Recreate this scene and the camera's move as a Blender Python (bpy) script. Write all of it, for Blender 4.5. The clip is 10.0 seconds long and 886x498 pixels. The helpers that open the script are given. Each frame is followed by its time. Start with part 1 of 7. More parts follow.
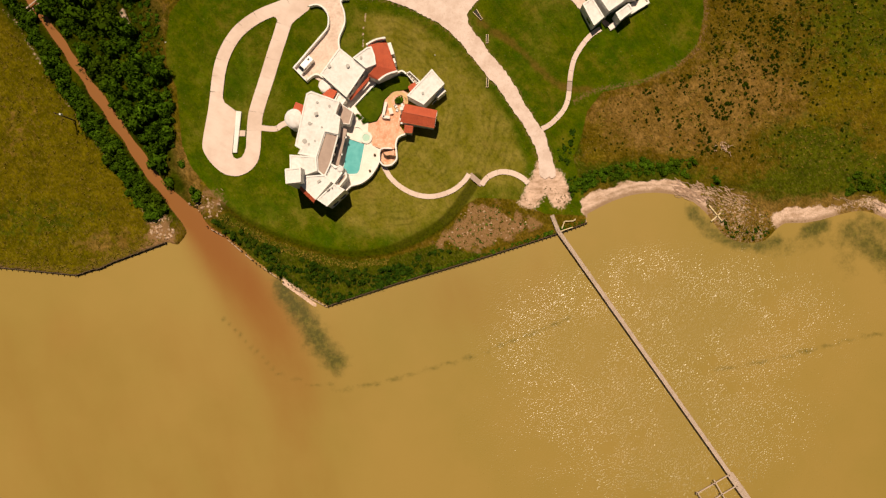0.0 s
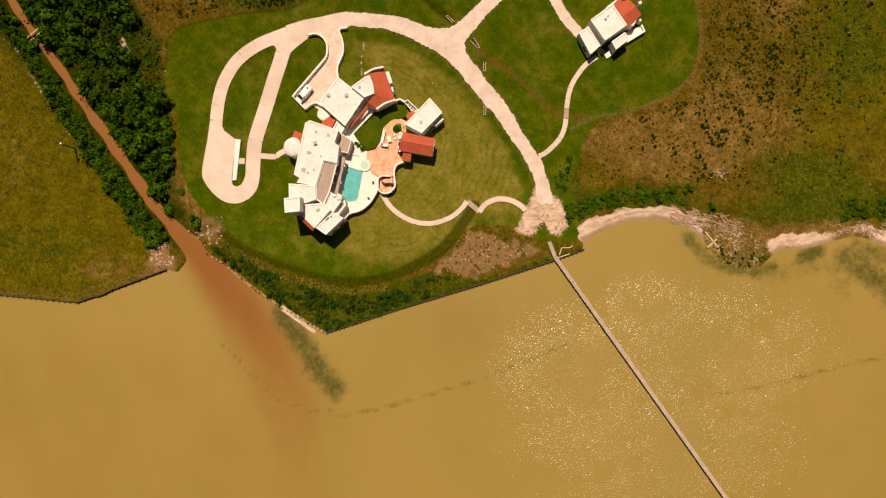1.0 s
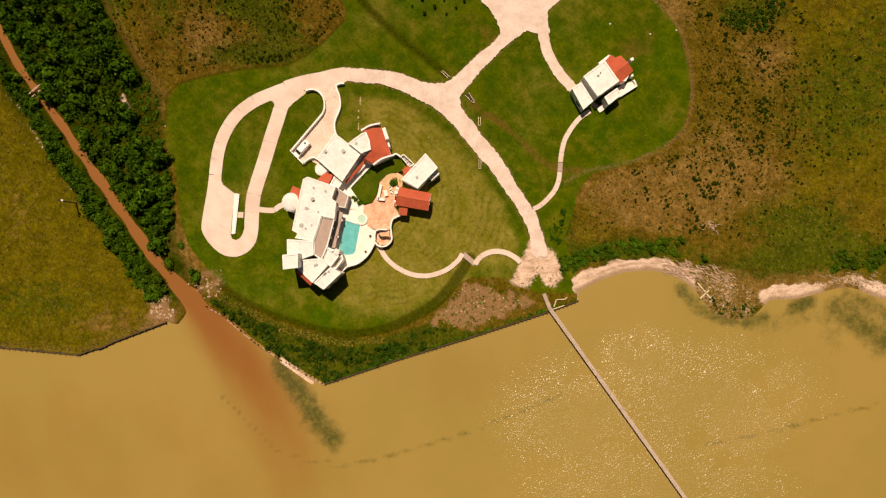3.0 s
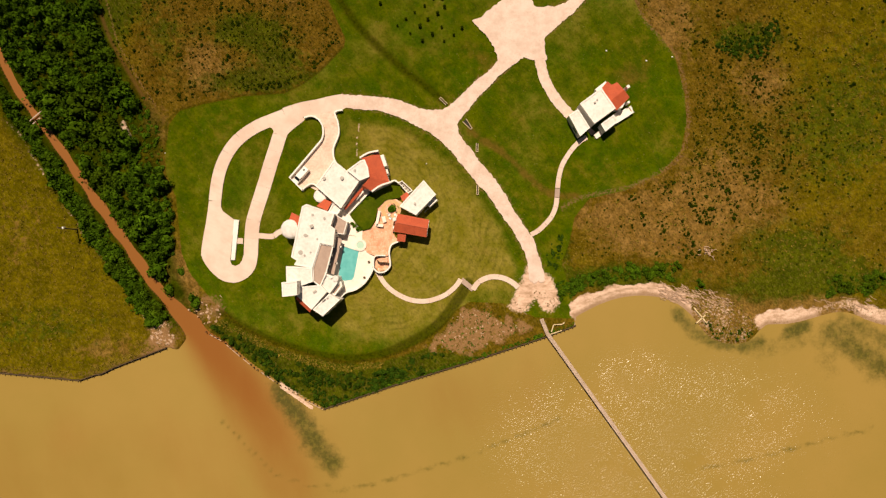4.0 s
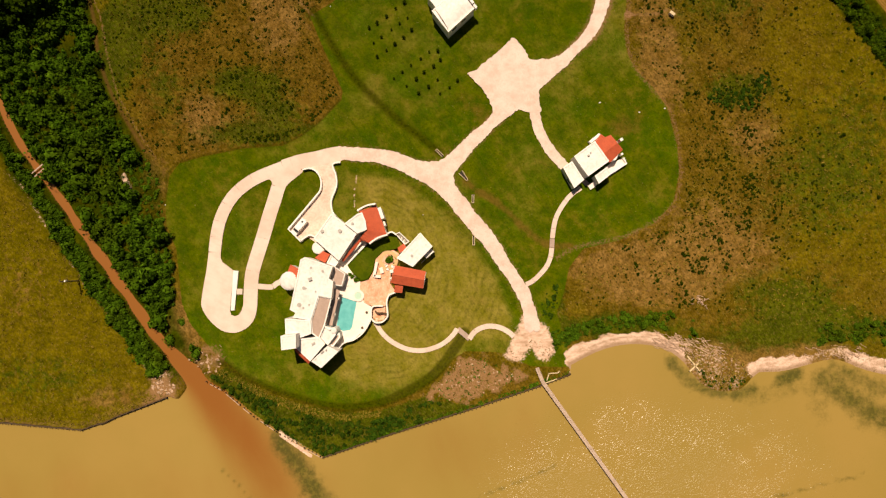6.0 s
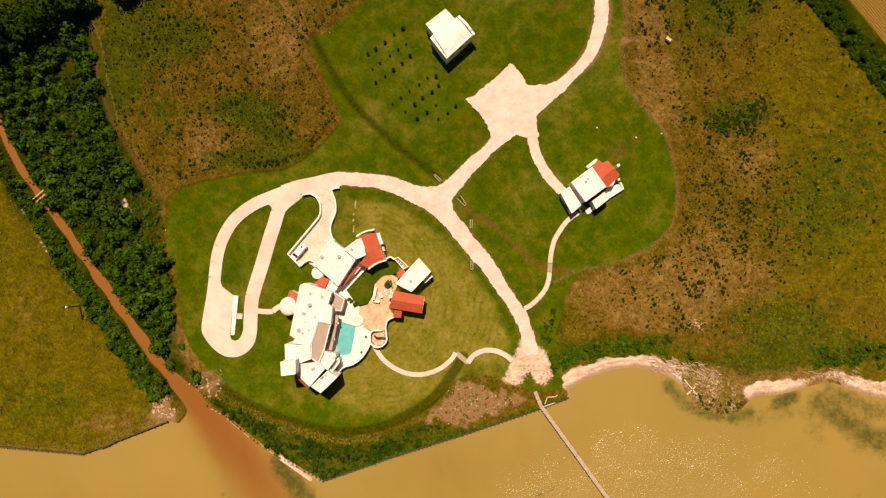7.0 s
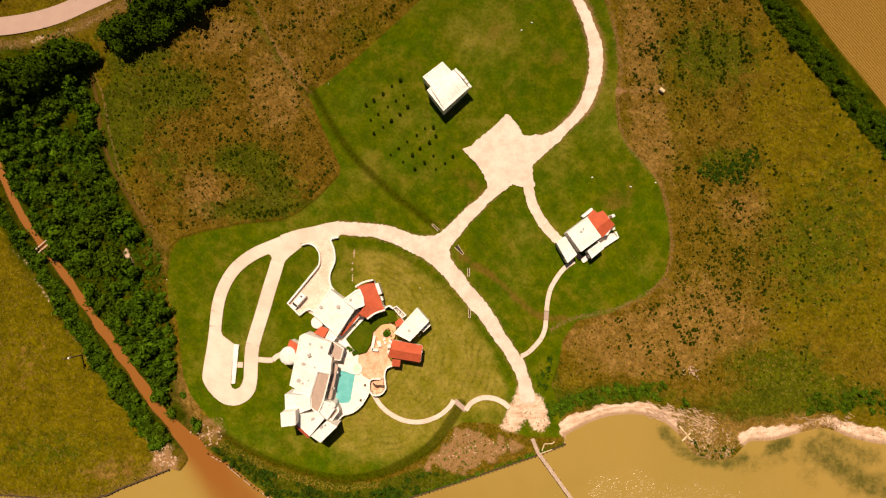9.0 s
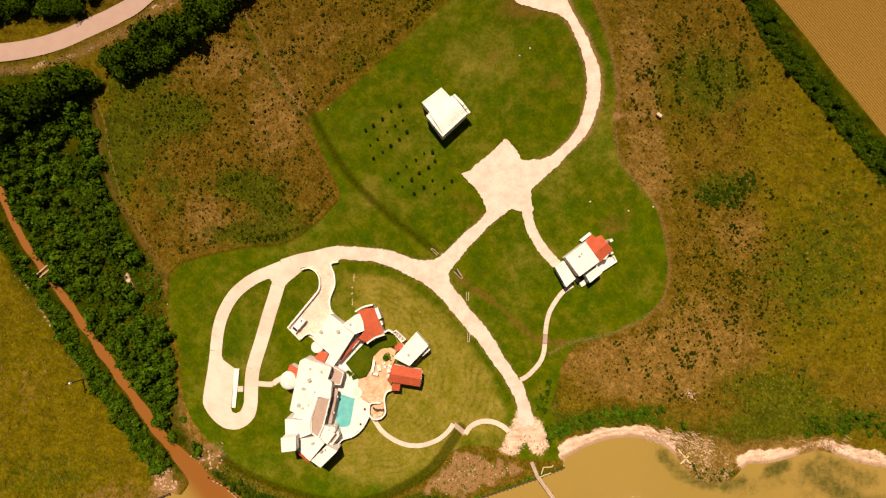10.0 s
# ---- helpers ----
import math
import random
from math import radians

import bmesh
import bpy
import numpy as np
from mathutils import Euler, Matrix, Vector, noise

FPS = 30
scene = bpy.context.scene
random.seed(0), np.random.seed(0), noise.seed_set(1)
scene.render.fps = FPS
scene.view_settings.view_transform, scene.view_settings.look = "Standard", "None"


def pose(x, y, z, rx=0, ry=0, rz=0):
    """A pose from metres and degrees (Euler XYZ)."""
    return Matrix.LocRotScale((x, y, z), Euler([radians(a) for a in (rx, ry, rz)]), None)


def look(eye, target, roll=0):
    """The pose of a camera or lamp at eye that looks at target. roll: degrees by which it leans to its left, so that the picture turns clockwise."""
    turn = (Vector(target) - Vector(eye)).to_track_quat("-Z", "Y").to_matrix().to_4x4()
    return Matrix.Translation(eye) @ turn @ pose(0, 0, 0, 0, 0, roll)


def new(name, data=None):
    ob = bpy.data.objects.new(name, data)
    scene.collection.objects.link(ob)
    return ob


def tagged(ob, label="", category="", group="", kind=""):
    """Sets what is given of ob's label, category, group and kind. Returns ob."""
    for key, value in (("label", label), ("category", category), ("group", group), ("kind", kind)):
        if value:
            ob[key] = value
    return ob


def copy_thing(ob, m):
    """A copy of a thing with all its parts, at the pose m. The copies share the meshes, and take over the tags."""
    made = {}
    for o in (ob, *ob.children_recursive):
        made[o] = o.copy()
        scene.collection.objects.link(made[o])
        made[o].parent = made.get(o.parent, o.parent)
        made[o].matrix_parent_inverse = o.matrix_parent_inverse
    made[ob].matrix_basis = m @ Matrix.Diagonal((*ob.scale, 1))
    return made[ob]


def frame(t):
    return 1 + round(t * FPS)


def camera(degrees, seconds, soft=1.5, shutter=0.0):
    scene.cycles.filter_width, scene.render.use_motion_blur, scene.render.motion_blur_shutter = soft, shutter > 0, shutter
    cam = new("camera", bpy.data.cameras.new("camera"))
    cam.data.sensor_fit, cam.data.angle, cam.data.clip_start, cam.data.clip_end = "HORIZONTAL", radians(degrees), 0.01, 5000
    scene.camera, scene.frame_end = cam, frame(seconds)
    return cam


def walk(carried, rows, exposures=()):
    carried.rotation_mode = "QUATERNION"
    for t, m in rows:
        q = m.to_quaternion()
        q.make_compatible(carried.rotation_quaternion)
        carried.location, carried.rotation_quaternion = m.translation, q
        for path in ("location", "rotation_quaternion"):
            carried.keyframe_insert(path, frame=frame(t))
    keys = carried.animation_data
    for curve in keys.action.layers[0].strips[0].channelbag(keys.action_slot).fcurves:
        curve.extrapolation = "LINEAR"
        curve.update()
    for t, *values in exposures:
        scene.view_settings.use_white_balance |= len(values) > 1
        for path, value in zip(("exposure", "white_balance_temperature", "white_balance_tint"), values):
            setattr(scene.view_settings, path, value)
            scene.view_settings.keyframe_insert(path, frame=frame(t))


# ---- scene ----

# ---- camera ----
cam = camera(72.0, 10.0, soft=1.3)
PATH = [
    (0.0, 1.769, -2.405, 165.763, 0.8299, 0.5942, -0.1782),
    (0.5, 1.964, 0.773, 166.381, 0.9907, 0.5694, -0.2443),
    (1.0, 2.179, 4.016, 167.017, 1.1234, 0.5486, -0.3088),
    (1.5, 2.413, 7.315, 167.668, 1.2312, 0.5312, -0.3716),
    (2.0, 2.662, 10.662, 168.334, 1.3173, 0.5166, -0.4330),
    (2.5, 2.922, 14.049, 169.013, 1.3849, 0.5044, -0.4930),
    (3.0, 3.190, 17.468, 169.702, 1.4371, 0.4939, -0.5518),
    (3.5, 3.463, 20.910, 170.400, 1.4772, 0.4846, -0.6094),
    (4.0, 3.737, 24.367, 171.106, 1.5084, 0.4759, -0.6660),
    (4.5, 4.009, 27.831, 171.817, 1.5338, 0.4672, -0.7218),
    (5.0, 4.275, 31.294, 172.532, 1.5566, 0.4581, -0.7767),
    (5.5, 4.533, 34.747, 173.248, 1.5800, 0.4480, -0.8310),
    (6.0, 4.778, 38.182, 173.965, 1.6072, 0.4362, -0.8848),
    (6.5, 5.008, 41.590, 174.681, 1.6413, 0.4223, -0.9381),
    (7.0, 5.219, 44.965, 175.393, 1.6857, 0.4056, -0.9912),
    (7.5, 5.408, 48.296, 176.100, 1.7433, 0.3857, -1.0441),
    (8.0, 5.571, 51.576, 176.800, 1.8175, 0.3620, -1.0969),
    (8.5, 5.705, 54.797, 177.492, 1.9115, 0.3338, -1.1497),
    (9.0, 5.806, 57.951, 178.173, 2.0283, 0.3007, -1.2028),
    (9.5, 5.872, 61.029, 178.842, 2.1712, 0.2621, -1.2561),
    (10.0, 5.898, 64.023, 179.497, 2.3434, 0.2174, -1.3098),
]
walk(cam, [(t, pose(x, y, z, rx, ry, rz)) for t, x, y, z, rx, ry, rz in PATH], exposures=[(0.0, 0.0, 8100, 14), (5.0, 0.16, 8250, 15.5), (10.0, 0.33, 8500, 19)])

# ---- light: a high sun from the north, a clear sky ----
SUN_ELEV = radians(64.5)
SUN_DIR = Vector((-0.2 * math.cos(SUN_ELEV), 0.98 * math.cos(SUN_ELEV), math.sin(SUN_ELEV)))
world = bpy.data.worlds.new("sky")
scene.world = world
world.use_nodes = True
wn = world.node_tree.nodes
sky = wn.new("ShaderNodeTexSky")
sky.sky_type = "NISHITA"
sky.sun_disc = False
sky.sun_elevation = SUN_ELEV
sky.sun_rotation = math.atan2(SUN_DIR.x, SUN_DIR.y)
wn["Background"].inputs["Strength"].default_value = 0.022
world.node_tree.links.new(sky.outputs[0], wn["Background"].inputs["Color"])
sun_data = bpy.data.lights.new("sun", "SUN")
sun_data.energy, sun_data.angle, sun_data.color = 4.6, radians(0.53), (1.0, 0.95, 0.86)
sun = new("sun", sun_data)
sun.matrix_world = look(SUN_DIR * 300, (0, 0, 0))


# ---- geometry helpers ----
def mesh_from(name, verts, faces):
    me = bpy.data.meshes.new(name)
    me.from_pydata(verts, [], faces)
    me.update()
    return me


def part(name, data, material, parent=None, label="", kind="", smooth=False):
    """Links a bmesh or a mesh as ONE mesh object under a thing or a part."""
    if isinstance(data, bmesh.types.BMesh):
        me = bpy.data.meshes.new(name)
        bmesh.ops.recalc_face_normals(data, faces=data.faces)
        data.to_mesh(me)
        data.free()
    else:
        me = data
    if material and not me.materials:
        me.materials.append(material)
    if smooth:
        me.polygons.foreach_set("use_smooth", [True] * len(me.polygons))
    ob = new(name, me)
    if parent:
        ob.parent = parent
    return tagged(ob, label=label, kind=kind)


def thing(name, label, category, group="", at=(0, 0, 0), turn=0.0, kind=""):
    ob = new(name)
    ob.empty_display_size = 0.5
    ob.matrix_world = pose(*at, 0, 0, turn)
    return tagged(ob, label, category, group, kind)


def spline(pts, step=1.0, closed=False):
    """Points along a smooth curve through a few control points."""
    p = [Vector((*q[:2], 0)) for q in pts]
    n, out = len(p), []
    for i in range(n if closed else n - 1):
        a, b, c, d = ((p[(i + k) % n] if closed else p[min(max(i + k, 0), n - 1)]) for k in (-1, 0, 1, 2))
        m = max(1, int((c - b).length / step))
        for k in range(m):
            t = k / m
            out.append(0.5 * (2 * b + (c - a) * t + (2 * a - 5 * b + 4 * c - d) * t * t + (3 * b - a - 3 * c + d) * t ** 3))
    if not closed:
        out.append(p[-1])
    return [(v.x, v.y) for v in out]


def area2(poly):
    return sum(poly[i - 1][0] * poly[i][1] - poly[i][0] * poly[i - 1][1] for i in range(len(poly)))


def inset(poly, d):
    """The polygon moved inwards by d (outwards where d is negative)."""
    s = 1 if area2(poly) > 0 else -1
    n, out = len(poly), []
    for i in range(n):
        a, b, c = (Vector(poly[(i + k) % n]) for k in (-1, 0, 1))
        u, v = (b - a).normalized(), (c - b).normalized()
        nu, nv = Vector((-u.y, u.x)) * s, Vector((-v.y, v.x)) * s
        m = nu + nv
        m = m / max(0.35, 1 + nu.dot(nv))
        out.append(tuple(b + m * d))
    return out


def circle(x, y, r, n=24, start=0.0, sweep=360.0):
    full = abs(sweep - 360) < 1e-6
    return [(x + r * math.cos(radians(start + sweep * i / (n if full else n - 1))), y + r * math.sin(radians(start + sweep * i / (n if full else n - 1)))) for i in range(n)]


def prism(poly, z0, z1, bm=None, holes=()):
    """A solid between two heights over an outline, with holes through it."""
    bm = bm or bmesh.new()
    loops = []
    for ring in (poly, *holes):
        lo = [bm.verts.new((x, y, z0)) for x, y in ring]
        hi = [bm.verts.new((x, y, z1)) for x, y in ring]
        for i in range(len(ring)):
            bm.faces.new((lo[i - 1], lo[i], hi[i], hi[i - 1]))
        loops.append((lo, hi))
    if not holes:
        bm.faces.new(loops[0][0])
        bm.faces.new(loops[0][1])
    else:
        for k in (0, 1):
            edges = []
            for pair in loops:
                edges += [e for i in range(len(pair[k])) for e in (bm.edges.get((pair[k][i - 1], pair[k][i])),)]
            bmesh.ops.triangle_fill(bm, use_beauty=True, use_dissolve=False, edges=edges)
    return bm


def box(bm, cx, cy, z0, z1, lx, ly, turn=0.0):
    c, s = math.cos(radians(turn)), math.sin(radians(turn))
    return prism([(cx + x * c - y * s, cy + x * s + y * c) for x, y in ((-lx / 2, -ly / 2), (lx / 2, -ly / 2), (lx / 2, ly / 2), (-lx / 2, ly / 2))], z0, z1, bm)


def sides(pts, half, closed=False):
    """The left and right edges of a band along a line; half is a number or a list."""
    n, left, right = len(pts), [], []
    for i in range(n):
        a, b = Vector(pts[max(i - 1, 0)]), Vector(pts[min(i + 1, n - 1)])
        if closed:
            a, b = Vector(pts[i - 1]), Vector(pts[(i + 1) % n])
        d = (b - a).normalized()
        h = half[i] if isinstance(half, list) else half
        left.append((pts[i][0] - d.y * h, pts[i][1] + d.x * h))
        right.append((pts[i][0] + d.y * h, pts[i][1] - d.x * h))
    return left, right


def ribbon(pts, half, z0, z1, bm=None):
    left, right = sides(pts, half)
    return prism(right + left[::-1], z0, z1, bm)


# ---- materials ----
class Nodes:
    """A short way to write a node material."""

    def __init__(self, name):
        self.mat = bpy.data.materials.new(name)
        self.mat.use_nodes = True
        self.tree = self.mat.node_tree
        self.bsdf = self.tree.nodes["Principled BSDF"]
        self.place = self.add("ShaderNodeTexCoord").outputs["Object"]

    def add(self, kind):
        return self.tree.nodes.new(kind)

    def plug(self, value, socket):
        if isinstance(value, bpy.types.NodeSocket):
            self.tree.links.new(value, socket)
        elif isinstance(value, tuple) and len(value) == 3 and socket.type == "RGBA":
            socket.default_value = (*value, 1)
        else:
            socket.default_value = value

    def noise(self, scale, detail=4.0, rough=0.6, stretch=None, distort=0.0):
        n = self.add("ShaderNodeTexNoise")
        n.inputs["Scale"].default_value, n.inputs["Detail"].default_value = scale, detail
        n.inputs["Roughness"].default_value, n.inputs["Distortion"].default_value = rough, distort
        where = self.place
        if stretch:
            m = self.add("ShaderNodeMapping")
            m.vector_type = "TEXTURE"
            m.inputs["Rotation"].default_value = (0, 0, radians(stretch[0]))
            m.inputs["Scale"].default_value = (1 / stretch[1], 1 / stretch[2], 1)
            self.tree.links.new(where, m.inputs["Vector"])
            where = m.outputs[0]
        self.tree.links.new(where, n.inputs["Vector"])
        return n.outputs["Fac"]

    def ramp(self, value, lo, hi, a=0.0, b=1.0):
        n = self.add("ShaderNodeMapRange")
        n.interpolation_type = "SMOOTHSTEP"
        for key, v in (("Value", value), ("From Min", lo), ("From Max", hi), ("To Min", a), ("To Max", b)):
            self.plug(v, n.inputs[key])
        return n.outputs["Result"]

    def math(self, op, a, b=0.0):
        n = self.add("ShaderNodeMath")
        n.operation = op
        self.plug(a, n.inputs[0])
        self.plug(b, n.inputs[1])
        return n.outputs[0]

    def mix(self, fac, a, b, how="MIX"):
        n = self.add("ShaderNodeMix")
        n.data_type, n.blend_type = "RGBA", how
        self.plug(fac, n.inputs["Factor"])
        self.plug(a, n.inputs["A"])
        self.plug(b, n.inputs["B"])
        return n.outputs["Result"]

    def attr(self, name):
        n = self.add("ShaderNodeAttribute")
        n.attribute_name = name
        return n.outputs["Fac"]

    def chance(self):
        return self.add("ShaderNodeObjectInfo").outputs["Random"]

    def island(self):
        return self.add("ShaderNodeNewGeometry").outputs["Random Per Island"]

    def done(self, color, rough=0.8, bump=None, strength=0.5, distance=0.05, metal=0.0, spec=None, grain=0.0):
        self.plug(color, self.bsdf.inputs["Base Color"])
        self.plug(rough, self.bsdf.inputs["Roughness"])
        self.plug(metal, self.bsdf.inputs["Metallic"])
        self.bsdf.inputs["Diffuse Roughness"].default_value = grain
        if spec is not None:
            self.plug(spec, self.bsdf.inputs["Specular IOR Level"])
        if bump is not None:
            b = self.add("ShaderNodeBump")
            self.plug(strength, b.inputs["Strength"])
            self.plug(distance, b.inputs["Distance"])
            self.plug(bump, b.inputs["Height"])
            self.tree.links.new(b.outputs[0], self.bsdf.inputs["Normal"])
        return self.mat


def plain(name, base, other, scale=1.5, rough=0.8, fine=12.0, bump=0.02, vary=0.0, metal=0.0):
    """Two colours mixed by grain and stains, with a fine relief; vary: how far pieces differ."""
    n = Nodes(name)
    big = n.ramp(n.noise(scale, 5), 0.35, 0.7)
    small = n.ramp(n.noise(fine, 3), 0.3, 0.75)
    col = n.mix(n.math("MULTIPLY", n.math("ADD", big, small), 0.5), base, other)
    if vary:
        col = n.mix(n.math("MULTIPLY", n.chance(), vary), col, tuple(0.55 * v for v in other))
    return n.done(col, rough, n.noise(fine, 4), 0.6, bump, metal)


WHITE = plain("white_stucco", (0.82, 0.79, 0.75), (0.70, 0.655, 0.60), 0.35, 0.85, 3.0, 0.01)
ROOFWHITE = plain("white_roof_coating", (0.765, 0.725, 0.695), (0.62, 0.555, 0.51), 0.3, 0.7, 1.2, 0.01)
FORECOURT = plain("stained_pink_concrete", (0.74, 0.57, 0.48), (0.50, 0.345, 0.265), 0.35, 0.9, 1.6, 0.01)
CREAM = plain("cream_pool_deck", (0.86, 0.77, 0.69), (0.76, 0.64, 0.55), 0.4, 0.8, 2.5, 0.01, 0.1)
BROWN_DECK = plain("brown_terrace_pavers", (0.45, 0.325, 0.265), (0.34, 0.235, 0.19), 0.6, 0.8, 4.0, 0.01, 0.2)
GREYWOOD = plain("weathered_grey_timber", (0.56, 0.42, 0.335), (0.40, 0.285, 0.215), 0.8, 0.85, 9.0, 0.02, 0.25)
DARKWOOD = plain("dark_wet_timber", (0.060, 0.037, 0.018), (0.130, 0.082, 0.042), 0.8, 1.0, 9.0, 0.02)
PALEWOOD = plain("sun_bleached_timber", (0.74, 0.58, 0.34), (0.56, 0.41, 0.22), 1.0, 0.8, 9.0, 0.02, 0.15)
DRIFT = plain("bleached_driftwood", (0.60, 0.40, 0.28), (0.40, 0.25, 0.16), 1.0, 0.95, 9.0, 0.02, 0.2)
DARKGLASS = plain("dark_window_glass", (0.012, 0.016, 0.022), (0.02, 0.028, 0.035), 0.8, 0.08, 3.0, 0.0)
RUBBER = plain("black_rubber", (0.02, 0.02, 0.02), (0.03, 0.03, 0.03), 2, 0.7, 9, 0.005)
VANPAINT = plain("white_car_paint", (0.80, 0.78, 0.74), (0.74, 0.72, 0.68), 0.7, 0.3, 3.0, 0.0)


def concrete_paint():
    n = Nodes("pale_concrete")
    stain = n.ramp(n.noise(0.12, 5, 0.65), 0.38, 0.68)
    streak = n.ramp(n.noise(0.5, 4, 0.6, (62, 1, 0.25)), 0.45, 0.75)
    col = n.mix(stain, (0.72, 0.555, 0.475), (0.61, 0.445, 0.365))
    col = n.mix(n.math("MULTIPLY", streak, 0.35), col, (0.50, 0.36, 0.28))
    col = n.mix(n.math("MULTIPLY", n.chance(), 0.28), col, (0.56, 0.41, 0.33))
    col = n.mix(n.math("MULTIPLY", n.ramp(n.noise(6, 3), 0.4, 0.8), 0.25), col, (0.52, 0.40, 0.32))
    return n.done(col, 0.85, n.noise(14, 4), 0.5, 0.01)


def gravel_paint():
    n = Nodes("crushed_shell_gravel")
    drift = n.ramp(n.noise(0.25, 6, 0.7), 0.35, 0.7)
    col = n.mix(drift, (0.71, 0.550, 0.480), (0.57, 0.415, 0.345))
    spot = n.ramp(n.noise(2.2, 6, 0.75), 0.52, 0.72)
    col = n.mix(n.math("MULTIPLY", spot, 0.75), col, (0.45, 0.30, 0.205))
    col = n.mix(n.math("MULTIPLY", n.ramp(n.noise(11, 3), 0.4, 0.75), 0.3), col, (0.50, 0.38, 0.28))
    return n.done(col, 0.95, n.noise(7, 6, 0.7), 0.8, 0.05)


def tile_paint():
    n = Nodes("red_clay_tile")
    col = n.mix(n.ramp(n.noise(0.7, 5), 0.35, 0.7), (0.50, 0.085, 0.032), (0.40, 0.062, 0.024))
    col = n.mix(n.math("MULTIPLY", n.ramp(n.noise(7, 3), 0.35, 0.7), 0.5), col, (0.58, 0.125, 0.052))
    col = n.mix(n.math("MULTIPLY", n.chance(), 0.25), col, (0.42, 0.075, 0.03))
    return n.done(col, 0.75, n.noise(9, 3), 0.4, 0.02)


def brick_paint():
    n = Nodes("terracotta_brick_paving")
    col = n.mix(n.ramp(n.noise(0.6, 6, 0.7), 0.35, 0.68), (0.74, 0.40, 0.26), (0.62, 0.25, 0.13))
    col = n.mix(n.ramp(n.noise(1.6, 6, 0.75), 0.48, 0.68), col, (0.78, 0.56, 0.42))
    return n.done(col, 0.85, n.noise(8, 3), 0.5, 0.015)


def lawn_mix(n):
    dry = n.attr("dry")
    big = n.noise(0.045, 6, 0.62)
    mid = n.noise(0.22, 6, 0.7)
    fine = n.noise(1.7, 5, 0.78, (40, 1, 0.6))
    tiny = n.noise(6.0, 3, 0.7)
    green = n.mix(n.ramp(mid, 0.32, 0.7), (0.041, 0.080, 0.0011), (0.108, 0.134, 0.0024))
    olive = n.mix(n.ramp(mid, 0.32, 0.7), (0.190, 0.168, 0.012), (0.312, 0.244, 0.050))
    fac = n.ramp(n.math("ADD", n.math("ADD", big, n.math("MULTIPLY", mid, 0.18)), n.math("MULTIPLY", dry, 0.62)), 0.52, 0.98)
    col = n.mix(fac, green, olive)
    vivid = n.math("MULTIPLY", n.ramp(n.noise(0.075, 5, 0.62), 0.46, 0.64, 0.0, 0.62), n.ramp(dry, 0.1, 0.6, 1.0, 0.25))
    col = n.mix(vivid, col, n.mix(n.ramp(mid, 0.3, 0.7), (0.029, 0.082, 0.0013), (0.066, 0.128, 0.0024)))
    stripe = n.noise(0.45, 2, 0.5, (38, 1.5, 0.1))
    col = n.mix(n.math("MULTIPLY", n.ramp(stripe, 0.45, 0.68), 0.14), col, (0.17, 0.125, 0.016))
    worn = n.math("ADD", n.attr("worn"), n.math("MULTIPLY", n.math("SUBTRACT", mid, 0.5), 1.6))
    col = n.mix(n.ramp(worn, 0.3, 1.0, 0.0, 0.8), col, (0.165, 0.092, 0.016))
    rings = n.add("ShaderNodeTexWave")
    shift = n.add("ShaderNodeMapping")
    shift.inputs["Location"].default_value = (19, -38, 0)
    n.tree.links.new(n.place, shift.inputs["Vector"])
    n.tree.links.new(shift.outputs[0], rings.inputs["Vector"])
    rings.wave_type, rings.rings_direction = "RINGS", "Z"
    for key, v in (("Scale", 0.16), ("Distortion", 9.0), ("Detail", 4.0), ("Detail Scale", 0.8)):
        rings.inputs[key].default_value = v
    mown = n.math("MULTIPLY", n.ramp(rings.outputs["Fac"], 0.45, 0.95), n.math("MULTIPLY", n.ramp(n.noise(0.09, 4, 0.6), 0.4, 0.62), n.ramp(dry, 0.35, 0.8, 0.0, 0.6)))
    col = n.mix(mown, col, n.mix(0.6, col, (0.050, 0.060, 0.001)))
    blot = n.noise(0.11, 7, 0.72)
    col = n.mix(n.ramp(blot, 0.52, 0.70, 0.0, 0.46), col, (0.205, 0.140, 0.020))
    col = n.mix(n.ramp(n.noise(0.5, 6, 0.8), 0.50, 0.74, 0.0, 0.6), col, n.mix(0.6, col, (0.020, 0.040, 0.0005)))
    col = n.mix(n.ramp(n.noise(2.6, 2, 0.5), 0.70, 0.78, 0.0, 0.65), col, (0.42, 0.34, 0.13))
    col = n.mix(n.ramp(fine, 0.44, 0.68, 0.0, 0.56), col, n.mix(0.75, col, (0.010, 0.016, 0.0006)))
    col = n.mix(n.ramp(tiny, 0.50, 0.72, 0.0, 0.4), col, (0.21, 0.175, 0.032))
    return col


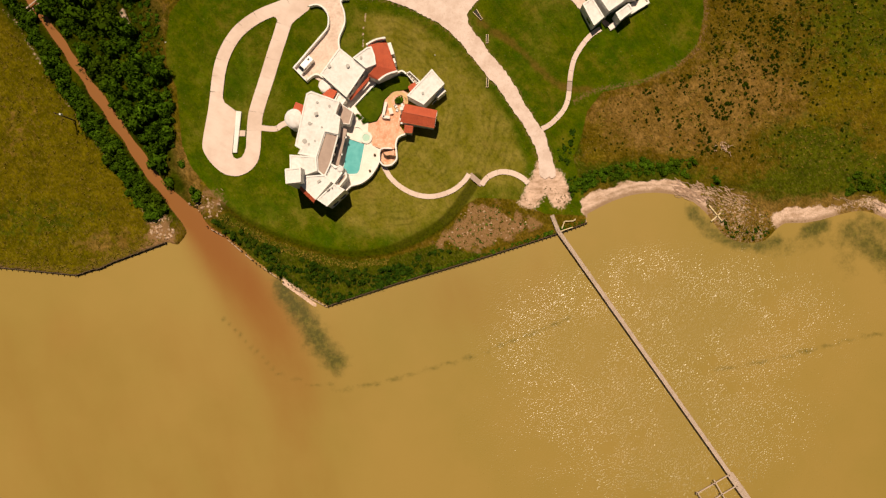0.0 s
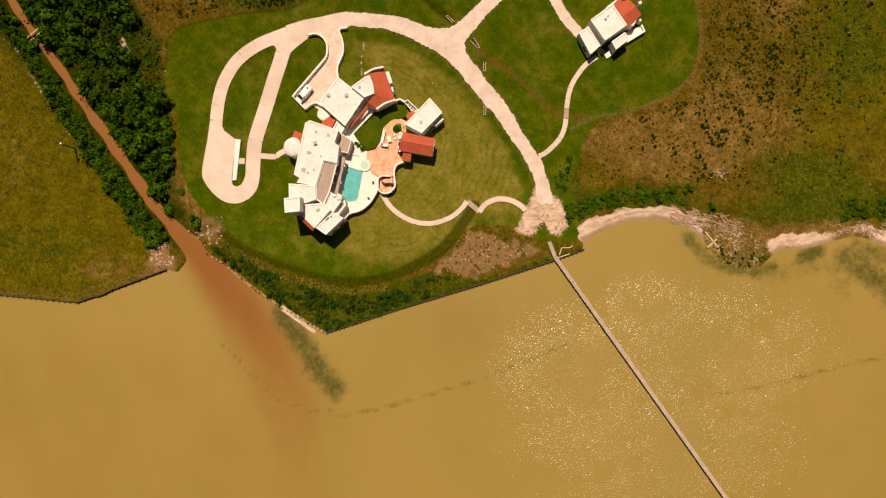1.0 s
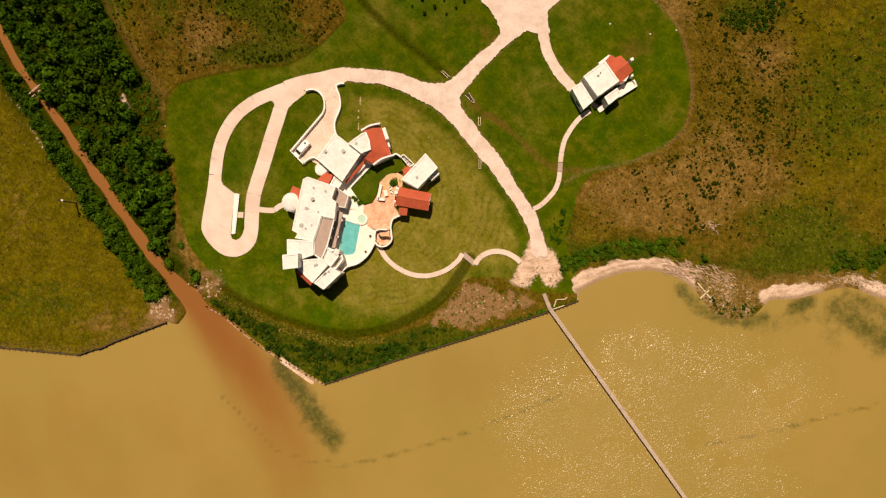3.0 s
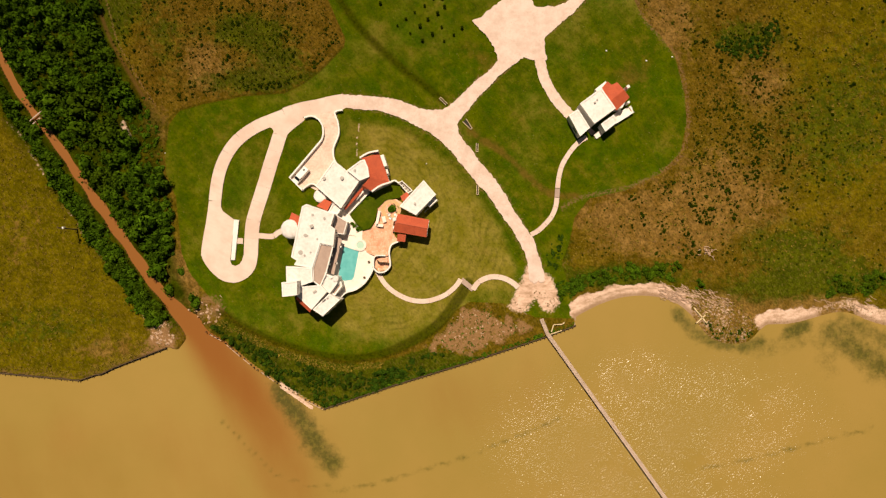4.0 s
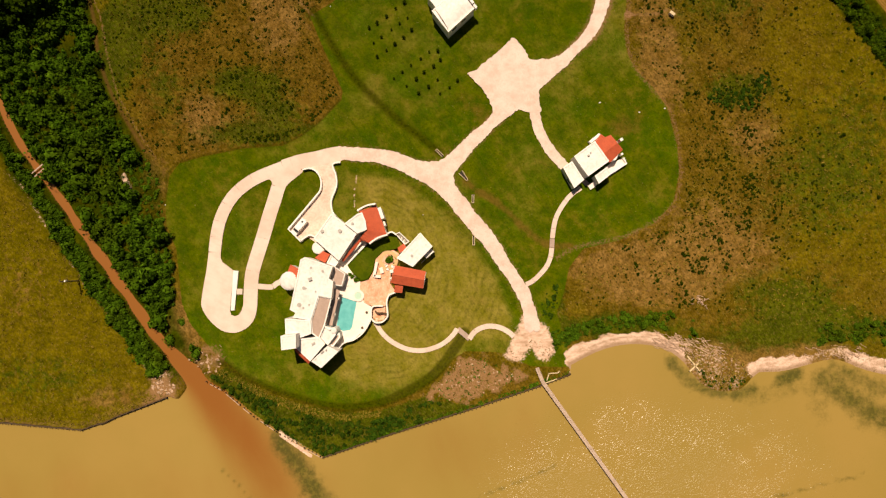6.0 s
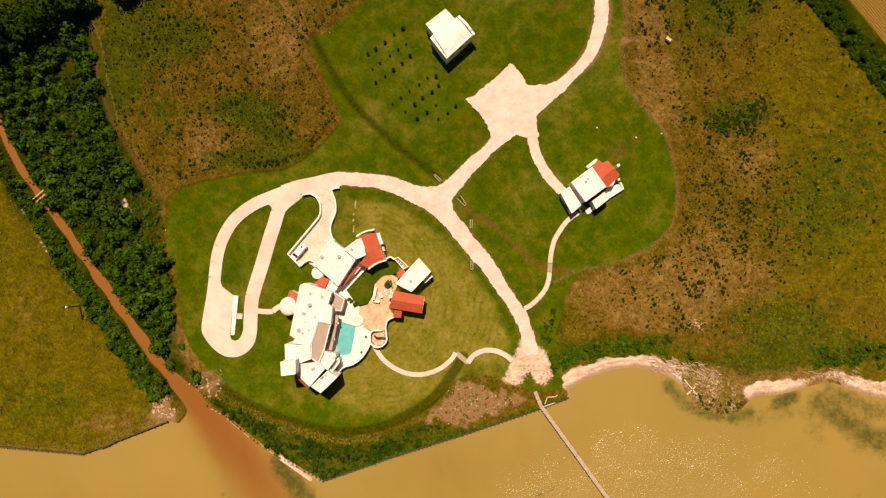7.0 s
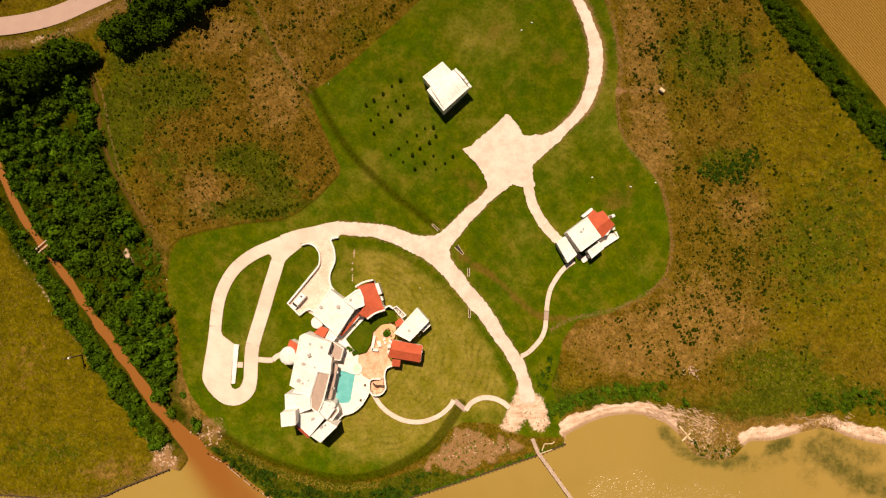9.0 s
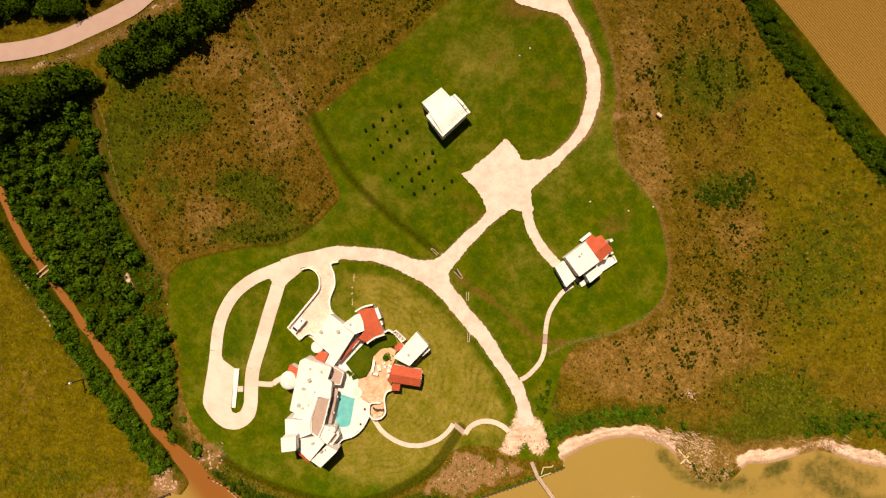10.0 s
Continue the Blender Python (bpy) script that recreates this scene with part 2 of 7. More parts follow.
def ground_paint():
    n = Nodes("coastal_ground")
    lawn = lawn_mix(n)
    big = n.noise(0.035, 6, 0.65)
    mid = n.noise(0.22, 6, 0.7)
    fine = n.noise(1.6, 6, 0.75)
    tiny = n.noise(5.0, 3, 0.7)
    # rough grass: olive to brown, streaked with pale straw and dark gaps
    tuft = n.noise(2.3, 3, 0.62, (35, 1, 0.42))
    olive = n.mix(n.ramp(mid, 0.3, 0.7), (0.066, 0.058, 0.0010), (0.120, 0.097, 0.0032))
    brown = n.mix(n.ramp(mid, 0.3, 0.7), (0.084, 0.047, 0.0026), (0.164, 0.095, 0.012))
    fac = n.ramp(n.math("ADD", n.math("ADD", n.math("MULTIPLY", big, 0.8), n.math("MULTIPLY", mid, 0.45)), n.math("MULTIPLY", n.attr("brown"), 0.5)), 0.55, 1.02)
    rough = n.mix(fac, olive, brown)
    lush = n.ramp(n.math("ADD", n.noise(0.055, 5, 0.65), n.math("MULTIPLY", n.attr("lush"), 0.35)), 0.50, 0.80, 0.0, 0.8)
    rough = n.mix(lush, rough, n.mix(n.ramp(mid, 0.3, 0.7), (0.074, 0.062, 0.0008), (0.142, 0.110, 0.0030)))
    speck = n.math("MULTIPLY", n.math("SUBTRACT", n.noise(0.35, 6, 0.75), 0.5), 2.4)
    rough = n.mix(n.ramp(n.math("ADD", n.attr("tan"), speck), 0.3, 0.8, 0.0, 0.85), rough, n.mix(n.ramp(mid, 0.3, 0.7), (0.158, 0.082, 0.014), (0.275, 0.152, 0.046)))
    rough = n.mix(n.ramp(n.math("ADD", n.attr("green"), n.math("MULTIPLY", speck, 0.9)), 0.3, 0.8, 0.0, 0.9), rough, n.mix(n.ramp(mid, 0.3, 0.7), (0.024, 0.044, 0.0014), (0.066, 0.086, 0.0032)))
    # dark green undergrowth, with the shade below the shrubs put into its colour
    rough = n.mix(n.attr("shady_undergrowth"), rough, n.mix(n.ramp(mid, 0.3, 0.7), (0.013, 0.022, 0.0008), (0.042, 0.058, 0.0016)))
    mottle = n.ramp(n.noise(0.75, 6, 0.82), 0.36, 0.66, 1.45, 0.68)
    rough = n.mix(1.0, rough, mottle, "MULTIPLY")
    keen = n.ramp(n.attr("lush"), 0.0, 0.6, 1.0, 0.6)
    rough = n.mix(n.math("MULTIPLY", n.ramp(tuft, 0.32, 0.50, 0.5, 0.0), keen), rough, (0.022, 0.021, 0.0010))
    rough = n.mix(n.math("MULTIPLY", n.ramp(fine, 0.46, 0.64, 0.0, 0.5), keen), rough, (0.030, 0.028, 0.0010))
    straw = n.math("MULTIPLY", n.ramp(tuft, 0.52, 0.72, 0.0, 0.42), n.ramp(n.attr("shady_undergrowth"), 0.2, 0.7, 1.0, 0.12))
    rough = n.mix(straw, rough, n.mix(0.45, rough, (0.40, 0.265, 0.085)))
    rough = n.mix(n.math("MULTIPLY", n.ramp(tiny, 0.5, 0.72, 0.0, 0.35), n.ramp(n.attr("shady_undergrowth"), 0.2, 0.7, 1.0, 0.15)), rough, (0.235, 0.160, 0.040))
    # ploughed or stubble rows
    wave = n.add("ShaderNodeTexWave")
    m = n.add("ShaderNodeMapping")
    m.vector_type = "TEXTURE"
    m.inputs["Rotation"].default_value = (0, 0, radians(38))
    n.tree.links.new(n.place, m.inputs["Vector"])
    n.tree.links.new(m.outputs[0], wave.inputs["Vector"])
    wave.inputs["Scale"].default_value, wave.inputs["Distortion"].default_value, wave.inputs["Detail"].default_value = 0.46, 3.2, 4
    crop = n.mix(n.ramp(n.math("ADD", wave.outputs["Fac"], n.math("MULTIPLY", n.noise(1.3, 5, 0.8), 1.9)), 0.55, 2.1), (0.145, 0.078, 0.010), (0.330, 0.190, 0.048))
    sand = n.mix(n.ramp(n.noise(0.6, 6, 0.75, (8, 0.55, 1)), 0.38, 0.68), (0.75, 0.55, 0.435), (0.46, 0.30, 0.20))
    sand = n.mix(n.ramp(n.math("ADD", n.attr("damp"), n.math("MULTIPLY", n.math("SUBTRACT", fine, 0.5), 0.9)), 0.2, 0.9, 0.0, 0.8), sand, (0.30, 0.185, 0.105))
    soil = n.mix(n.ramp(fine, 0.35, 0.7), (0.390, 0.210, 0.105), (0.215, 0.112, 0.045))
    soil = n.mix(n.ramp(tiny, 0.56, 0.74, 0.0, 0.75), soil, (0.58, 0.42, 0.27))
    soil = n.mix(n.ramp(mid, 0.5, 0.72, 0.0, 0.6), soil, (0.11, 0.085, 0.012))
    col = n.mix(n.ramp(n.attr("crop"), 0.35, 0.65), rough, crop)
    edge = n.math("MULTIPLY", n.math("SUBTRACT", fine, 0.5), 0.7)
    col = n.mix(n.ramp(n.math("ADD", n.attr("lawn"), edge), 0.38, 0.62), col, lawn)
    col = n.mix(n.ramp(n.math("ADD", n.attr("soil"), n.math("MULTIPLY", n.math("SUBTRACT", fine, 0.5), 1.9)), 0.35, 0.75, 0.0, 0.85), col, soil)
    # ditches: shade of the hollow put into the colour; lawn edges, tracks darkened
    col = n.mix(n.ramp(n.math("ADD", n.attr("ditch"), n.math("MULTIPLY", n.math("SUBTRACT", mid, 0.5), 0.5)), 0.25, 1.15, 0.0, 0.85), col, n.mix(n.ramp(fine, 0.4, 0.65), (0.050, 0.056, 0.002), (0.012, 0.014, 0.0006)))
    col = n.mix(n.ramp(n.math("ADD", n.attr("sand"), n.math("MULTIPLY", n.math("SUBTRACT", n.math("ADD", n.math("MULTIPLY", fine, 0.6), n.math("MULTIPLY", mid, 0.4)), 0.5), 2.2)), 0.35, 0.65), col, sand)
    col = n.mix(n.ramp(n.attr("mud"), 0.3, 0.8), col, (0.16, 0.075, 0.025))
    height = n.math("ADD", fine, n.math("MULTIPLY", tiny, 0.5))
    return n.done(col, 0.95, height, 0.9, n.math("ADD", n.math("MULTIPLY", n.attr("lawn"), -0.16), 0.26), spec=0.0, grain=1.0)


def water_paint():
    n = Nodes("muddy_bay_water")
    drift = n.noise(0.02, 5, 0.6)
    col = n.mix(n.ramp(drift, 0.35, 0.65), (0.316, 0.202, 0.049), (0.286, 0.190, 0.042))
    plume = n.math("ADD", n.attr("plume"), n.math("MULTIPLY", n.math("SUBTRACT", n.noise(0.06, 5, 0.6, (20, 1, 0.4)), 0.5), 0.5))
    col = n.mix(n.ramp(plume, 0.1, 0.95), col, (0.235, 0.082, 0.012))
    weed = n.math("ADD", n.attr("weed"), n.math("MULTIPLY", n.math("SUBTRACT", n.noise(0.35, 7, 0.75), 0.5), 1.5))
    plant = n.mix(n.ramp(n.noise(0.9, 5, 0.7), 0.45, 0.65), (0.048, 0.050, 0.004), (0.115, 0.098, 0.012))
    col = n.mix(n.ramp(weed, 0.25, 1.1, 0.0, 0.88), col, plant)
    ruffle = n.math("MULTIPLY", n.attr("ruffle"), n.ramp(n.noise(0.085, 6, 0.65), 0.30, 0.55, 0.25, 1.0))
    waves = n.math("ADD", n.noise(3.4, 0.0, 0.5, (35, 1, 0.8)), n.math("MULTIPLY", n.noise(0.3, 2, 0.5), 0.3))
    gloss = n.math("ADD", n.math("ADD", n.ramp(ruffle, 0.35, 0.95, 0.0, 0.09), n.ramp(ruffle, 0.80, 1.05, 0.0, 0.20)), 0.26)
    relief = n.add("ShaderNodeBump")
    n.plug(1.0, relief.inputs["Strength"])
    n.plug(n.math("ADD", n.math("MULTIPLY", ruffle, 0.48), 0.004), relief.inputs["Distance"])
    n.plug(waves, relief.inputs["Height"])
    # the silt gives a flat diffuse colour; only the clear skin over it is ruffled
    n.plug(1.0, n.bsdf.inputs["Coat Weight"])
    n.plug(1.45, n.bsdf.inputs["Coat IOR"])
    n.plug(gloss, n.bsdf.inputs["Coat Roughness"])
    n.tree.links.new(relief.outputs[0], n.bsdf.inputs["Coat Normal"])
    return n.done(col, 0.6, spec=0.1)


def pool_paint():
    n = Nodes("turquoise_pool_water")
    col = n.mix(n.ramp(n.noise(0.5, 4), 0.3, 0.7), (0.085, 0.40, 0.40), (0.13, 0.48, 0.47))
    return n.done(col, 0.06, n.noise(2.5, 3), 0.12, 0.05)


def leaf_paint(name, a, b, gap_shade=0.7):
    n = Nodes(name)
    col = n.mix(n.island(), a, b)
    col = n.mix(n.ramp(n.noise(0.09, 4, 0.6), 0.44, 0.68, 0.0, 0.3), col, (0.070, 0.074, 0.004))
    # shade in the gaps between leaves, put into the colour as near-black blotches
    col = n.mix(n.ramp(n.noise(0.55, 3, 0.6), 0.42, 0.62, 0.0, gap_shade), col, n.mix(0.8, col, (0.004, 0.007, 0.0002)))
    return n.done(col, 0.9, spec=0.0, grain=1.0)


POOL_TILE = plain("blue_green_pool_tile", (0.12, 0.45, 0.42), (0.10, 0.38, 0.36), 1.0, 0.5, 6, 0.0)
SPA = plain("pale_aqua_spa_water", (0.42, 0.62, 0.50), (0.50, 0.68, 0.56), 2.0, 0.08, 6, 0.02)
RINGSTONE = plain("ochre_stone", (0.62, 0.40, 0.20), (0.50, 0.30, 0.14), 0.8, 0.85, 6, 0.02)
grass = Nodes("courtyard_grass")
COURT_LAWN = grass.done(grass.mix(0.45, lawn_mix(grass), (0.030, 0.042, 0.0012)), 0.95, grass.noise(5, 4), 0.6, 0.06, spec=0.05)
CONCRETE, GRAVEL, TILE, BRICK = concrete_paint(), gravel_paint(), tile_paint(), brick_paint()
GROUND, WATER, POOL = ground_paint(), water_paint(), pool_paint()
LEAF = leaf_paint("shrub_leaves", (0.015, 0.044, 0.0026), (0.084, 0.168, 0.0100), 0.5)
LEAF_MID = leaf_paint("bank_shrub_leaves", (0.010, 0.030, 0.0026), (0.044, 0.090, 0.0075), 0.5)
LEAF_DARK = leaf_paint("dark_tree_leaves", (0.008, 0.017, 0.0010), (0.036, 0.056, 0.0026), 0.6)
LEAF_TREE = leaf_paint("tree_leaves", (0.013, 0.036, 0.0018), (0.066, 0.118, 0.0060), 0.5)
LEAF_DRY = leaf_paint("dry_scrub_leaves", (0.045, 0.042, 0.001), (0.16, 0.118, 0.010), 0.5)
BARK = plain("grey_brown_bark", (0.10, 0.07, 0.045), (0.055, 0.038, 0.024), 2.0, 0.95, 12, 0.04)

# ---- plan of the place ----
BULK_W = [(-400, -3), (-240, -3.5), (-125, -4.2), (-100.3, -6.8), (-95.9, -5.3), (-93.9, -5.0), (-90.4, -3.3), (-75.7, 2.1)]
MOUTH = [(-72.5, 1.5), (-70.3, 4.5), (-70.5, 9.0), (-69.0, 12.0), (-66.8, 11.0), (-64.7, 6.8)]
SHORE_MID = [(-64.7, 6.8), (-59.2, 3.7), (-51.4, -2.9), (-43.5, -8.4), (-31.4, -15.4)]
BULK_S = [(-31.4, -15.4), (-24.8, -13.3), (-12.3, -9.2), (11.0, -2.3), (30.5, 3.9), (39.3, 7.1)]
BAY = [(39.2, 9.6), (41.5, 10.8), (46.2, 13.1), (51.7, 14.8), (57.9, 15.4), (64.1, 14.6), (68.0, 13.0), (71.8, 9.8), (74.1, 6.7), (77.1, 3.3), (81.7, 1.7), (87.1, 2.1), (90.3, 5.1), (92.6, 6.9), (98.1, 7.0), (102.7, 7.8), (108.1, 9.3), (113.6, 10.3), (118.2, 9.1), (123.5, 6.9), (140, 4), (200, -3), (400, -8)]
BEACH_TOP = [(36.7, 13.2), (42.2, 16.7), (48.4, 18.2), (54.6, 19.1), (59.3, 19.4), (64.7, 18.4), (67.7, 16.8), (71.6, 16.0), (80.8, 14.4), (88.4, 9.7), (93.8, 11.7), (100.8, 12.4), (106.9, 12.2), (111.6, 13.7), (116.2, 14.6), (120.7, 12.6), (140, 9)]
CREEK = [(-150, 150), (-134, 115), (-129.8, 103.5), (-125.8, 90.6), (-118.3, 75.4), (-109.5, 63.3), (-99.0, 48.1), (-87.8, 32.2), (-78.3, 18.7), (-72.5, 12.5), (-67.5, 6.5), (-63, -3)]
LAWN = [(-74.8, 65.0), (-75.9, 57.1), (-75.6, 50.8), (-72.9, 44.5), (-71.9, 35.1), (-71.3, 28.8), (-69.2, 23.3), (-66.1, 19.3), (-62.1, 14.6), (-54.3, 8.0), (-46.5, 4.1), (-38.7, 1.2), (-32.5, -0.8), (-24.7, -2.1), (-15.4, -1.2), (-6.0, 2.1), (1.0, 6.7), (5.7, 11.8), (9.5, 14.0), (18.9, 13.6), (28, 9.5), (39, 9.0), (38.5, 13.5), (35.4, 24.7), (37.6, 30.0), (39.4, 37.4), (43.5, 42.6), (53.7, 44.8)]
LAWN += [(63.8, 49.5), (69.3, 55.1), (71.3, 63.4), (70.9, 71.7), (68.4, 82.6), (64.4, 88.6), (59.6, 93.7), (57.2, 98.8), (56.6, 105.6), (57.9, 117.5), (57.3, 126.0), (55.1, 134.6), (51.2, 145.0), (49, 160), (30, 172), (16.7, 151.0), (9.8, 146.0), (2.9, 141.0), (-7.4, 131.8), (-17.7, 122.7), (-28.0, 114.4), (-33.9, 111.2), (-29.8, 100.9), (-24.6, 89.0), (-25.0, 86.5), (-31.8, 79.6), (-36.9, 75.9), (-41.9, 73.5), (-53.6, 72.9), (-65.3, 70.7), (-72.0, 68.8)]
DITCH_S = [(-60.6, 12.0), (-54.3, 8.0), (-46.5, 4.1), (-38.7, 1.5), (-32.5, -0.4), (-24.7, -1.5), (-15.3, -0.5), (-6.0, 3.4), (0.2, 7.2), (4.9, 12.6), (8.1, 17.3), (9.3, 19.1)]
DITCH_N = [(-33.0, 112.8), (-26.5, 100.8), (-20.8, 92.3), (-14.2, 85.4), (-7.6, 79.4), (-1.0, 74.2), (3.0, 70.8)]
SWALE_E = [(10.6, 62.3), (13.5, 59.5), (17, 57.8), (22, 53.5), (27, 48.5), (32, 44.6), (35, 43.6), (40, 43.4)]
RIM_E = [(36, 40), (42.1, 43.2), (53.7, 45.4), (63.8, 49.9), (69.8, 55.1), (71.8, 63.4), (71.3, 71.7), (68.8, 82.6), (59.9, 93.7), (57.3, 105.6), (58.6, 117.5), (56.0, 134.6), (51, 150)]
TRACK_W = [(-122.3, 67.1), (-117.5, 63.1), (-114.3, 57.5), (-108.7, 48.7), (-98.3, 33.7), (-88.0, 20.3), (-83.3, 13.2), (-79.3, 6.9)]
TRACK_N = [(-98.5, 118.9), (-96.5, 110.4), (-95.8, 103.6), (-94.6, 98.5), (-93.1, 93.4), (-91.0, 88.4), (-88.1, 83.3), (-85.2, 78.2), (-80.5, 70.5), (-76.0, 64.5)]
TRACK_PALE = [(-97.4, 119.5), (-96.8, 117.2), (-95.1, 112.9), (-94.0, 107.8), (-93.0, 101.9), (-91.3, 95.1), (-89.3, 88.3), (-86.0, 82.4), (-82.7, 76.5), (-78.6, 70.4)]
TRACK_N2 = [(-54.6, 144.2), (-49.6, 135.4), (-44.7, 125.0), (-38.1, 114.7), (-33.9, 110.3)]
BARE_SE = [(-2.9, 1.8), (1.8, 5.6), (4.9, 9.5), (8.0, 11.8), (12.7, 12.9), (18.9, 9.4), (28.2, 7.0), (23.5, 4.7), (15.7, 1.7), (9.5, -0.6), (3.3, 0.2)]
NORTH_EDGE = [(-25.5, 73.0), (-19.0, 72.5), (-14.0, 72.0), (-9.1, 70.9), (-4.6, 69.1), (-1.8, 68.3), (0.6, 68.2), (3.9, 68.9), (8.1, 72.4), (12.2, 76.4), (15.6, 78.8), (18.6, 82.0)]
EAST_EDGE = [(22.4, 80.4), (18.3, 77.1), (15.5, 74.2), (12.1, 70.8), (9.0, 66.9), (7.0, 64.7), (7.0, 62.6), (8.3, 59.7), (11.1, 56.4), (13.0, 53.3), (15.7, 50.4), (18.2, 46.8), (20.0, 44.2), (21.1, 42.0), (22.2, 39.9), (23.9, 37.5), (25.5, 34.6), (27.8, 31.3), (28.5, 28.6), (29.6, 25.4), (30.5, 22.2), (30.9, 20.6), (30.2, 19.2), (29.0, 19.6)]
WEST_EDGE = [(27.8, 18.9), (26.8, 19.6), (26.2, 20.8), (26.2, 22.8), (25.8, 25.5), (24.7, 28.7), (23.3, 31.4), (21.8, 34.0), (20.1, 36.4), (18.4, 39.1), (16.5, 42.0), (14.4, 44.8), (12.1, 47.2), (9.7, 50.5), (7.4, 53.2), (4.5, 56.9), (2.1, 59.2), (-1.1, 61.7), (-6.0, 64.4), (-9.2, 66.1), (-12.5, 67.2), (-14.9, 68.1), (-19.0, 68.5), (-25.2, 69.2)]
LANE_L = [(26.5, 92.5), (27.5, 95.5), (30.4, 96.8), (34.0, 97.1), (36.5, 97.7), (39.4, 99.3), (42.0, 101.8), (45.1, 105.1), (46.9, 108.7), (48.5, 112.9), (49.2, 117.1), (49.3, 121.4), (48.9, 125.6), (48.2, 129.0), (46.6, 133.3), (45.2, 136.8), (43.5, 139.4), (41.0, 141.0), (37.5, 142.0), (33.0, 143.4), (27.5, 147.5), (22.0, 172)]
LANE_R = [(38.0, 172), (43.0, 151.0), (44.6, 144.5), (46.2, 140.5), (47.8, 137.6), (49.7, 134.1), (50.9, 130.7), (52.3, 127.2), (53.2, 123.8), (53.4, 119.6), (53.1, 115.3), (52.2, 112.0), (50.9, 108.6), (49.8, 106.1), (47.6, 103.2), (45.0, 100.4), (41.9, 97.4), (40.0, 95.3), (36.4, 92.4), (32.2, 88.9), (29.5, 87.0)]
WATER_Z = -0.8


# ---- ground: one sheet, out to the horizon ----
def axis(lo, hi, step, reach):
    mid = np.arange(lo, hi + step / 2, step)
    grow = [step * 1.35 ** k for k in range(1, 28)]
    out = np.cumsum(grow)
    out = out[out < reach]
    return np.concatenate([(lo - out)[::-1], mid, hi + out])


def line_dist(X, Y, pts):
    d = np.full(X.shape, 1e9)
    for (ax, ay), (bx, by) in zip(pts[:-1], pts[1:]):
        ux, uy = bx - ax, by - ay
        t = np.clip(((X - ax) * ux + (Y - ay) * uy) / (ux * ux + uy * uy + 1e-9), 0, 1)
        d = np.minimum(d, np.hypot(X - ax - t * ux, Y - ay - t * uy))
    return d


def inside(X, Y, poly):
    r = np.zeros(X.shape, bool)
    for i in range(len(poly)):
        (ax, ay), (bx, by) = poly[i - 1], poly[i]
        if ay == by:
            continue
        r ^= ((ay > Y) != (by > Y)) & (X < (bx - ax) * (Y - ay) / (by - ay) + ax)
    return r


def depth_in(X, Y, poly):
    """Distance to the outline: plus inside, minus outside."""
    d = line_dist(X, Y, poly + poly[:1])
    return np.where(inside(X, Y, poly), d, -d)


def smooth(a, lo, hi):
    t = np.clip((a - lo) / (hi - lo), 0, 1)
    return t * t * (3 - 2 * t)


def soft_noise(X, Y, size, seed):
    """Smooth random waves of about that size, 0 to 1."""
    rng = np.random.RandomState(seed)
    out = np.zeros(X.shape)
    for k in range(7):
        a, p, s = rng.uniform(0, 2 * np.pi), rng.uniform(0, 2 * np.pi), rng.uniform(0.6, 1.7)
        out += np.sin((X * np.cos(a) + Y * np.sin(a)) * 2 * np.pi / (size * s) + p)
    return np.clip(0.5 + out / 7, 0, 1)


SHORE = BULK_W + MOUTH + SHORE_MID[1:] + BULK_S[1:] + spline(BAY, 2.0)
LAND = [(-4200, -3)] + SHORE + [(4200, -8), (4200, 4200), (-4200, 4200)]
gx, gy = axis(-136, 142, 0.55, 3900), axis(-18, 150, 0.55, 3900)
X, Y = np.meshgrid(gx, gy)
land = depth_in(X, Y, LAND)
bay = line_dist(X, Y, spline(BAY, 2.0))
hard = line_dist(X, Y, BULK_W + BULK_S)
bluff = np.minimum(line_dist(X, Y, BULK_W), line_dist(X, Y, BULK_S))
creek_d = line_dist(X, Y, spline(CREEK, 2.0))
beach = (bay < bluff) & (land < 12)
Z = np.where(beach, -0.8 + 0.8 * smooth(land, -0.5, 5.5) - 1.2 * smooth(-land, 0, 6), -0.12 - 2.2 * smooth(0.2 - land, 0, 0.7))
roll = soft_noise(X, Y, 40, 3) * 0.25 + soft_noise(X, Y, 9, 4) * 0.08 - 0.15
Z = Z + roll * smooth(land, 1, 6)
wide = -0.02 + 0.55 * soft_noise(X, Y, 9, 5) + 1.6 * smooth(18 - Y, 0, 14) - 0.4 * smooth(Y, 35, 60)
Z = np.minimum(Z, -1.7 + 1.65 * smooth(creek_d, wide, wide + 2.2) + 10 * (creek_d > wide + 2.2))
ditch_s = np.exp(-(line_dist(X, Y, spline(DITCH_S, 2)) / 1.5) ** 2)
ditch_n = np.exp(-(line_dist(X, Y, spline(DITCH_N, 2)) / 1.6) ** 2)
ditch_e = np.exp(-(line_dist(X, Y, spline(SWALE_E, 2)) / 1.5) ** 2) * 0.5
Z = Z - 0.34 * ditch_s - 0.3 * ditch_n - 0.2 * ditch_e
flat = ((np.abs(X + 25) < 22) & (np.abs(Y - 33) < 22)) | ((np.abs(X - 46) < 12) & (np.abs(Y - 67) < 10)) | ((np.abs(X - 7) < 10) & (np.abs(Y - 111) < 10))
Z = np.where(flat, np.minimum(Z, -0.03), Z)

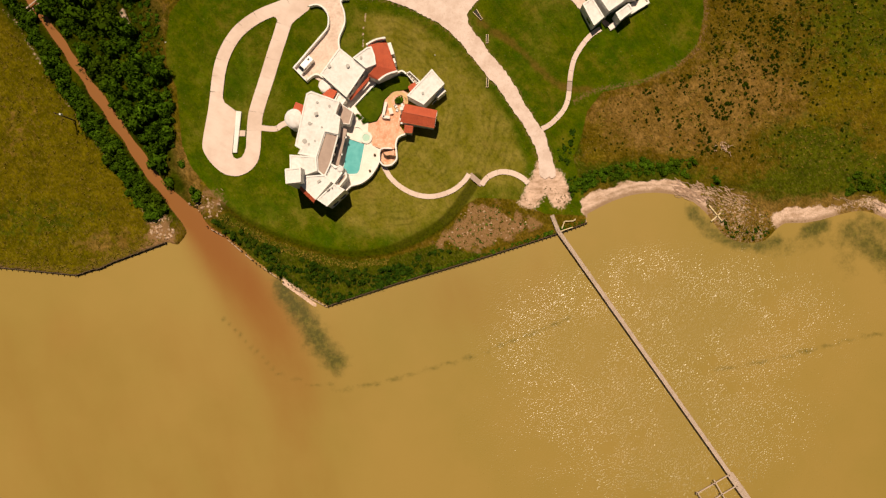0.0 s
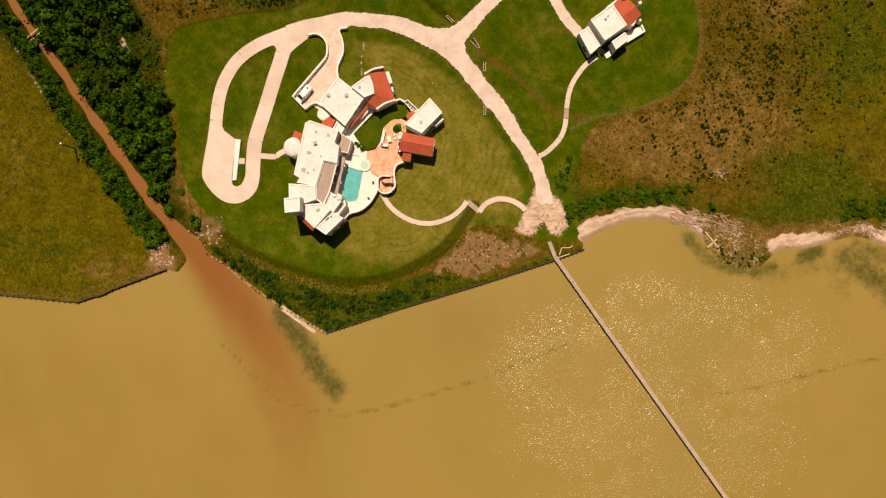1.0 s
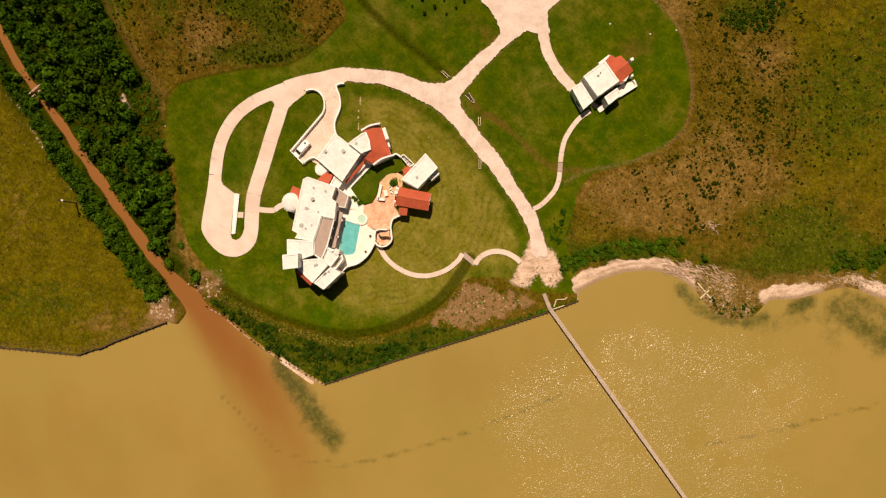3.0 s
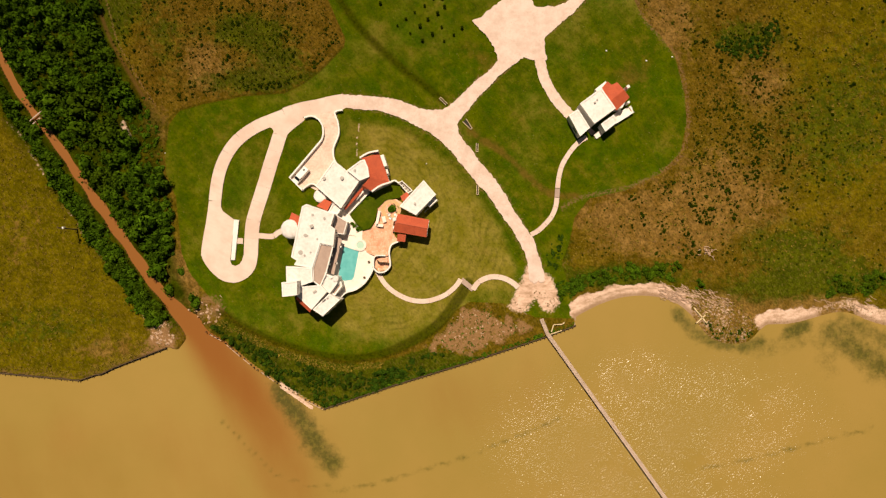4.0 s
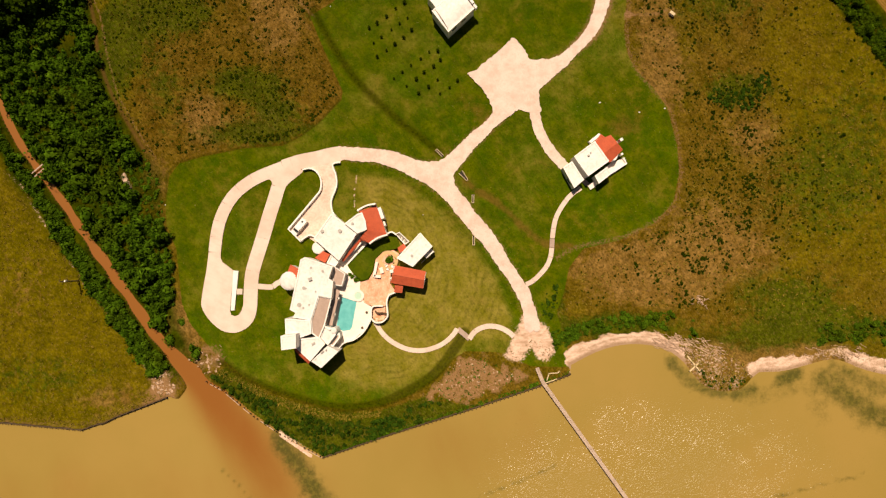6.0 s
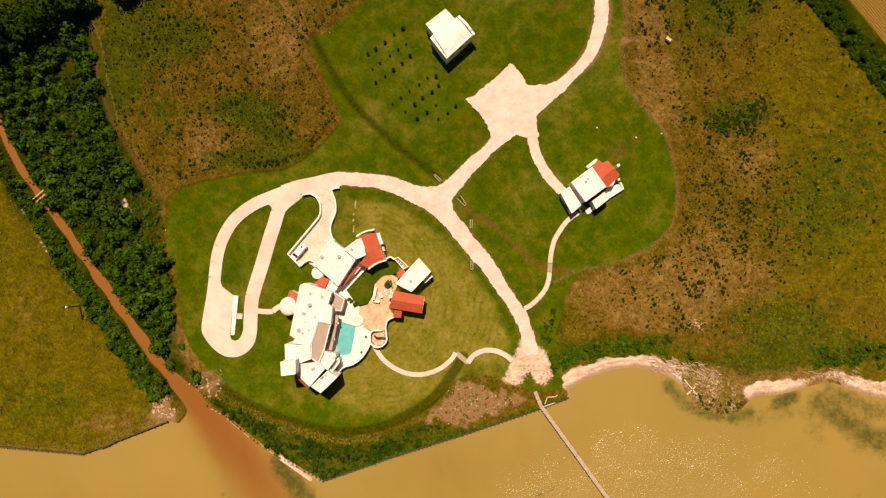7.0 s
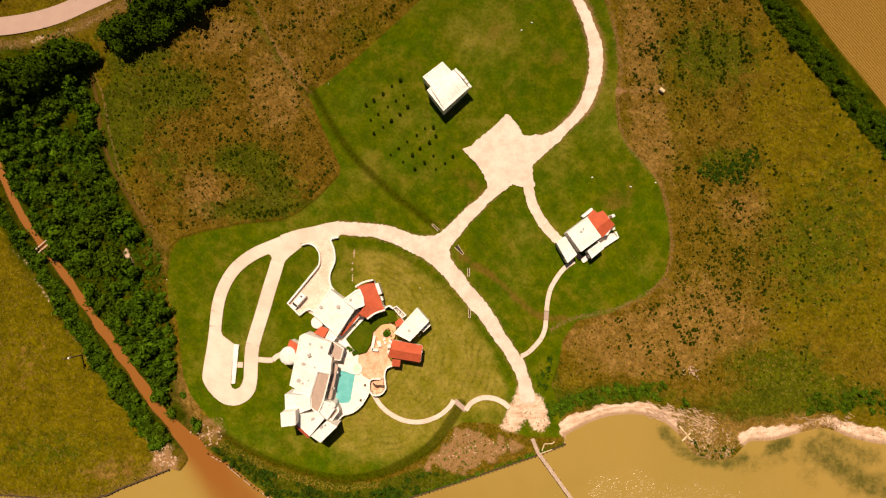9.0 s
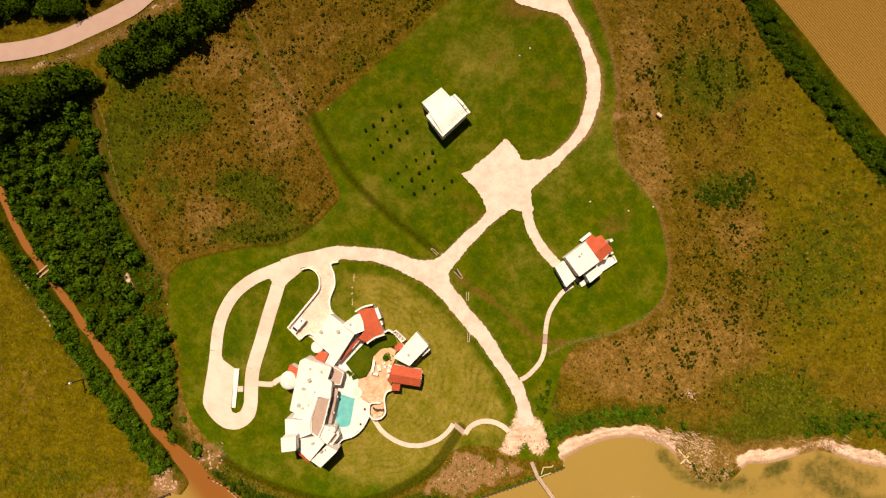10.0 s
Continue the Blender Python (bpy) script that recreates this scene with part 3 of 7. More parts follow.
bar = np.exp(-(line_dist(X, Y, [(-43.5, -9.2), (-40, -11.6), (-35, -15.2)]) / 1.3) ** 2)
Z = np.where(land < 0.5, np.maximum(Z, -1.6 + 0.95 * bar), Z)
lawn_in = depth_in(X, Y, LAWN)
lawn = smooth(lawn_in, -1.0, 0.9)
oval = depth_in(X, Y, [(-24, 66), (-5, 62), (8, 52), (22, 32), (25, 20), (10, 17), (4, 8), (-12, 1), (-27, 6), (-22, 30), (-14, 50)])
dry = -0.16 * (1 - smooth(oval, -12, 4)) + 0.95 * smooth(oval, -4, 7) * (0.62 + 0.5 * soft_noise(X, Y, 18, 9)) + 0.06 * smooth(X, -20, 10) * smooth(Y, 70, 100) + 0.25 * soft_noise(X, Y, 30, 8) - 0.1 * smooth(X, 10, 30) * smooth(75 - Y, 0, 20)
inner = line_dist(X, Y, WEST_EDGE)
dry = dry - 0.3 * np.exp(-((inner - 1.5) / 2.6) ** 2) * smooth(oval, -8, 2) - 0.9 * np.exp(-(np.hypot((X + 15.6) / 6, (Y - 42) / 5)) ** 4) - 0.2 * np.exp(-(np.hypot((X + 20) / 16, (Y - 3.5) / 5)) ** 2)
brown = 0.25 + 0.55 * smooth(X, -95, -80) * smooth(-X, 20, 30) * smooth(Y, 66, 78) + 0.15 * smooth(X, 30, 60) + 0.35 * soft_noise(X, Y, 35, 11) - 0.3 * smooth(X - 95, 0, 25) * smooth(Y, 70, 100) - 0.35 * smooth(-X, 80, 100) * smooth(70 - Y, 0, 20)
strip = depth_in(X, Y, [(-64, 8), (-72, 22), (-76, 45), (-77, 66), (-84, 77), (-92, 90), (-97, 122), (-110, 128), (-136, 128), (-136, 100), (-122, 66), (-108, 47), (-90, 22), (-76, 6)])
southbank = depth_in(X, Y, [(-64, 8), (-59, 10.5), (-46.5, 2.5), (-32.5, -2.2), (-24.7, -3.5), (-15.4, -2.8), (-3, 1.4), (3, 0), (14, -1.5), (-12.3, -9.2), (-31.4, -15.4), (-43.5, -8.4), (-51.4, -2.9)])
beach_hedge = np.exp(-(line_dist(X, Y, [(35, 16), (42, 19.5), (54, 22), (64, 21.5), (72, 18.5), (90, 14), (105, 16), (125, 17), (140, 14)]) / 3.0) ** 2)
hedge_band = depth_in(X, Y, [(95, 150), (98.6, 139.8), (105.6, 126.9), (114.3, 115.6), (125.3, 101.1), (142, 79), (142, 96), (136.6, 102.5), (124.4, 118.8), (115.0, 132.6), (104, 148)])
# where shrubs and hedges stand: undergrowth colour darkened for their shade
shady_undergrowth = np.clip(1.1 * smooth(strip, -2, 3) + 0.3 * smooth(southbank, -1, 2) + 0.35 * beach_hedge + 0.95 * smooth(hedge_band, -0.8, 0.8), 0, 1) * (0.65 + 0.5 * soft_noise(X, Y, 7, 13))
rim = np.exp(-(line_dist(X, Y, spline(RIM_E, 2)) / 1.3) ** 2)
tracks = np.exp(-(line_dist(X, Y, spline(TRACK_W, 2)) / 0.8) ** 2)
t_n = line_dist(X, Y, spline(TRACK_N, 2))
ruts = np.exp(-(line_dist(X, Y, spline(TRACK_PALE, 2)) / 0.5) ** 2)
t_n2 = np.exp(-(line_dist(X, Y, [(x + 1.3, y + 0.6) for x, y in spline(TRACK_N2, 2)]) / 0.7) ** 2)
bare = smooth(depth_in(X, Y, BARE_SE) + 3 * (soft_noise(X, Y, 4, 51) - 0.5), -1.5, 1.5)
mouth_bank = (0.45 + 1.0 * soft_noise(X, Y, 4, 77)) * (np.exp(-(np.hypot(X + 63.5, Y - 13) / 4.5) ** 2) + np.exp(-(np.hypot(X + 77, Y - 5.5) / 5) ** 2))
verge = smooth(9 - np.abs(line_dist(X, Y, [(-136, 127), (-116, 128.5), (-106, 131), (-88, 139), (-72, 150)])), 4, 9)
roadside = np.minimum.reduce([line_dist(X, Y, e) for e in (NORTH_EDGE, EAST_EDGE, WEST_EDGE, LANE_L, LANE_R)])
soil = np.clip(0.46 * np.exp(-(roadside / 1.3) ** 2) + 0.75 * bare + 0.8 * mouth_bank + 0.5 * rim + 0.62 * ruts + 0.6 * t_n2 + 0.4 * tracks + 0.55 * verge + 0.45 * np.exp(-(land / 3.0) ** 2) * smooth(-X, 70, 76) * smooth(18 - Y, 0, 8), 0, 1)
path_bar = np.exp(-(line_dist(X, Y, [(57.5, 109.8), (62.3, 109.8), (65.6, 109.7), (68.2, 110.6), (70.4, 111.3), (71.5, 110.6)]) / 0.75) ** 2)
bend = np.exp(-(line_dist(X, Y, spline([(36, 24), (42, 27.5), (50, 29.5), (60, 30.5), (67, 29.5), (71, 27)], 2)) / 1.1) ** 2)
shoulder = 0.26 * smooth(6 - line_dist(X, Y, LANE_R), 0, 5) * smooth(Y, 97, 104)
soil = np.clip(soil + shoulder + 0.22 * smooth(X, 86, 92) * smooth(8 - bay, 0, 4) * (land > -1) + 0.36 * bend + 0.62 * path_bar, 0, 1)
beach_w = depth_in(X, Y, spline(BEACH_TOP, 2) + [(140, -20), (80, -20), (39, 4)])
shelf = depth_in(X, Y, [(71, 15), (80.8, 14.4), (88.4, 9.7), (91.5, 4.0), (85, -2), (73, 1)])
sandy = (1 - 0.22 * smooth(X, 84, 92) - 0.36 * smooth(X, 105, 109) + 0.25 * smooth(X, 116, 119)) * smooth(beach_w + 1.2 * (soft_noise(X, Y, 3.5, 71) - 0.5), -0.1, 1.5) * (1 - 0.6 * smooth(shelf, -1, 1)) * smooth(X, 34, 36)
patch = 0.9 * smooth(depth_in(X, Y, [(20.6, 12.6), (22.8, 17.2), (26.0, 23.5), (32, 21.5), (35.0, 15.6), (35.2, 13.2), (32.9, 11.2), (30.5, 11.2), (27.9, 14.6), (25.8, 11.2), (22.6, 10.8)]), -2.0, 2.0) + 0.72 * np.exp(-(line_dist(X, Y, [(-88.0, 65.8), (-87.2, 63.4), (-86.2, 61.0)]) / 1.1) ** 2) + 0.36 * tracks
trench = np.exp(-(line_dist(X, Y, [(-20.7, 67.5), (-20.9, 64.2), (-21.4, 60.9), (-21.8, 55.7)]) / 0.4) ** 2)
sandy = np.clip(sandy + 0.4 * verge * smooth(soft_noise(X, Y, 5, 83), 0.5, 0.8) + patch + bar + 0.85 * trench * soft_noise(X, Y, 2.5, 31) + 0.45 * np.exp(-(np.hypot(X + 20.9, Y - 73.6) / 0.9) ** 2) + 0.4 * np.exp(-(np.hypot(X - 76.5, Y - 27) / 1.6) ** 2), 0, 1)
def blobs(spots):
    return sum(w * np.exp(-(((X - x) / rx) ** 2 + ((Y - y) / ry) ** 2)) for x, y, rx, ry, w in spots)


green = blobs([(-72, 113, 11, 7, 1.2), (-53, 92, 12, 5, 1.2), (-50, 77, 20, 4, 1.0), (-91, 102, 4, 18, 1.0), (-82, 124, 9, 4, 0.9), (-44, 84, 9, 5, 0.8), (-76, 90, 6, 10, 0.6), (-20, 128, 12, 5, 0.5), (85, 120, 17, 14, 0.9), (88, 88, 9, 5, 1.1), (128, 85, 22, 34, 0.34), (112, 60, 22, 22, 0.6), (84, 58, 18, 14, 0.12), (-86, 106, 8, 14, 0.8), (98, 30, 20, 6, 0.6), (52, 20.5, 18, 4, 1.2), (92, 17, 14, 4.5, 0.8), (104, 24, 14, 6, 0.5), (-30, -8, 30, 6, 1.0), (36, 30, 2.5, 9, 0.9), (118, 19, 20, 5, 0.8), (-112, 8, 24, 9, 0.6)])
green = green + 1.3 * smooth(southbank, -1, 2) + 0.6 * np.exp(-(line_dist(X, Y, spline(TRACK_N2, 2)) / 1.7) ** 2)
tan = blobs([(-43, 113, 10, 15, 1.0), (-58, 131, 10, 5, 0.8), (-66, 84, 7, 9, 0.6), (-47, 80, 8, 4, 0.7), (-64, 79, 7, 7, 0.6), (-66, 125, 12, 4, 0.4), (-28, 137, 15, 9, 0.5), (-84, 112, 4, 12, 0.3), (65, 122, 7, 24, 1.0), (68, 92, 7, 12, 0.9), (93, 74, 9, 8, 0.7), (57, 38, 17, 6.5, 1.2), (64, 30, 16, 5, 0.8), (76, 40, 14, 10, 0.4), (80, 50, 12, 8, 0.5), (90, 40, 16, 8, 0.5), (92, 62, 26, 36, 0.12), (-71, 22, 5, 9, 1.7), (-80, 64, 5, 9, 0.9), (79, 9.5, 8, 6, 1.6), (104, 11, 16, 4.5, 1.5), (-92, 2, 14, 6, 0.6), (-118, 34, 14, 16, 0.35)])
crop_in = depth_in(X, Y, [(104.5, 146), (109.8, 139.5), (115.0, 132.6), (119.7, 125.7), (124.4, 118.8), (129.1, 112.8), (136.6, 102.5), (400, -200), (400, 400), (20, 400)])
lush = 0.8 * np.exp(-(line_dist(X, Y, TRACK_W) / 6.0) ** 2) + 0.35 * smooth(-X, 80, 86) + 0.45 * smooth(X, 95, 120) * smooth(Y, 20, 60) + 0.7 * smooth(-X, 82, 95) * smooth(72 - Y, 0, 20) + 0.4 * smooth(X, 92, 100) * smooth(130 - Y, 0, 20)
worn = blobs([(30, 143, 9, 7, 0.9), (39, 121, 6, 7, 0.6), (22, 128, 8, 6, 0.5), (-2, 119, 8, 4, 0.5), (10, 86, 8, 3, 0.5), (62, 84, 3, 6, 0.4), (52, 77, 6, 3, 0.4), (57, 78, 5, 5, 0.6), (23, 60, 5, 3, 0.5), (14, 82, 4, 3, 0.5), (28, 110, 6, 4, 0.5), (2, 104, 7, 4, 0.45)]) + 1.7 * ditch_e + 0.35 * np.exp(-(roadside / 2.2) ** 2)
fields = dict(lawn=lawn, damp=np.exp(-((land + 0.3) / 1.5) ** 2) * beach + 0.6 * np.exp(-(line_dist(X, Y, spline([(44.5, 14.4), (50, 16.4), (56, 17.4), (61, 17.3), (66, 16.0), (70, 14.2)], 2)) / 0.35) ** 2), worn=worn, green=green, tan=tan, lush=lush, dry=dry, brown=brown, shady_undergrowth=shady_undergrowth, soil=soil, sand=sandy, crop=smooth(crop_in, -1.5, 1.5), ditch=np.clip(0.62 * np.exp(-(line_dist(X, Y, [(-10, 63.6), (-3, 60.2), (2, 57), (6, 52.6), (10, 48), (15, 41.4), (18.5, 36.2), (22, 30.6), (24, 26)]) / 0.75) ** 2) + 0.8 * np.exp(-(line_dist(X, Y, [(-76, 57), (-75.3, 66.2), (-72, 69.1), (-65.3, 71.0), (-53.6, 73.2), (-41.9, 73.8), (-36.9, 76.2), (-31.8, 79.9), (-25.0, 86.9)]) / 0.6) ** 2) + 1.5 * ditch_s * (0.75 + 0.5 * smooth(X, -35, 0)) + 1.05 * ditch_n + 0.35 * ditch_e + 0.35 * rim + 0.55 * np.exp(-(t_n / 1.0) ** 2), 0, 1), mud=smooth(-Z, 0.5, 0.85) * (~beach) * (1 - bar) * (lawn_in < -0.5) * (ditch_s < 0.05) + 0.6 * np.exp(-(t_n / 1.1) ** 2) * (Y > 72))


def grid_mesh(name, X, Y, Z, fields):
    h, w = X.shape
    me = bpy.data.meshes.new(name)
    i = np.arange(h * w).reshape(h, w)
    quads = np.stack([i[:-1, :-1], i[:-1, 1:], i[1:, 1:], i[1:, :-1]], -1).reshape(-1, 4)
    me.vertices.add(h * w)
    me.vertices.foreach_set("co", np.stack([X, Y, Z], -1).astype(np.float32).ravel())
    me.loops.add(quads.size)
    me.loops.foreach_set("vertex_index", quads.ravel().astype(np.int32))
    me.polygons.add(len(quads))
    me.polygons.foreach_set("loop_start", np.arange(0, quads.size, 4, dtype=np.int32))
    me.update(calc_edges=True)
    for key, values in fields.items():
        me.attributes.new(key, "FLOAT", "POINT").data.foreach_set("value", np.broadcast_to(values, X.shape).astype(np.float32).ravel())
    me.polygons.foreach_set("use_smooth", np.ones(len(quads), bool))
    return me


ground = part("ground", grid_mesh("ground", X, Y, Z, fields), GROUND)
tagged(ground, "coastal ground with mown green lawn, rough brown grass and sand", "ground", kind="structure")

wx, wy = axis(-150, 150, 1.5, 3900), axis(-100, 110, 1.5, 3900)
U, V = np.meshgrid(wx, wy)
plume = np.zeros(U.shape)
for k, (px, py) in enumerate(spline([(-66, 7), (-58.5, -4), (-51, -14), (-45, -25), (-41, -37), (-40, -50), (-40, -62)], 1.5)):
    f = k / 46
    plume = np.maximum(plume, (1.05 - 0.8 * f) * np.exp(-((U - px) ** 2 + (V - py) ** 2) / (6.5 + 10.5 * f) ** 2))
plume = np.maximum(plume, 0.27 * np.exp(-(((U - 4) / 44) ** 2 + ((V + 13) / 15) ** 2)))
plume = np.maximum(plume, 0.27 * smooth(-U, -10, 40) * smooth(-V, 5, 25))
up_creek = np.exp(-(line_dist(U, V, CREEK) / 5) ** 2) * smooth(V, 0, 6)
weed = np.exp(-(line_dist(U, V, [(-44, -10.5), (-40.5, -15.1), (-36.6, -20.6), (-32.7, -27), (-29, -31)]) / 4.0) ** 2)
weed = np.maximum(weed, 0.9 * np.exp(-(line_dist(U, V, [(68, 10), (70.5, 7), (74.5, 3.6), (79.5, 1.6), (86, 0.6), (91, 2.0)]) / 2.6) ** 2))
weed = np.maximum(weed, 1.15 * np.exp(-(line_dist(U, V, [(99.0, 4.6), (103.5, 6.0)]) / 2.4) ** 2))
weed = np.maximum(weed, 0.5 * np.exp(-(line_dist(U, V, [(92, -0.5), (100, 2), (106, 3), (109, -3), (110, -6)]) / 4.0) ** 2))
weed = np.maximum(weed, 0.9 * np.exp(-(line_dist(U, V, [(111, 4), (117, 0), (123, -5), (132, -8)]) / 5.2) ** 2))
weed = np.maximum(weed, 0.75 * np.exp(-(line_dist(U, V, [(114, 7.5), (120, 5), (128, 1)]) / 3.6) ** 2))
reef = np.minimum(line_dist(U, V, [(-60.8, -18.2), (-54.6, -24.4), (-45.2, -33.7), (-36.6, -36.9), (-28.0, -38.0), (-18.7, -36.9), (7.8, -29.3), (28.0, -21.7), (34.2, -18.6)]), line_dist(U, V, [(72.7, -33.5), (88.1, -30.5), (103.6, -26.7), (121.8, -22.2)]))
weed = np.maximum(weed, 0.62 * np.exp(-(reef / 0.9) ** 2))
ruffle = np.zeros(U.shape)
for px, py, rx, ry in ((56, -9, 11, 8), (40, -27, 22, 16), (76, -22, 34, 18), (62, -48, 40, 24)):
    ruffle = np.maximum(ruffle, (1.15 if py == -9 else 1.1 if py == -27 else 1.0) * np.exp(-(((U - px) / rx) ** 2 + ((V - py) / ry) ** 2)))
water = part("water", grid_mesh("water", U, V, np.full(U.shape, WATER_Z), dict(plume=np.maximum(plume, up_creek), weed=weed, ruffle=ruffle)), WATER)
tagged(water, "muddy ochre bay water with sun glitter and silty plume", "water", kind="structure")

# ---- roads and paths ----
PAD_N = [(11.4, 93.6), (13.4, 94.2), (15.6, 96.0), (19.3, 99.0), (21.8, 101.1), (24.6, 103.6), (26.2, 102.2), (28.3, 99.5), (28.9, 97.9), (30.4, 96.9), (34.0, 97.0), (35.8, 92.4), (32.2, 88.7), (31.9, 85.4), (32.0, 81.9), (28.6, 81.9), (27.1, 82.3), (25.8, 82.7), (24.7, 82.2), (22.4, 80.5), (20.6, 80.2), (18.4, 81.0), (18.3, 82.9), (17.8, 84.8), (17.0, 86.5), (15.1, 89.5), (13.5, 91.0)]
DRIVE_2 = [(30.3, 82.6), (31.2, 77.6), (32.3, 75.0), (34.4, 71.2), (36.6, 68.4), (38.7, 66.0)]


def ragged(edge, seed, amount=0.18):
    """An outline with crumbled gravel edges."""
    rng = random.Random(seed)
    return [(x + rng.uniform(-amount, amount), y + rng.uniform(-amount, amount)) for x, y in edge]


road = thing("road", "pale crushed shell gravel road across the lawn", "road", kind="structure")
part("gravel_lane", prism(ragged(spline(NORTH_EDGE, 0.6) + spline(EAST_EDGE, 0.6) + spline(WEST_EDGE, 0.6), 1), -0.05, 0.102), GRAVEL, road)
part("gravel_lane", prism(ragged(spline(LANE_L, 0.6) + spline(LANE_R, 0.6), 2), -0.05, 0.106), GRAVEL, road)
left, right = sides(spline(DRIVE_2, 0.6), 1.45)
part("gravel_lane", prism(ragged(right + left[::-1], 3, 0.13), -0.05, 0.110), GRAVEL, road)
part("gravel_pad", prism(ragged(spline(PAD_N, 0.6, True), 4, 0.2), -0.05, 0.114), GRAVEL, road)

highway = thing("road", "pinkish asphalt public road with grass verges", "road", kind="structure")
ASPHALT = plain("pinkish_sun_bleached_asphalt", (0.40, 0.27, 0.225), (0.35, 0.235, 0.19), 0.3, 0.9, 5.0, 0.01)
part("carriageway", ribbon(spline([(-330, 135), (-180, 133.4), (-136.0, 133.2), (-125.9, 133.2), (-115.7, 134.5), (-107.2, 136.8), (-98.8, 140.4), (-90.3, 144.2), (-81.8, 150.0), (-60, 172), (-20, 260)], 2.0), 2.75, -0.05, 0.13), ASPHALT, highway)


def slabs(name, pts, half, z, length, parent, material, gap=0.02):
    """A paved band cut into slabs, each a piece of its own."""
    run, start, acc = [pts[0]], 0, 0.0
    for a, b in zip(pts[:-1], pts[1:]):
        acc += math.dist(a, b)
        run.append(b)
        if acc >= length or b is pts[-1]:
            if len(run) > 1 and acc > 0.3:
                d = Vector(run[-1]) - Vector(run[-2])
                cut = run[:-1] + [tuple(Vector(run[-1]) - d.normalized() * min(gap, d.length * 0.6))]
                part(name, ribbon(cut, half, z - 0.15, z), material, parent)
            run, acc = [b], 0.0


drive = thing("driveway", "pale concrete loop driveway with stained slabs", "driveway", kind="structure")
ARM_W = [(-25.2, 71.0), (-28.6, 70.5), (-32.0, 69.7), (-37.0, 68.8), (-42.0, 67.3), (-45.8, 65.9), (-49.5, 64.4), (-52.7, 62.5), (-55.3, 60.4), (-57.2, 58.2), (-59.0, 55.2), (-60.3, 52.0), (-61.2, 48.2), (-61.8, 43.2)]
ARM_E = [(-41.2, 66.4), (-42.2, 64.4), (-43.4, 61.6), (-44.4, 58.4), (-46.0, 53.6), (-47.5, 48.6), (-48.9, 44.2), (-50.1, 40.5), (-51.1, 36.8), (-51.5, 32.5), (-51.7, 27.8)]
slabs("slab", spline(ARM_W[:5], 0.7), 2.1, 0.10, 4.6, drive, CONCRETE)
slabs("slab", spline(ARM_W[4:], 0.7), 1.76, 0.108, 4.6, drive, CONCRETE)
slabs("slab", spline(ARM_E, 0.7), 2.0, 0.104, 4.6, drive, CONCRETE)
LOOP_END = spline([(-63.5, 43.2), (-64.2, 38.0), (-65.1, 33.1), (-65.7, 28.9), (-65.4, 27.1), (-64.2, 24.9), (-62.2, 22.6), (-59.8, 20.8), (-57.6, 20.2), (-55.6, 20.2), (-53.3, 21.1), (-51.6, 22.5), (-50.3, 24.6), (-49.7, 27.9)], 0.7)
part("slab", prism(LOOP_END + [(-53.7, 28.0), (-54.2, 26.4), (-54.9, 25.3), (-56.1, 24.8), (-57.1, 25.2), (-57.5, 26.3), (-57.1, 31.0), (-56.3, 37.8), (-57.9, 39.0), (-59.6, 40.3), (-60.1, 41.5), (-60.05, 43.2)], -0.05, 0.096), CONCRETE, drive)
part("slab", prism([(-36.2, 66.3), (-40.0, 68.0), (-46.5, 65.6), (-46.6, 64.0), (-45.6, 63.6), (-44.9, 62.4), (-42.4, 60.6), (-41.5, 61.4), (-40.1, 62.9), (-38.0, 64.5), (-36.6, 65.6)], -0.05, 0.092), CONCRETE, drive)
part("slab", prism([(-35.0, 66.9), (-31.0, 70.0), (-26.0, 70.6), (-25.4, 68.6), (-27.4, 68.2), (-27.0, 64.6), (-26.9, 61.4), (-28.3, 57.4), (-28.0, 54.2), (-26, 51.5), (-32.0, 45.0), (-35.1, 47.0), (-36.8, 45.9), (-40.2, 49.4), (-30.9, 60.2), (-30.7, 63.6), (-32.5, 66.2)], -0.05, 0.088), FORECOURT, drive, "pinkish concrete forecourt stained by tyres")

path = thing("garden_path", "cream concrete garden path curving across the lawn", "path", kind="structure")
PATH_S = [(-16.2, 22.9), (-14.0, 19.3), (-10.9, 16.6), (-6.7, 14.7), (-2.1, 14.4), (2.6, 15.9), (5.8, 18.4), (7.2, 20.4)]
slabs("slab", spline(PATH_S, 0.5), 0.66, 0.08, 2.4, path, CONCRETE)
slabs("slab", [(7.4, 20.3), (9.0, 18.9), (10.7, 17.4)], 0.7, 0.076, 1.0, path, BROWN_DECK)
slabs("slab", spline([(10.6, 17.4), (12.4, 19.6), (15.6, 20.9), (19.0, 20.6), (21.8, 19.2), (23.3, 17.8)], 0.5), 0.72, 0.08, 2.4, path, CONCRETE)
path_2 = thing("garden_path", "cream concrete slab path to the small house", "path", kind="structure")
slabs("slab", spline([(43.2, 59.9), (41.1, 58.6), (39.3, 56.9), (37.6, 54.6), (36.2, 52.2), (35.5, 50.1), (35.0, 47.6), (34.75, 45.6)], 0.4), 0.66, 0.08, 2.6, path_2, CONCRETE, 0.06)
slabs("slab", [(34.74, 45.5), (34.55, 43.0)], 0.66, 0.08, 3.0, path_2, BROWN_DECK)
slabs("slab", spline([(34.53, 42.9), (34.1, 40.3), (32.9, 37.6), (30.6, 35.0), (28.8, 33.5), (27.0, 32.6)], 0.4), 0.66, 0.08, 2.6, path_2, CONCRETE, 0.06)
path_3 = thing("garden_path", "cream concrete walk to the domed entrance", "path", kind="structure")
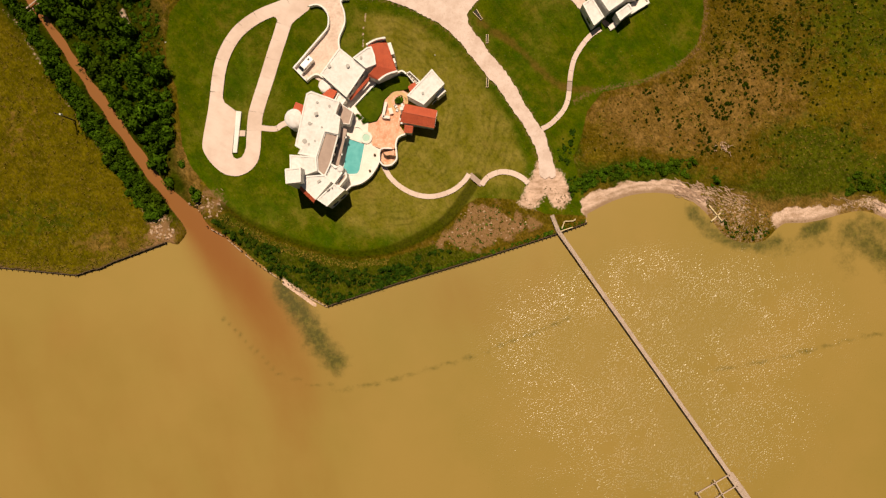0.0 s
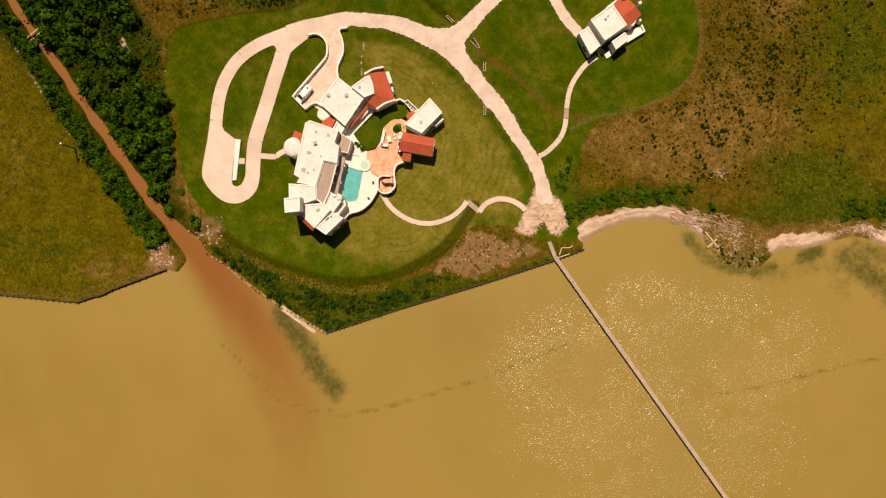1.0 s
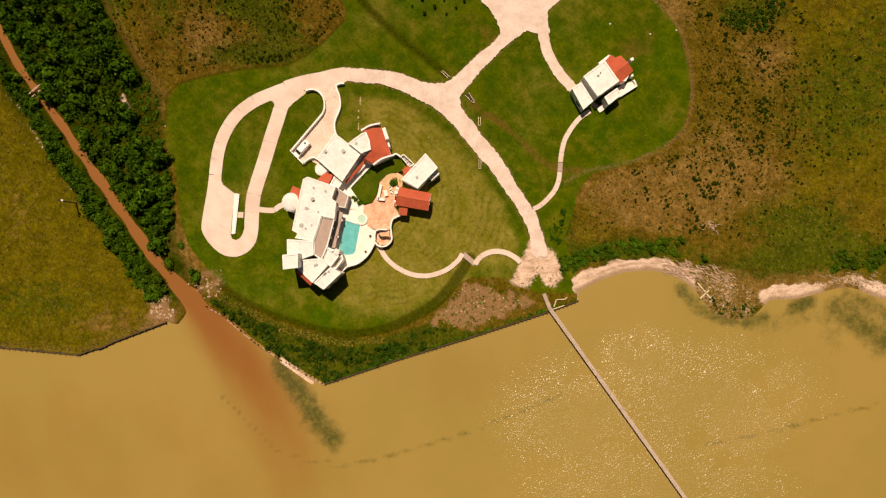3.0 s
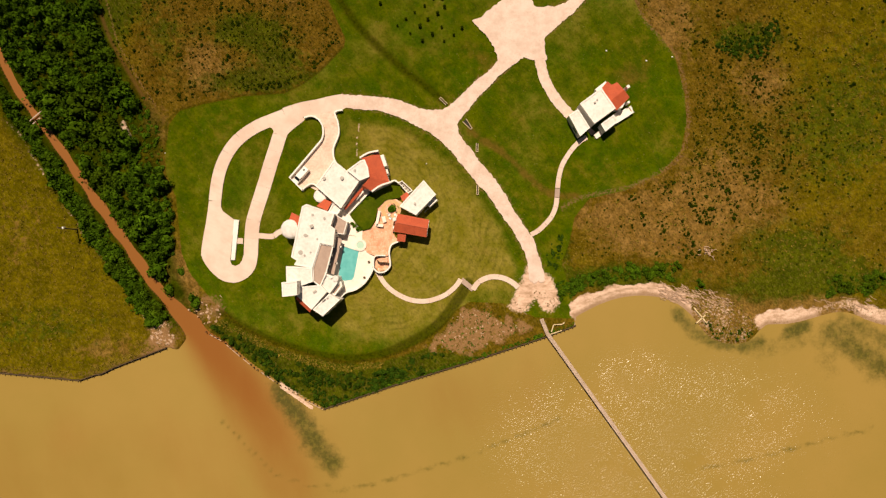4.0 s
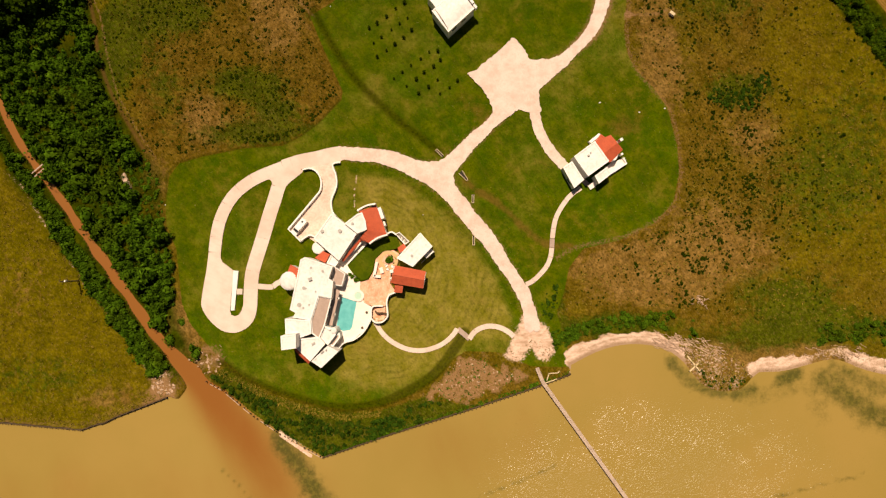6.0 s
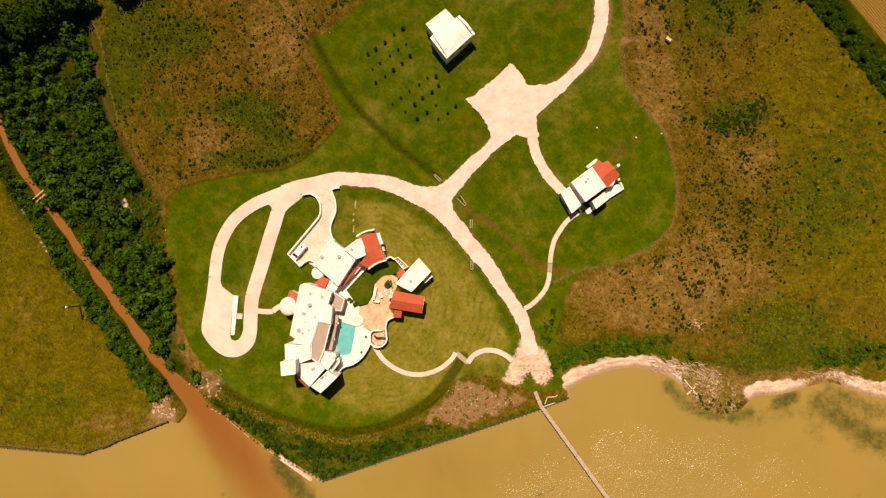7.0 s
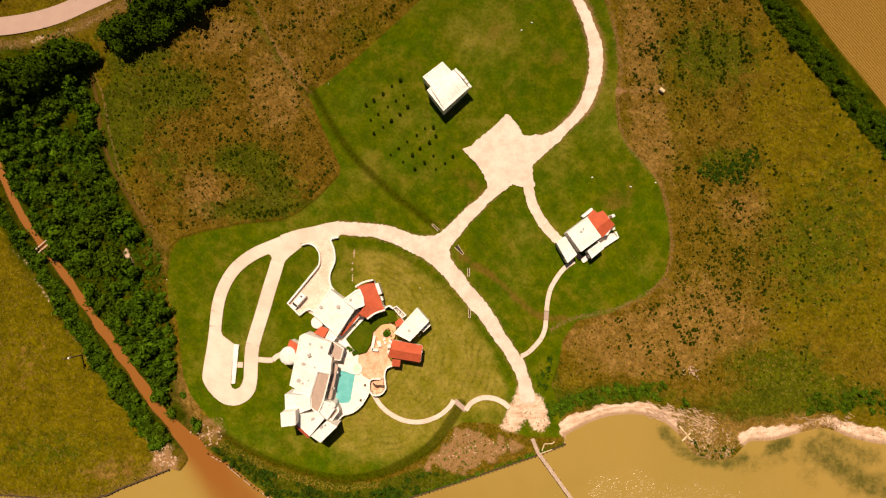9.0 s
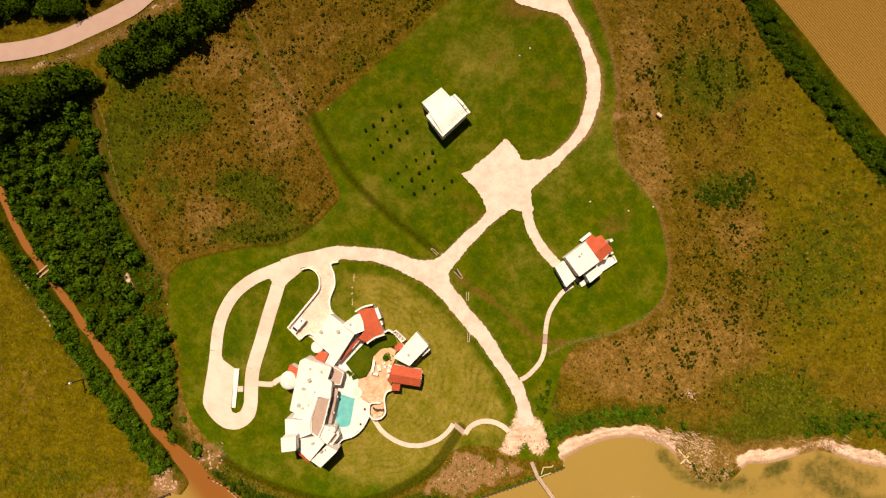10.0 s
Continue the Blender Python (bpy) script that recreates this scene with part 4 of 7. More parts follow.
slabs("slab", spline([(-50.6, 33.4), (-45.8, 33.0), (-44.2, 33.9), (-42.0, 35.0)], 0.4), 0.75, 0.08, 2.4, path_3, CONCRETE)
slabs("slab", [(-56.3, 31.9), (-53.9, 31.8)], 0.8, 0.084, 5, path_3, CONCRETE)


def band_wall(name, pts, half, z0, z1, material, parent):
    return part(name, ribbon(pts, half, z0, z1), material, parent)


# ---- building pieces ----
def volume(house, poly, top, base=0.0, drop=0.45, thick=0.3, roof_mat=None):
    """Stucco walls with a parapet round a flat roof."""
    part("wall", prism(poly, base - 0.15, top, holes=(inset(poly, thick),)), WHITE, house)
    cap = prism(inset(poly, -0.05), top, top + 0.07, holes=(inset(poly, thick + 0.05),))
    part("parapet_cap", cap, WHITE, house)
    part("roof", prism(inset(poly, thick + 0.003), top - drop - 0.2, top - drop), roof_mat or ROOFWHITE, house)


def tiled(house, eave_a, eave_b, ridge_b, ridge_a, rib=0.32, course=0.42, name="tile_roof"):
    """A slope of barrel tiles from an eave up to a ridge; corners are (x, y, z)."""
    a, b, c, d = (Vector(p) for p in (eave_a, eave_b, ridge_b, ridge_a))
    nu = max(2, int((b - a).length / rib)) * 4
    nv = max(2, int(((d - a).length + (c - b).length) / 2 / course))
    up = (b - a).cross(d - a).normalized()
    up = up if up.z > 0 else -up
    verts, faces = [], []
    for j in range(nv):
        for e in (0, 1):
            v = (j + e) / nv
            for i in range(nu + 1):
                u = i / nu
                p = (a * (1 - u) + b * u) * (1 - v) + (d * (1 - u) + c * u) * v
                lift = 0.07 * abs(math.sin(math.pi * i / 4)) + (0.05 if e == 0 else 0.0)
                verts.append(p + up * lift)
    w = nu + 1
    for r in range(nv * 2 - 1):
        for i in range(nu):
            faces.append((r * w + i, r * w + i + 1, (r + 1) * w + i + 1, (r + 1) * w + i))
    n0 = len(verts)
    verts += [p - up * 0.12 for p in (a, b, c, d)]
    faces.append((n0 + 3, n0 + 2, n0 + 1, n0))
    top_a, top_b = (nv * 2 - 1) * w, (nv * 2 - 1) * w + nu
    faces += [(n0, n0 + 1, nu, 0), (n0 + 1, n0 + 2, top_b, nu), (n0 + 2, n0 + 3, top_a, top_b), (n0 + 3, n0, 0, top_a)]
    return part(name, mesh_from(name, verts, faces), TILE, house)


def gable_roof(house, p, z_eave, z_ridge, over=0.0):
    """p: four corners, the ridge runs from the middle of p0-p3 to the middle of p1-p2."""
    q = inset(p, -over) if over else p
    m0, m1 = [(q[0][k] + q[3][k]) / 2 for k in (0, 1)], [(q[1][k] + q[2][k]) / 2 for k in (0, 1)]
    tiled(house, (*q[0], z_eave), (*q[1], z_eave), (*m1, z_ridge), (*m0, z_ridge))
    tiled(house, (*q[2], z_eave), (*q[3], z_eave), (*m0, z_ridge), (*m1, z_ridge))
    ridge = ribbon([tuple(m0), tuple(m1)], 0.12, z_ridge + 0.02, z_ridge + 0.14)
    part("ridge_tile", ridge, TILE, house)


def drum(house, x, y, r, z0, z1, rise, name="dome", mat=None, n=28):
    """A round wall with a shallow dome on it."""
    part("round_wall", prism(circle(x, y, r, n), z0 - 0.15, z1), WHITE, house, smooth=False)
    bm = bmesh.new()
    rings = []
    for k in range(6):
        a = math.pi / 2 * k / 6
        rings.append([bm.verts.new((px, py, z1 + 0.002 + rise * math.sin(a))) for px, py in circle(x, y, r * math.cos(a) * 0.985, n)])
    top = bm.verts.new((x, y, z1 + rise))
    for lo, hi in zip(rings[:-1], rings[1:]):
        for i in range(n):
            bm.faces.new((lo[i - 1], lo[i], hi[i], hi[i - 1]))
    for i in range(n):
        bm.faces.new((rings[-1][i - 1], rings[-1][i], top))
    part(name, bm, mat or ROOFWHITE, house, smooth=True)


def vent(house, x, y, z, r=0.35, h=0.45):
    bm = prism(circle(x, y, r, 12), z, z + h * 0.6)
    prism(circle(x, y, r * 1.25, 12), z + h * 0.6, z + h, bm)
    part("roof_vent", bm, VENT, house, "grey metal roof vent")


def unit_box(house, x, y, z, lx, ly, h, turn, name="roof_unit", mat=None):
    bm = box(None, x, y, z, z + h, lx, ly, turn)
    bmesh.ops.bevel(bm, geom=list(bm.edges), offset=0.05, segments=1, affect="EDGES")
    part(name, bm, mat or VENT, house)


def window(house, ax, ay, bx, by, z0, z1, out=0.03):
    """A dark glazed opening with a frame on a wall face from a to b; the wall's outside lies on the right of a-b."""
    d = (Vector((bx, by)) - Vector((ax, ay))).normalized()
    nrm = Vector((d.y, -d.x))
    def slab(f0, f1, za, zb, near, far):
        a, b = Vector((ax, ay)), Vector((bx, by))
        p, q = a + (b - a) * f0, a + (b - a) * f1
        return prism([tuple(p + nrm * near), tuple(q + nrm * near), tuple(q + nrm * far), tuple(p + nrm * far)], za, zb)
    frame_ob = part("window_frame", slab(0, 1, z0, z1, -0.06, out), WHITE, house)
    part("pane", slab(0.06, 0.94, z0 + 0.1, z1 - 0.1, out - 0.02, out + 0.012), DARKGLASS, frame_ob)


VENT = plain("dull_grey_metal", (0.42, 0.38, 0.34), (0.30, 0.27, 0.24), 2.0, 0.55, 8, 0.004)

# ---- the villa ----
villa = thing("villa", "large white stucco villa with flat roofs and red tile pieces", "house")
NORTH_BLOCK = [(-35.4, 40.6), (-34.2, 41.2), (-26.7, 38.5), (-27.8, 35.3), (-26.6, 34.4), (-27.1, 29.9), (-30.6, 30.7), (-32.8, 24.0), (-37.6, 24.9), (-36.9, 26.1), (-38.4, 27.0)]
volume(villa, NORTH_BLOCK, 7.5, drop=0.1)
volume(villa, [(-39.7, 24.55), (-32.8, 23.99), (-32.6, 20.4), (-36.9, 18.9), (-39.6, 20.0)], 7.75, drop=0.1)
volume(villa, [(-30.6, 30.69), (-27.1, 29.89), (-29.1, 22.4), (-30.7, 18.9), (-32.59, 20.4), (-32.79, 24.0)], 7.15, drop=0.3, thick=0.22, roof_mat=BROWN_DECK)
volume(villa, [(-39.9, 20.3), (-35.9, 20.7), (-35.9, 17.0), (-39.7, 16.6)], 11.6, drop=0.1)
volume(villa, [(-36.9, 18.89), (-30.5, 19.4), (-28.9, 17.6), (-33.0, 12.9), (-36.9, 16.6)], 7.6, drop=0.1)
volume(villa, [(-32.6, 12.9), (-28.2, 17.0), (-25.4, 15.4), (-30.0, 11.1)], 7.7, drop=0.1)
volume(villa, [(-27.2, 38.8), (-23.7, 36.5), (-24.7, 33.1), (-27.2, 33.5)], 4.6, drop=0.03, thick=0.12, roof_mat=BROWN_DECK)
# loggia over the poolside, on columns
part("loggia_roof", prism([(-26.9, 32.5), (-25.35, 31.8), (-27.55, 22.1), (-28.95, 22.5)], 4.0, 4.25), BROWN_DECK, villa, "brown loggia roof over columns")
for k, (x, y) in enumerate(((-26.1, 31.0), (-26.8, 28.2), (-27.4, 25.5), (-28.1, 22.8))):
    part("column", prism(circle(x + 0.05, y, 0.2, 12), 1.2, 4.0), WHITE, villa)
for k in range(2):
    x, y = ((-25.9, 29.7), (-27.0, 25.2))[k]
    unit_box(villa, x + 0.1, y, 3.7, 0.7, 0.5, 0.55, 15, "lintel_end", WHITE)
# glazed east front of the upper floor
for f in (0.1, 0.6):
    ax, ay = -29.1 + 2.0 * f, 22.4 + 7.5 * f
    window(villa, ax, ay, ax + 0.53, ay + 1.95, 1.5, 3.8)
for f in (0.04, 0.36, 0.68):
    ax, ay = -29.1 + 2.0 * f, 22.4 + 7.5 * f
    window(villa, ax, ay, ax + 0.56, ay + 2.1, 4.6, 6.6)
# stair block with its round turret
volume(villa, [(-30.69, 18.9), (-29.11, 22.35), (-26.8, 21.3), (-26.2, 19.9), (-28.35, 17.1)], 6.5, drop=0.1)
volume(villa, [(-26.19, 19.9), (-25.4, 20.3), (-25.2, 19.0), (-27.2, 16.45), (-28.3, 17.05)], 5.2, drop=0.2, roof_mat=BROWN_DECK)
drum(villa, -26.7, 21.0, 0.85, 1.0, 6.6, 0.25, "turret_cap")
part("wall", ribbon([(-29.5, 22.6), (-28.0, 21.2), (-26.6, 21.9)], 0.16, 5.9, 6.9), WHITE, villa)
# entrance rotunda
drum(villa, -39.35, 34.75, 2.6, 0.0, 4.6, 0.9, "dome")
part("round_wall", prism([(-38.2, 29.4), (-36.9, 29.2), (-36.5, 32.6), (-38.0, 32.4)], -0.1, 3.1), WHITE, villa)
tiled(villa, (-39.9, 37.1, 4.2), (-39.0, 39.3, 4.2), (-36.3, 38.0, 5.2), (-36.8, 34.7, 5.2))
part("wall", prism([(-39.7, 37.0), (-38.9, 39.1), (-36.4, 37.8), (-36.9, 34.8)], -0.1, 4.05), WHITE, villa)
# link between the main block and the garage
drum(villa, -31.4, 43.9, 1.75, 0.0, 3.4, 0.3, "dome")
tiled(villa, (-32.3, 41.0, 4.0), (-30.0, 42.9, 4.0), (-27.9, 42.0, 4.6), (-29.2, 39.6, 4.6))
part("wall", prism([(-32.0, 41.0), (-30.0, 42.6), (-28.1, 41.7), (-29.3, 39.8)], -0.1, 3.85), WHITE, villa)
volume(villa, [(-29.0, 39.5), (-27.7, 42.0), (-25.6, 40.0), (-26.6, 38.6)], 3.9, drop=0.3)
# garage block, its south-east veranda and the white wing
GARAGE = [(-27.2, 53.3), (-20.2, 47.7), (-25.3, 40.2), (-32.2, 46.4)]
volume(villa, GARAGE, 5.4, drop=0.08)
volume(villa, [(-23.4, 50.4), (-19.8, 53.0), (-18.6, 53.3), (-17.7, 51.0), (-17.4, 48.6), (-20.0, 47.6)], 6.3, drop=0.1)
tiled(villa, (-24.5, 39.85, 3.2), (-19.1, 45.8, 3.2), (-19.5, 46.4, 3.5), (-24.9, 40.35, 3.5))
for f in (0.12, 0.4, 0.68):
    ax, ay = -25.1 + 5.1 * f, 40.1 + 7.5 * f
    window(villa, ax - 0.2, ay + 0.1, ax + 0.65, ay + 1.35, 3.7, 4.9)
part("veranda_floor", prism([(-25.0, 40.1), (-20.0, 47.5), (-18.0, 44.9), (-23.6, 38.8)], 0.2, 1.17), CREAM, villa)
part("wall", ribbon([(-23.7, 39.0), (-18.1, 44.8)], 0.13, 1.0, 1.6), WHITE, villa)
# curved wing under red tiles
WING = [(-19.8, 53.8), (-15.0, 55.6), (-13.6, 51.8), (-12.0, 47.3), (-17.0, 44.9), (-19.6, 46.0), (-17.4, 48.6), (-17.7, 51.0)]
part("wall", prism(WING, -0.1, 4.3), WHITE, villa)
tiled(villa, (-14.9, 55.4, 4.5), (-13.5, 51.6, 4.5), (-17.7, 51.2, 5.6), (-19.6, 53.8, 5.6))
tiled(villa, (-13.5, 51.6, 4.5), (-12.1, 47.4, 4.5), (-17.5, 48.4, 5.6), (-17.7, 51.2, 5.6))
tiled(villa, (-12.1, 47.4, 4.5), (-16.9, 45.0, 4.5), (-19.2, 46.4, 5.4), (-17.5, 48.4, 5.6))
tiled(villa, (-16.9, 45.0, 4.5), (-19.7, 46.0, 4.5), (-19.3, 46.6, 5.4), (-19.2, 46.4, 5.4))
part("wall", ribbon(spline([(-20.0, 53.9), (-17.6, 55.2), (-14.9, 55.75)], 0.5), 0.22, 3.5, 6.0), WHITE, villa)
part("wall", ribbon(spline([(-16.9, 44.75), (-14.6, 46.3), (-11.8, 47.2)], 0.5), 0.22, 3.5, 5.0), WHITE, villa)
unit_box(villa, -13.55, 53.2, 0, 0.95, 3.3, 4.9, 18, "chimney", WHITE)
unit_box(villa, -12.75, 50.4, 0, 0.5, 1.3, 3.6, 18, "chimney", WHITE)
# south-west tile strip between the tower and the south block
tiled(villa, (-37.3, 15.7, 6.9), (-33.6, 12.1, 6.9), (-33.0, 12.85, 7.64), (-36.9, 16.5, 7.64))
window(villa, -36.2, 15.9, -34.0, 13.8, 1.0, 3.6)
for f in (0.12, 0.55):
    ax, ay = -30.0 + 4.6 * f, 11.1 + 4.3 * f
    window(villa, ax, ay, ax + 1.5, ay + 1.4, 1.2, 3.2)
for x, y, r in ((-32.6, 38.3, 0.28), (-29.4, 37.3, 0.3), (-34.6, 32.8, 0.38), (-35.9, 28.2, 0.5), (-34.8, 27.4, 0.25), (-33.2, 28.2, 0.2), (-35.0, 22.2, 0.5), (-31.4, 31.8, 0.2)):
    vent(villa, x, y, 7.1, r)
unit_box(villa, -32.8, 35.2, 7.15, 0.9, 0.9, 0.9, 20)
unit_box(villa, -34.4, 32.8, 7.15, 1.1, 0.5, 0.35, -20)
unit_box(villa, -32.1, 17.6, 7.25, 1.0, 0.6, 0.5, 30)
unit_box(villa, -29.7, 15.4, 7.65, 1.0, 0.5, 0.45, 40)
unit_box(villa, -28.6, 15.9, 7.65, 0.3, 0.3, 0.6, 40)
vent(villa, -29.8, 48.4, 5.3, 0.38)
vent(villa, -24.9, 48.4, 5.3, 0.42)
vent(villa, -21.3, 50.3, 6.0, 0.3)

# ---- guest house and pavilion ----
guest = thing("guest_house", "small white flat-roofed guest house beside the courtyard", "house")
volume(guest, [(-2.7, 47.6), (0.6, 43.7), (-4.9, 38.2), (-9.3, 40.6)], 5.0, drop=0.1)
vent(guest, -5.1, 41.2, 4.7, 0.3)
unit_box(guest, -0.5, 41.9, 0, 2.9, 1.4, 3.0, 40, "porch", WHITE)
window(guest, -2.6, 39.1, -1.6, 40.1, 0.9, 2.4)
tiled(guest, (-9.2, 43.5, 3.0), (-7.4, 44.7, 3.0), (-6.5, 43.4, 3.6), (-8.6, 42.0, 3.6))
part("wall", prism([(-9.0, 43.3), (-7.4, 44.5), (-6.5, 43.4), (-8.5, 42.1)], -0.1, 2.85), WHITE, guest)
COURT = [(-9.9, 47.5), (-8.8, 48.1), (-5.9, 45.3), (-7.3, 44.4)]
yard = thing("service_yard", "small white walled service yard with three units", "yard")
part("wall", prism(COURT, -0.1, 1.8, holes=(inset(COURT, 0.22),)), WHITE, yard)
part("floor", prism(inset(COURT, 0.23), -0.1, 0.5), CREAM, yard)
for f in (0.2, 0.5, 0.8):
    unit_box(yard, -9.2 + 2.5 * f, 47.3 - 2.3 * f, 0.5, 0.55, 0.55, 0.7, 45, "service_unit", VENT)
garden_wall = thing("garden_wall", "curved white stucco garden wall", "wall")
part("wall", ribbon(spline([(-12.2, 47.5), (-10.9, 48.1), (-9.7, 47.3)], 0.4), 0.2, -0.1, 2.2), WHITE, garden_wall)

pavilion = thing("pavilion", "white poolside pavilion with a red tiled gable roof", "pavilion")
PAV = [(-9.9, 38.6), (-1.3, 36.8), (-2.1, 32.1), (-11.2, 33.8)]
part("wall", prism(inset(PAV, 0.35), -0.1, 4.1), WHITE, pavilion)
gable_roof(pavilion, PAV, 4.15, 5.4)
for ex, ey, a in ((-10.5, 36.2, 80), (-1.75, 34.4, 80)):
    bm = bmesh.new()
    c, s = math.cos(radians(a)), math.sin(radians(a))
    for off in (-0.12, 0.12):
        for u, z in ((-2.2, 4.05), (2.2, 4.05), (0, 5.3)):
            bm.verts.new((ex + u * c - off * s, ey + u * s + off * c, z))
    v = list(bm.verts)
    for f in ((0, 1, 2), (3, 4, 5), (0, 1, 4, 3), (1, 2, 5, 4), (2, 0, 3, 5)):
        bm.faces.new([v[i] for i in f])
    part("gable", bm, WHITE, pavilion)
tiled(pavilion, (-10.3, 31.1, 3.5), (-8.0, 30.9, 3.5), (-7.7, 32.8, 3.9), (-10.0, 33.1, 3.9))
part("wall", prism([(-10.1, 31.3), (-8.2, 31.1), (-7.9, 32.6), (-9.9, 32.9)], -0.1, 3.4), WHITE, pavilion)
unit_box(pavilion, -10.7, 37.0, 0, 0.9, 0.9, 5.8, 10, "chimney", WHITE)
unit_box(pavilion, -10.6, 38.3, 0, 0.6, 0.7, 4.4, 10, "chimney", WHITE)

# ---- cottage ----
cottage = thing("cottage", "white two-level cottage with a red tiled hip roof", "house")
volume(cottage, [(40.3, 68.0), (46.1, 72.2), (49.9, 66.6), (44.1, 62.5)], 5.5, drop=0.12)
volume(cottage, [(37.6, 65.3), (40.1, 67.0), (43.3, 61.8), (40.6, 59.5)], 3.5, drop=0.12)
volume(cottage, [(46.3, 62.7), (49.8, 65.2), (51.0, 63.4), (47.4, 60.6)], 3.9, drop=0.12)
part("wall", prism([(46.4, 72.2), (48.4, 73.8), (50.1, 72.9), (51.2, 73.9), (53.0, 72.0), (53.7, 69.7), (52.4, 67.2), (50.2, 67.0)], -0.1, 3.5), WHITE, cottage)
tiled(cottage, (50.6, 66.4, 3.6), (54.3, 70.0, 3.6), (52.5, 71.7, 4.8), (48.8, 68.8, 4.8))
tiled(cottage, (51.0, 74.2, 3.6), (46.5, 72.3, 3.6), (48.8, 68.8, 4.8), (52.5, 71.7, 4.8))
tiled(cottage, (54.3, 70.0, 3.6), (51.0, 74.2, 3.6), (52.45, 71.75, 4.8), (52.5, 71.7, 4.8))
tiled(cottage, (48.4, 74.6, 3.3), (46.6, 72.6, 3.3), (47.7, 72.5, 3.75), (49.7, 73.4, 3.75))
unit_box(cottage, 53.5, 72.5, 0, 0.9, 0.8, 5.6, 30, "chimney", WHITE)
unit_box(cottage, 54.4, 69.0, 0, 0.7, 0.6, 2.6, 30, "chimney", WHITE)
part("terrace_wall", prism([(45.4, 73.0), (48.4, 75.3), (49.0, 74.7), (46.1, 72.5)], -0.1, 1.3), WHITE, cottage)
part("terrace", prism([(51.0, 63.5), (56.1, 66.6), (55.2, 68.3), (53.2, 67.3), (52.2, 67.2), (49.9, 65.3)], -0.1, 0.5), CREAM, cottage)
part("terrace_wall", ribbon([(51.1, 63.6), (56.0, 66.6), (55.2, 68.2)], 0.28, -0.1, 1.2), WHITE, cottage)
part("step", prism([(45.0, 60.6), (46.8, 61.7), (47.5, 60.4), (45.8, 59.3)], -0.1, 0.4), CREAM, cottage)
part("entrance_recess", prism([(43.4, 61.7), (44.3, 62.4), (45.6, 61.3), (44.6, 60.4)], -0.1, 0.25), BROWN_DECK, cottage)
window(cottage, 44.2, 62.5, 46.0, 63.8, 0.5, 2.4)
window(cottage, 39.0, 62.5, 40.2, 60.4, 0.8, 2.2)
window(cottage, 48.0, 61.0, 50.4, 62.8, 0.8, 2.2)
unit_box(cottage, 44.3, 68.2, 5.2, 0.55, 0.5, 0.6, 35)
vent(cottage, 44.9, 69.0, 5.2, 0.14, 0.7)

# ---- far white annex house ----
annex = thing("annex_house", "plain white flat-roofed building with stepped end parapet", "house")
volume(annex, [(0.3, 113.8), (6.0, 118.0), (8.5, 115.2), (2.6, 110.9)], 4.7, drop=0.1)
volume(annex, [(2.55, 110.9), (9.1, 115.6), (13.4, 110.4), (6.0, 103.7), (1.5, 109.9)], 4.6, drop=0.1)
vault = bmesh.new()
rows = []
for k in range(13):
    f = k / 12
    a, b = Vector((9.3, 115.4)).lerp(Vector((13.2, 110.3)), f), Vector((2.4, 110.4)).lerp(Vector((6.2, 104.3)), f)
    z = 4.45 + 1.1 * math.sin(math.pi * (0.1 + 0.8 * f))
    rows.append([vault.verts.new((p.x, p.y, h)) for p, h in ((a, z), (b, z), (b, 4.2), (a, 4.2))])
for lo, hi in zip(rows[:-1], rows[1:]):
    for q in range(4):
        vault.faces.new((lo[q], lo[(q + 1) % 4], hi[(q + 1) % 4], hi[q]))
vault.faces.new(rows[0])
vault.faces.new(rows[-1])
part("vaulted_roof", vault, ROOFWHITE, annex)
part("parapet_step", ribbon([(1.6, 109.8), (6.0, 103.8), (13.3, 110.3)], 0.22, 4.4, 5.3), WHITE, annex)
for k, (f, hgt) in enumerate(((0.08, 5.4), (0.3, 5.9), (0.5, 6.3), (0.7, 5.9), (0.92, 5.4))):
    unit_box(annex, 9.7 + 4.2 * f, 115.6 - 5.2 * f, 3.9, 0.7, 1.45, hgt - 3.9, 39, "parapet_step", WHITE)
window(annex, 6.9, 104.5, 8.4, 105.9, 2.6, 3.9)
window(annex, 9.6, 106.9, 11.1, 108.3, 2.6, 3.9)

# ---- pool terrace ----
TZ = 1.2
terrace = thing("pool_terrace", "cream pool deck behind a curved white wall", "terrace", kind="structure")
POOL_EDGE = [(-25.4, 30.0), (-21.1, 28.5), (-22.5, 21.4), (-23.1, 20.5), (-25.2, 20.3), (-27.0, 21.3)]
DECK = [(-25.2, 41.5), (-23.4, 38.4), (-21.9, 36.2), (-20.1, 34.2), (-20.2, 30.4), (-18.9, 28.1), (-16.9, 27.0), (-17.0, 25.2), (-17.8, 22.5), (-19.5, 20.0), (-21.9, 18.1), (-24.8, 17.2), (-26.2, 15.8), (-28.5, 17.5), (-30.0, 22.0), (-28.0, 31.5), (-27.5, 40.5)]
part("deck", prism(DECK, -0.1, TZ, holes=(POOL_EDGE,)), CREAM, terrace)
part("pool_coping", prism(inset(POOL_EDGE, -0.4), TZ, TZ + 0.06, holes=(POOL_EDGE,)), CREAM, terrace, "pale stone pool coping")
part("pool_basin", prism(inset(POOL_EDGE, -0.02), 0.05, 0.15), POOL_TILE, terrace)
part("pool_water", prism(inset(POOL_EDGE, 0.01), 0.2, TZ - 0.15), POOL, terrace, "clear turquoise pool water")
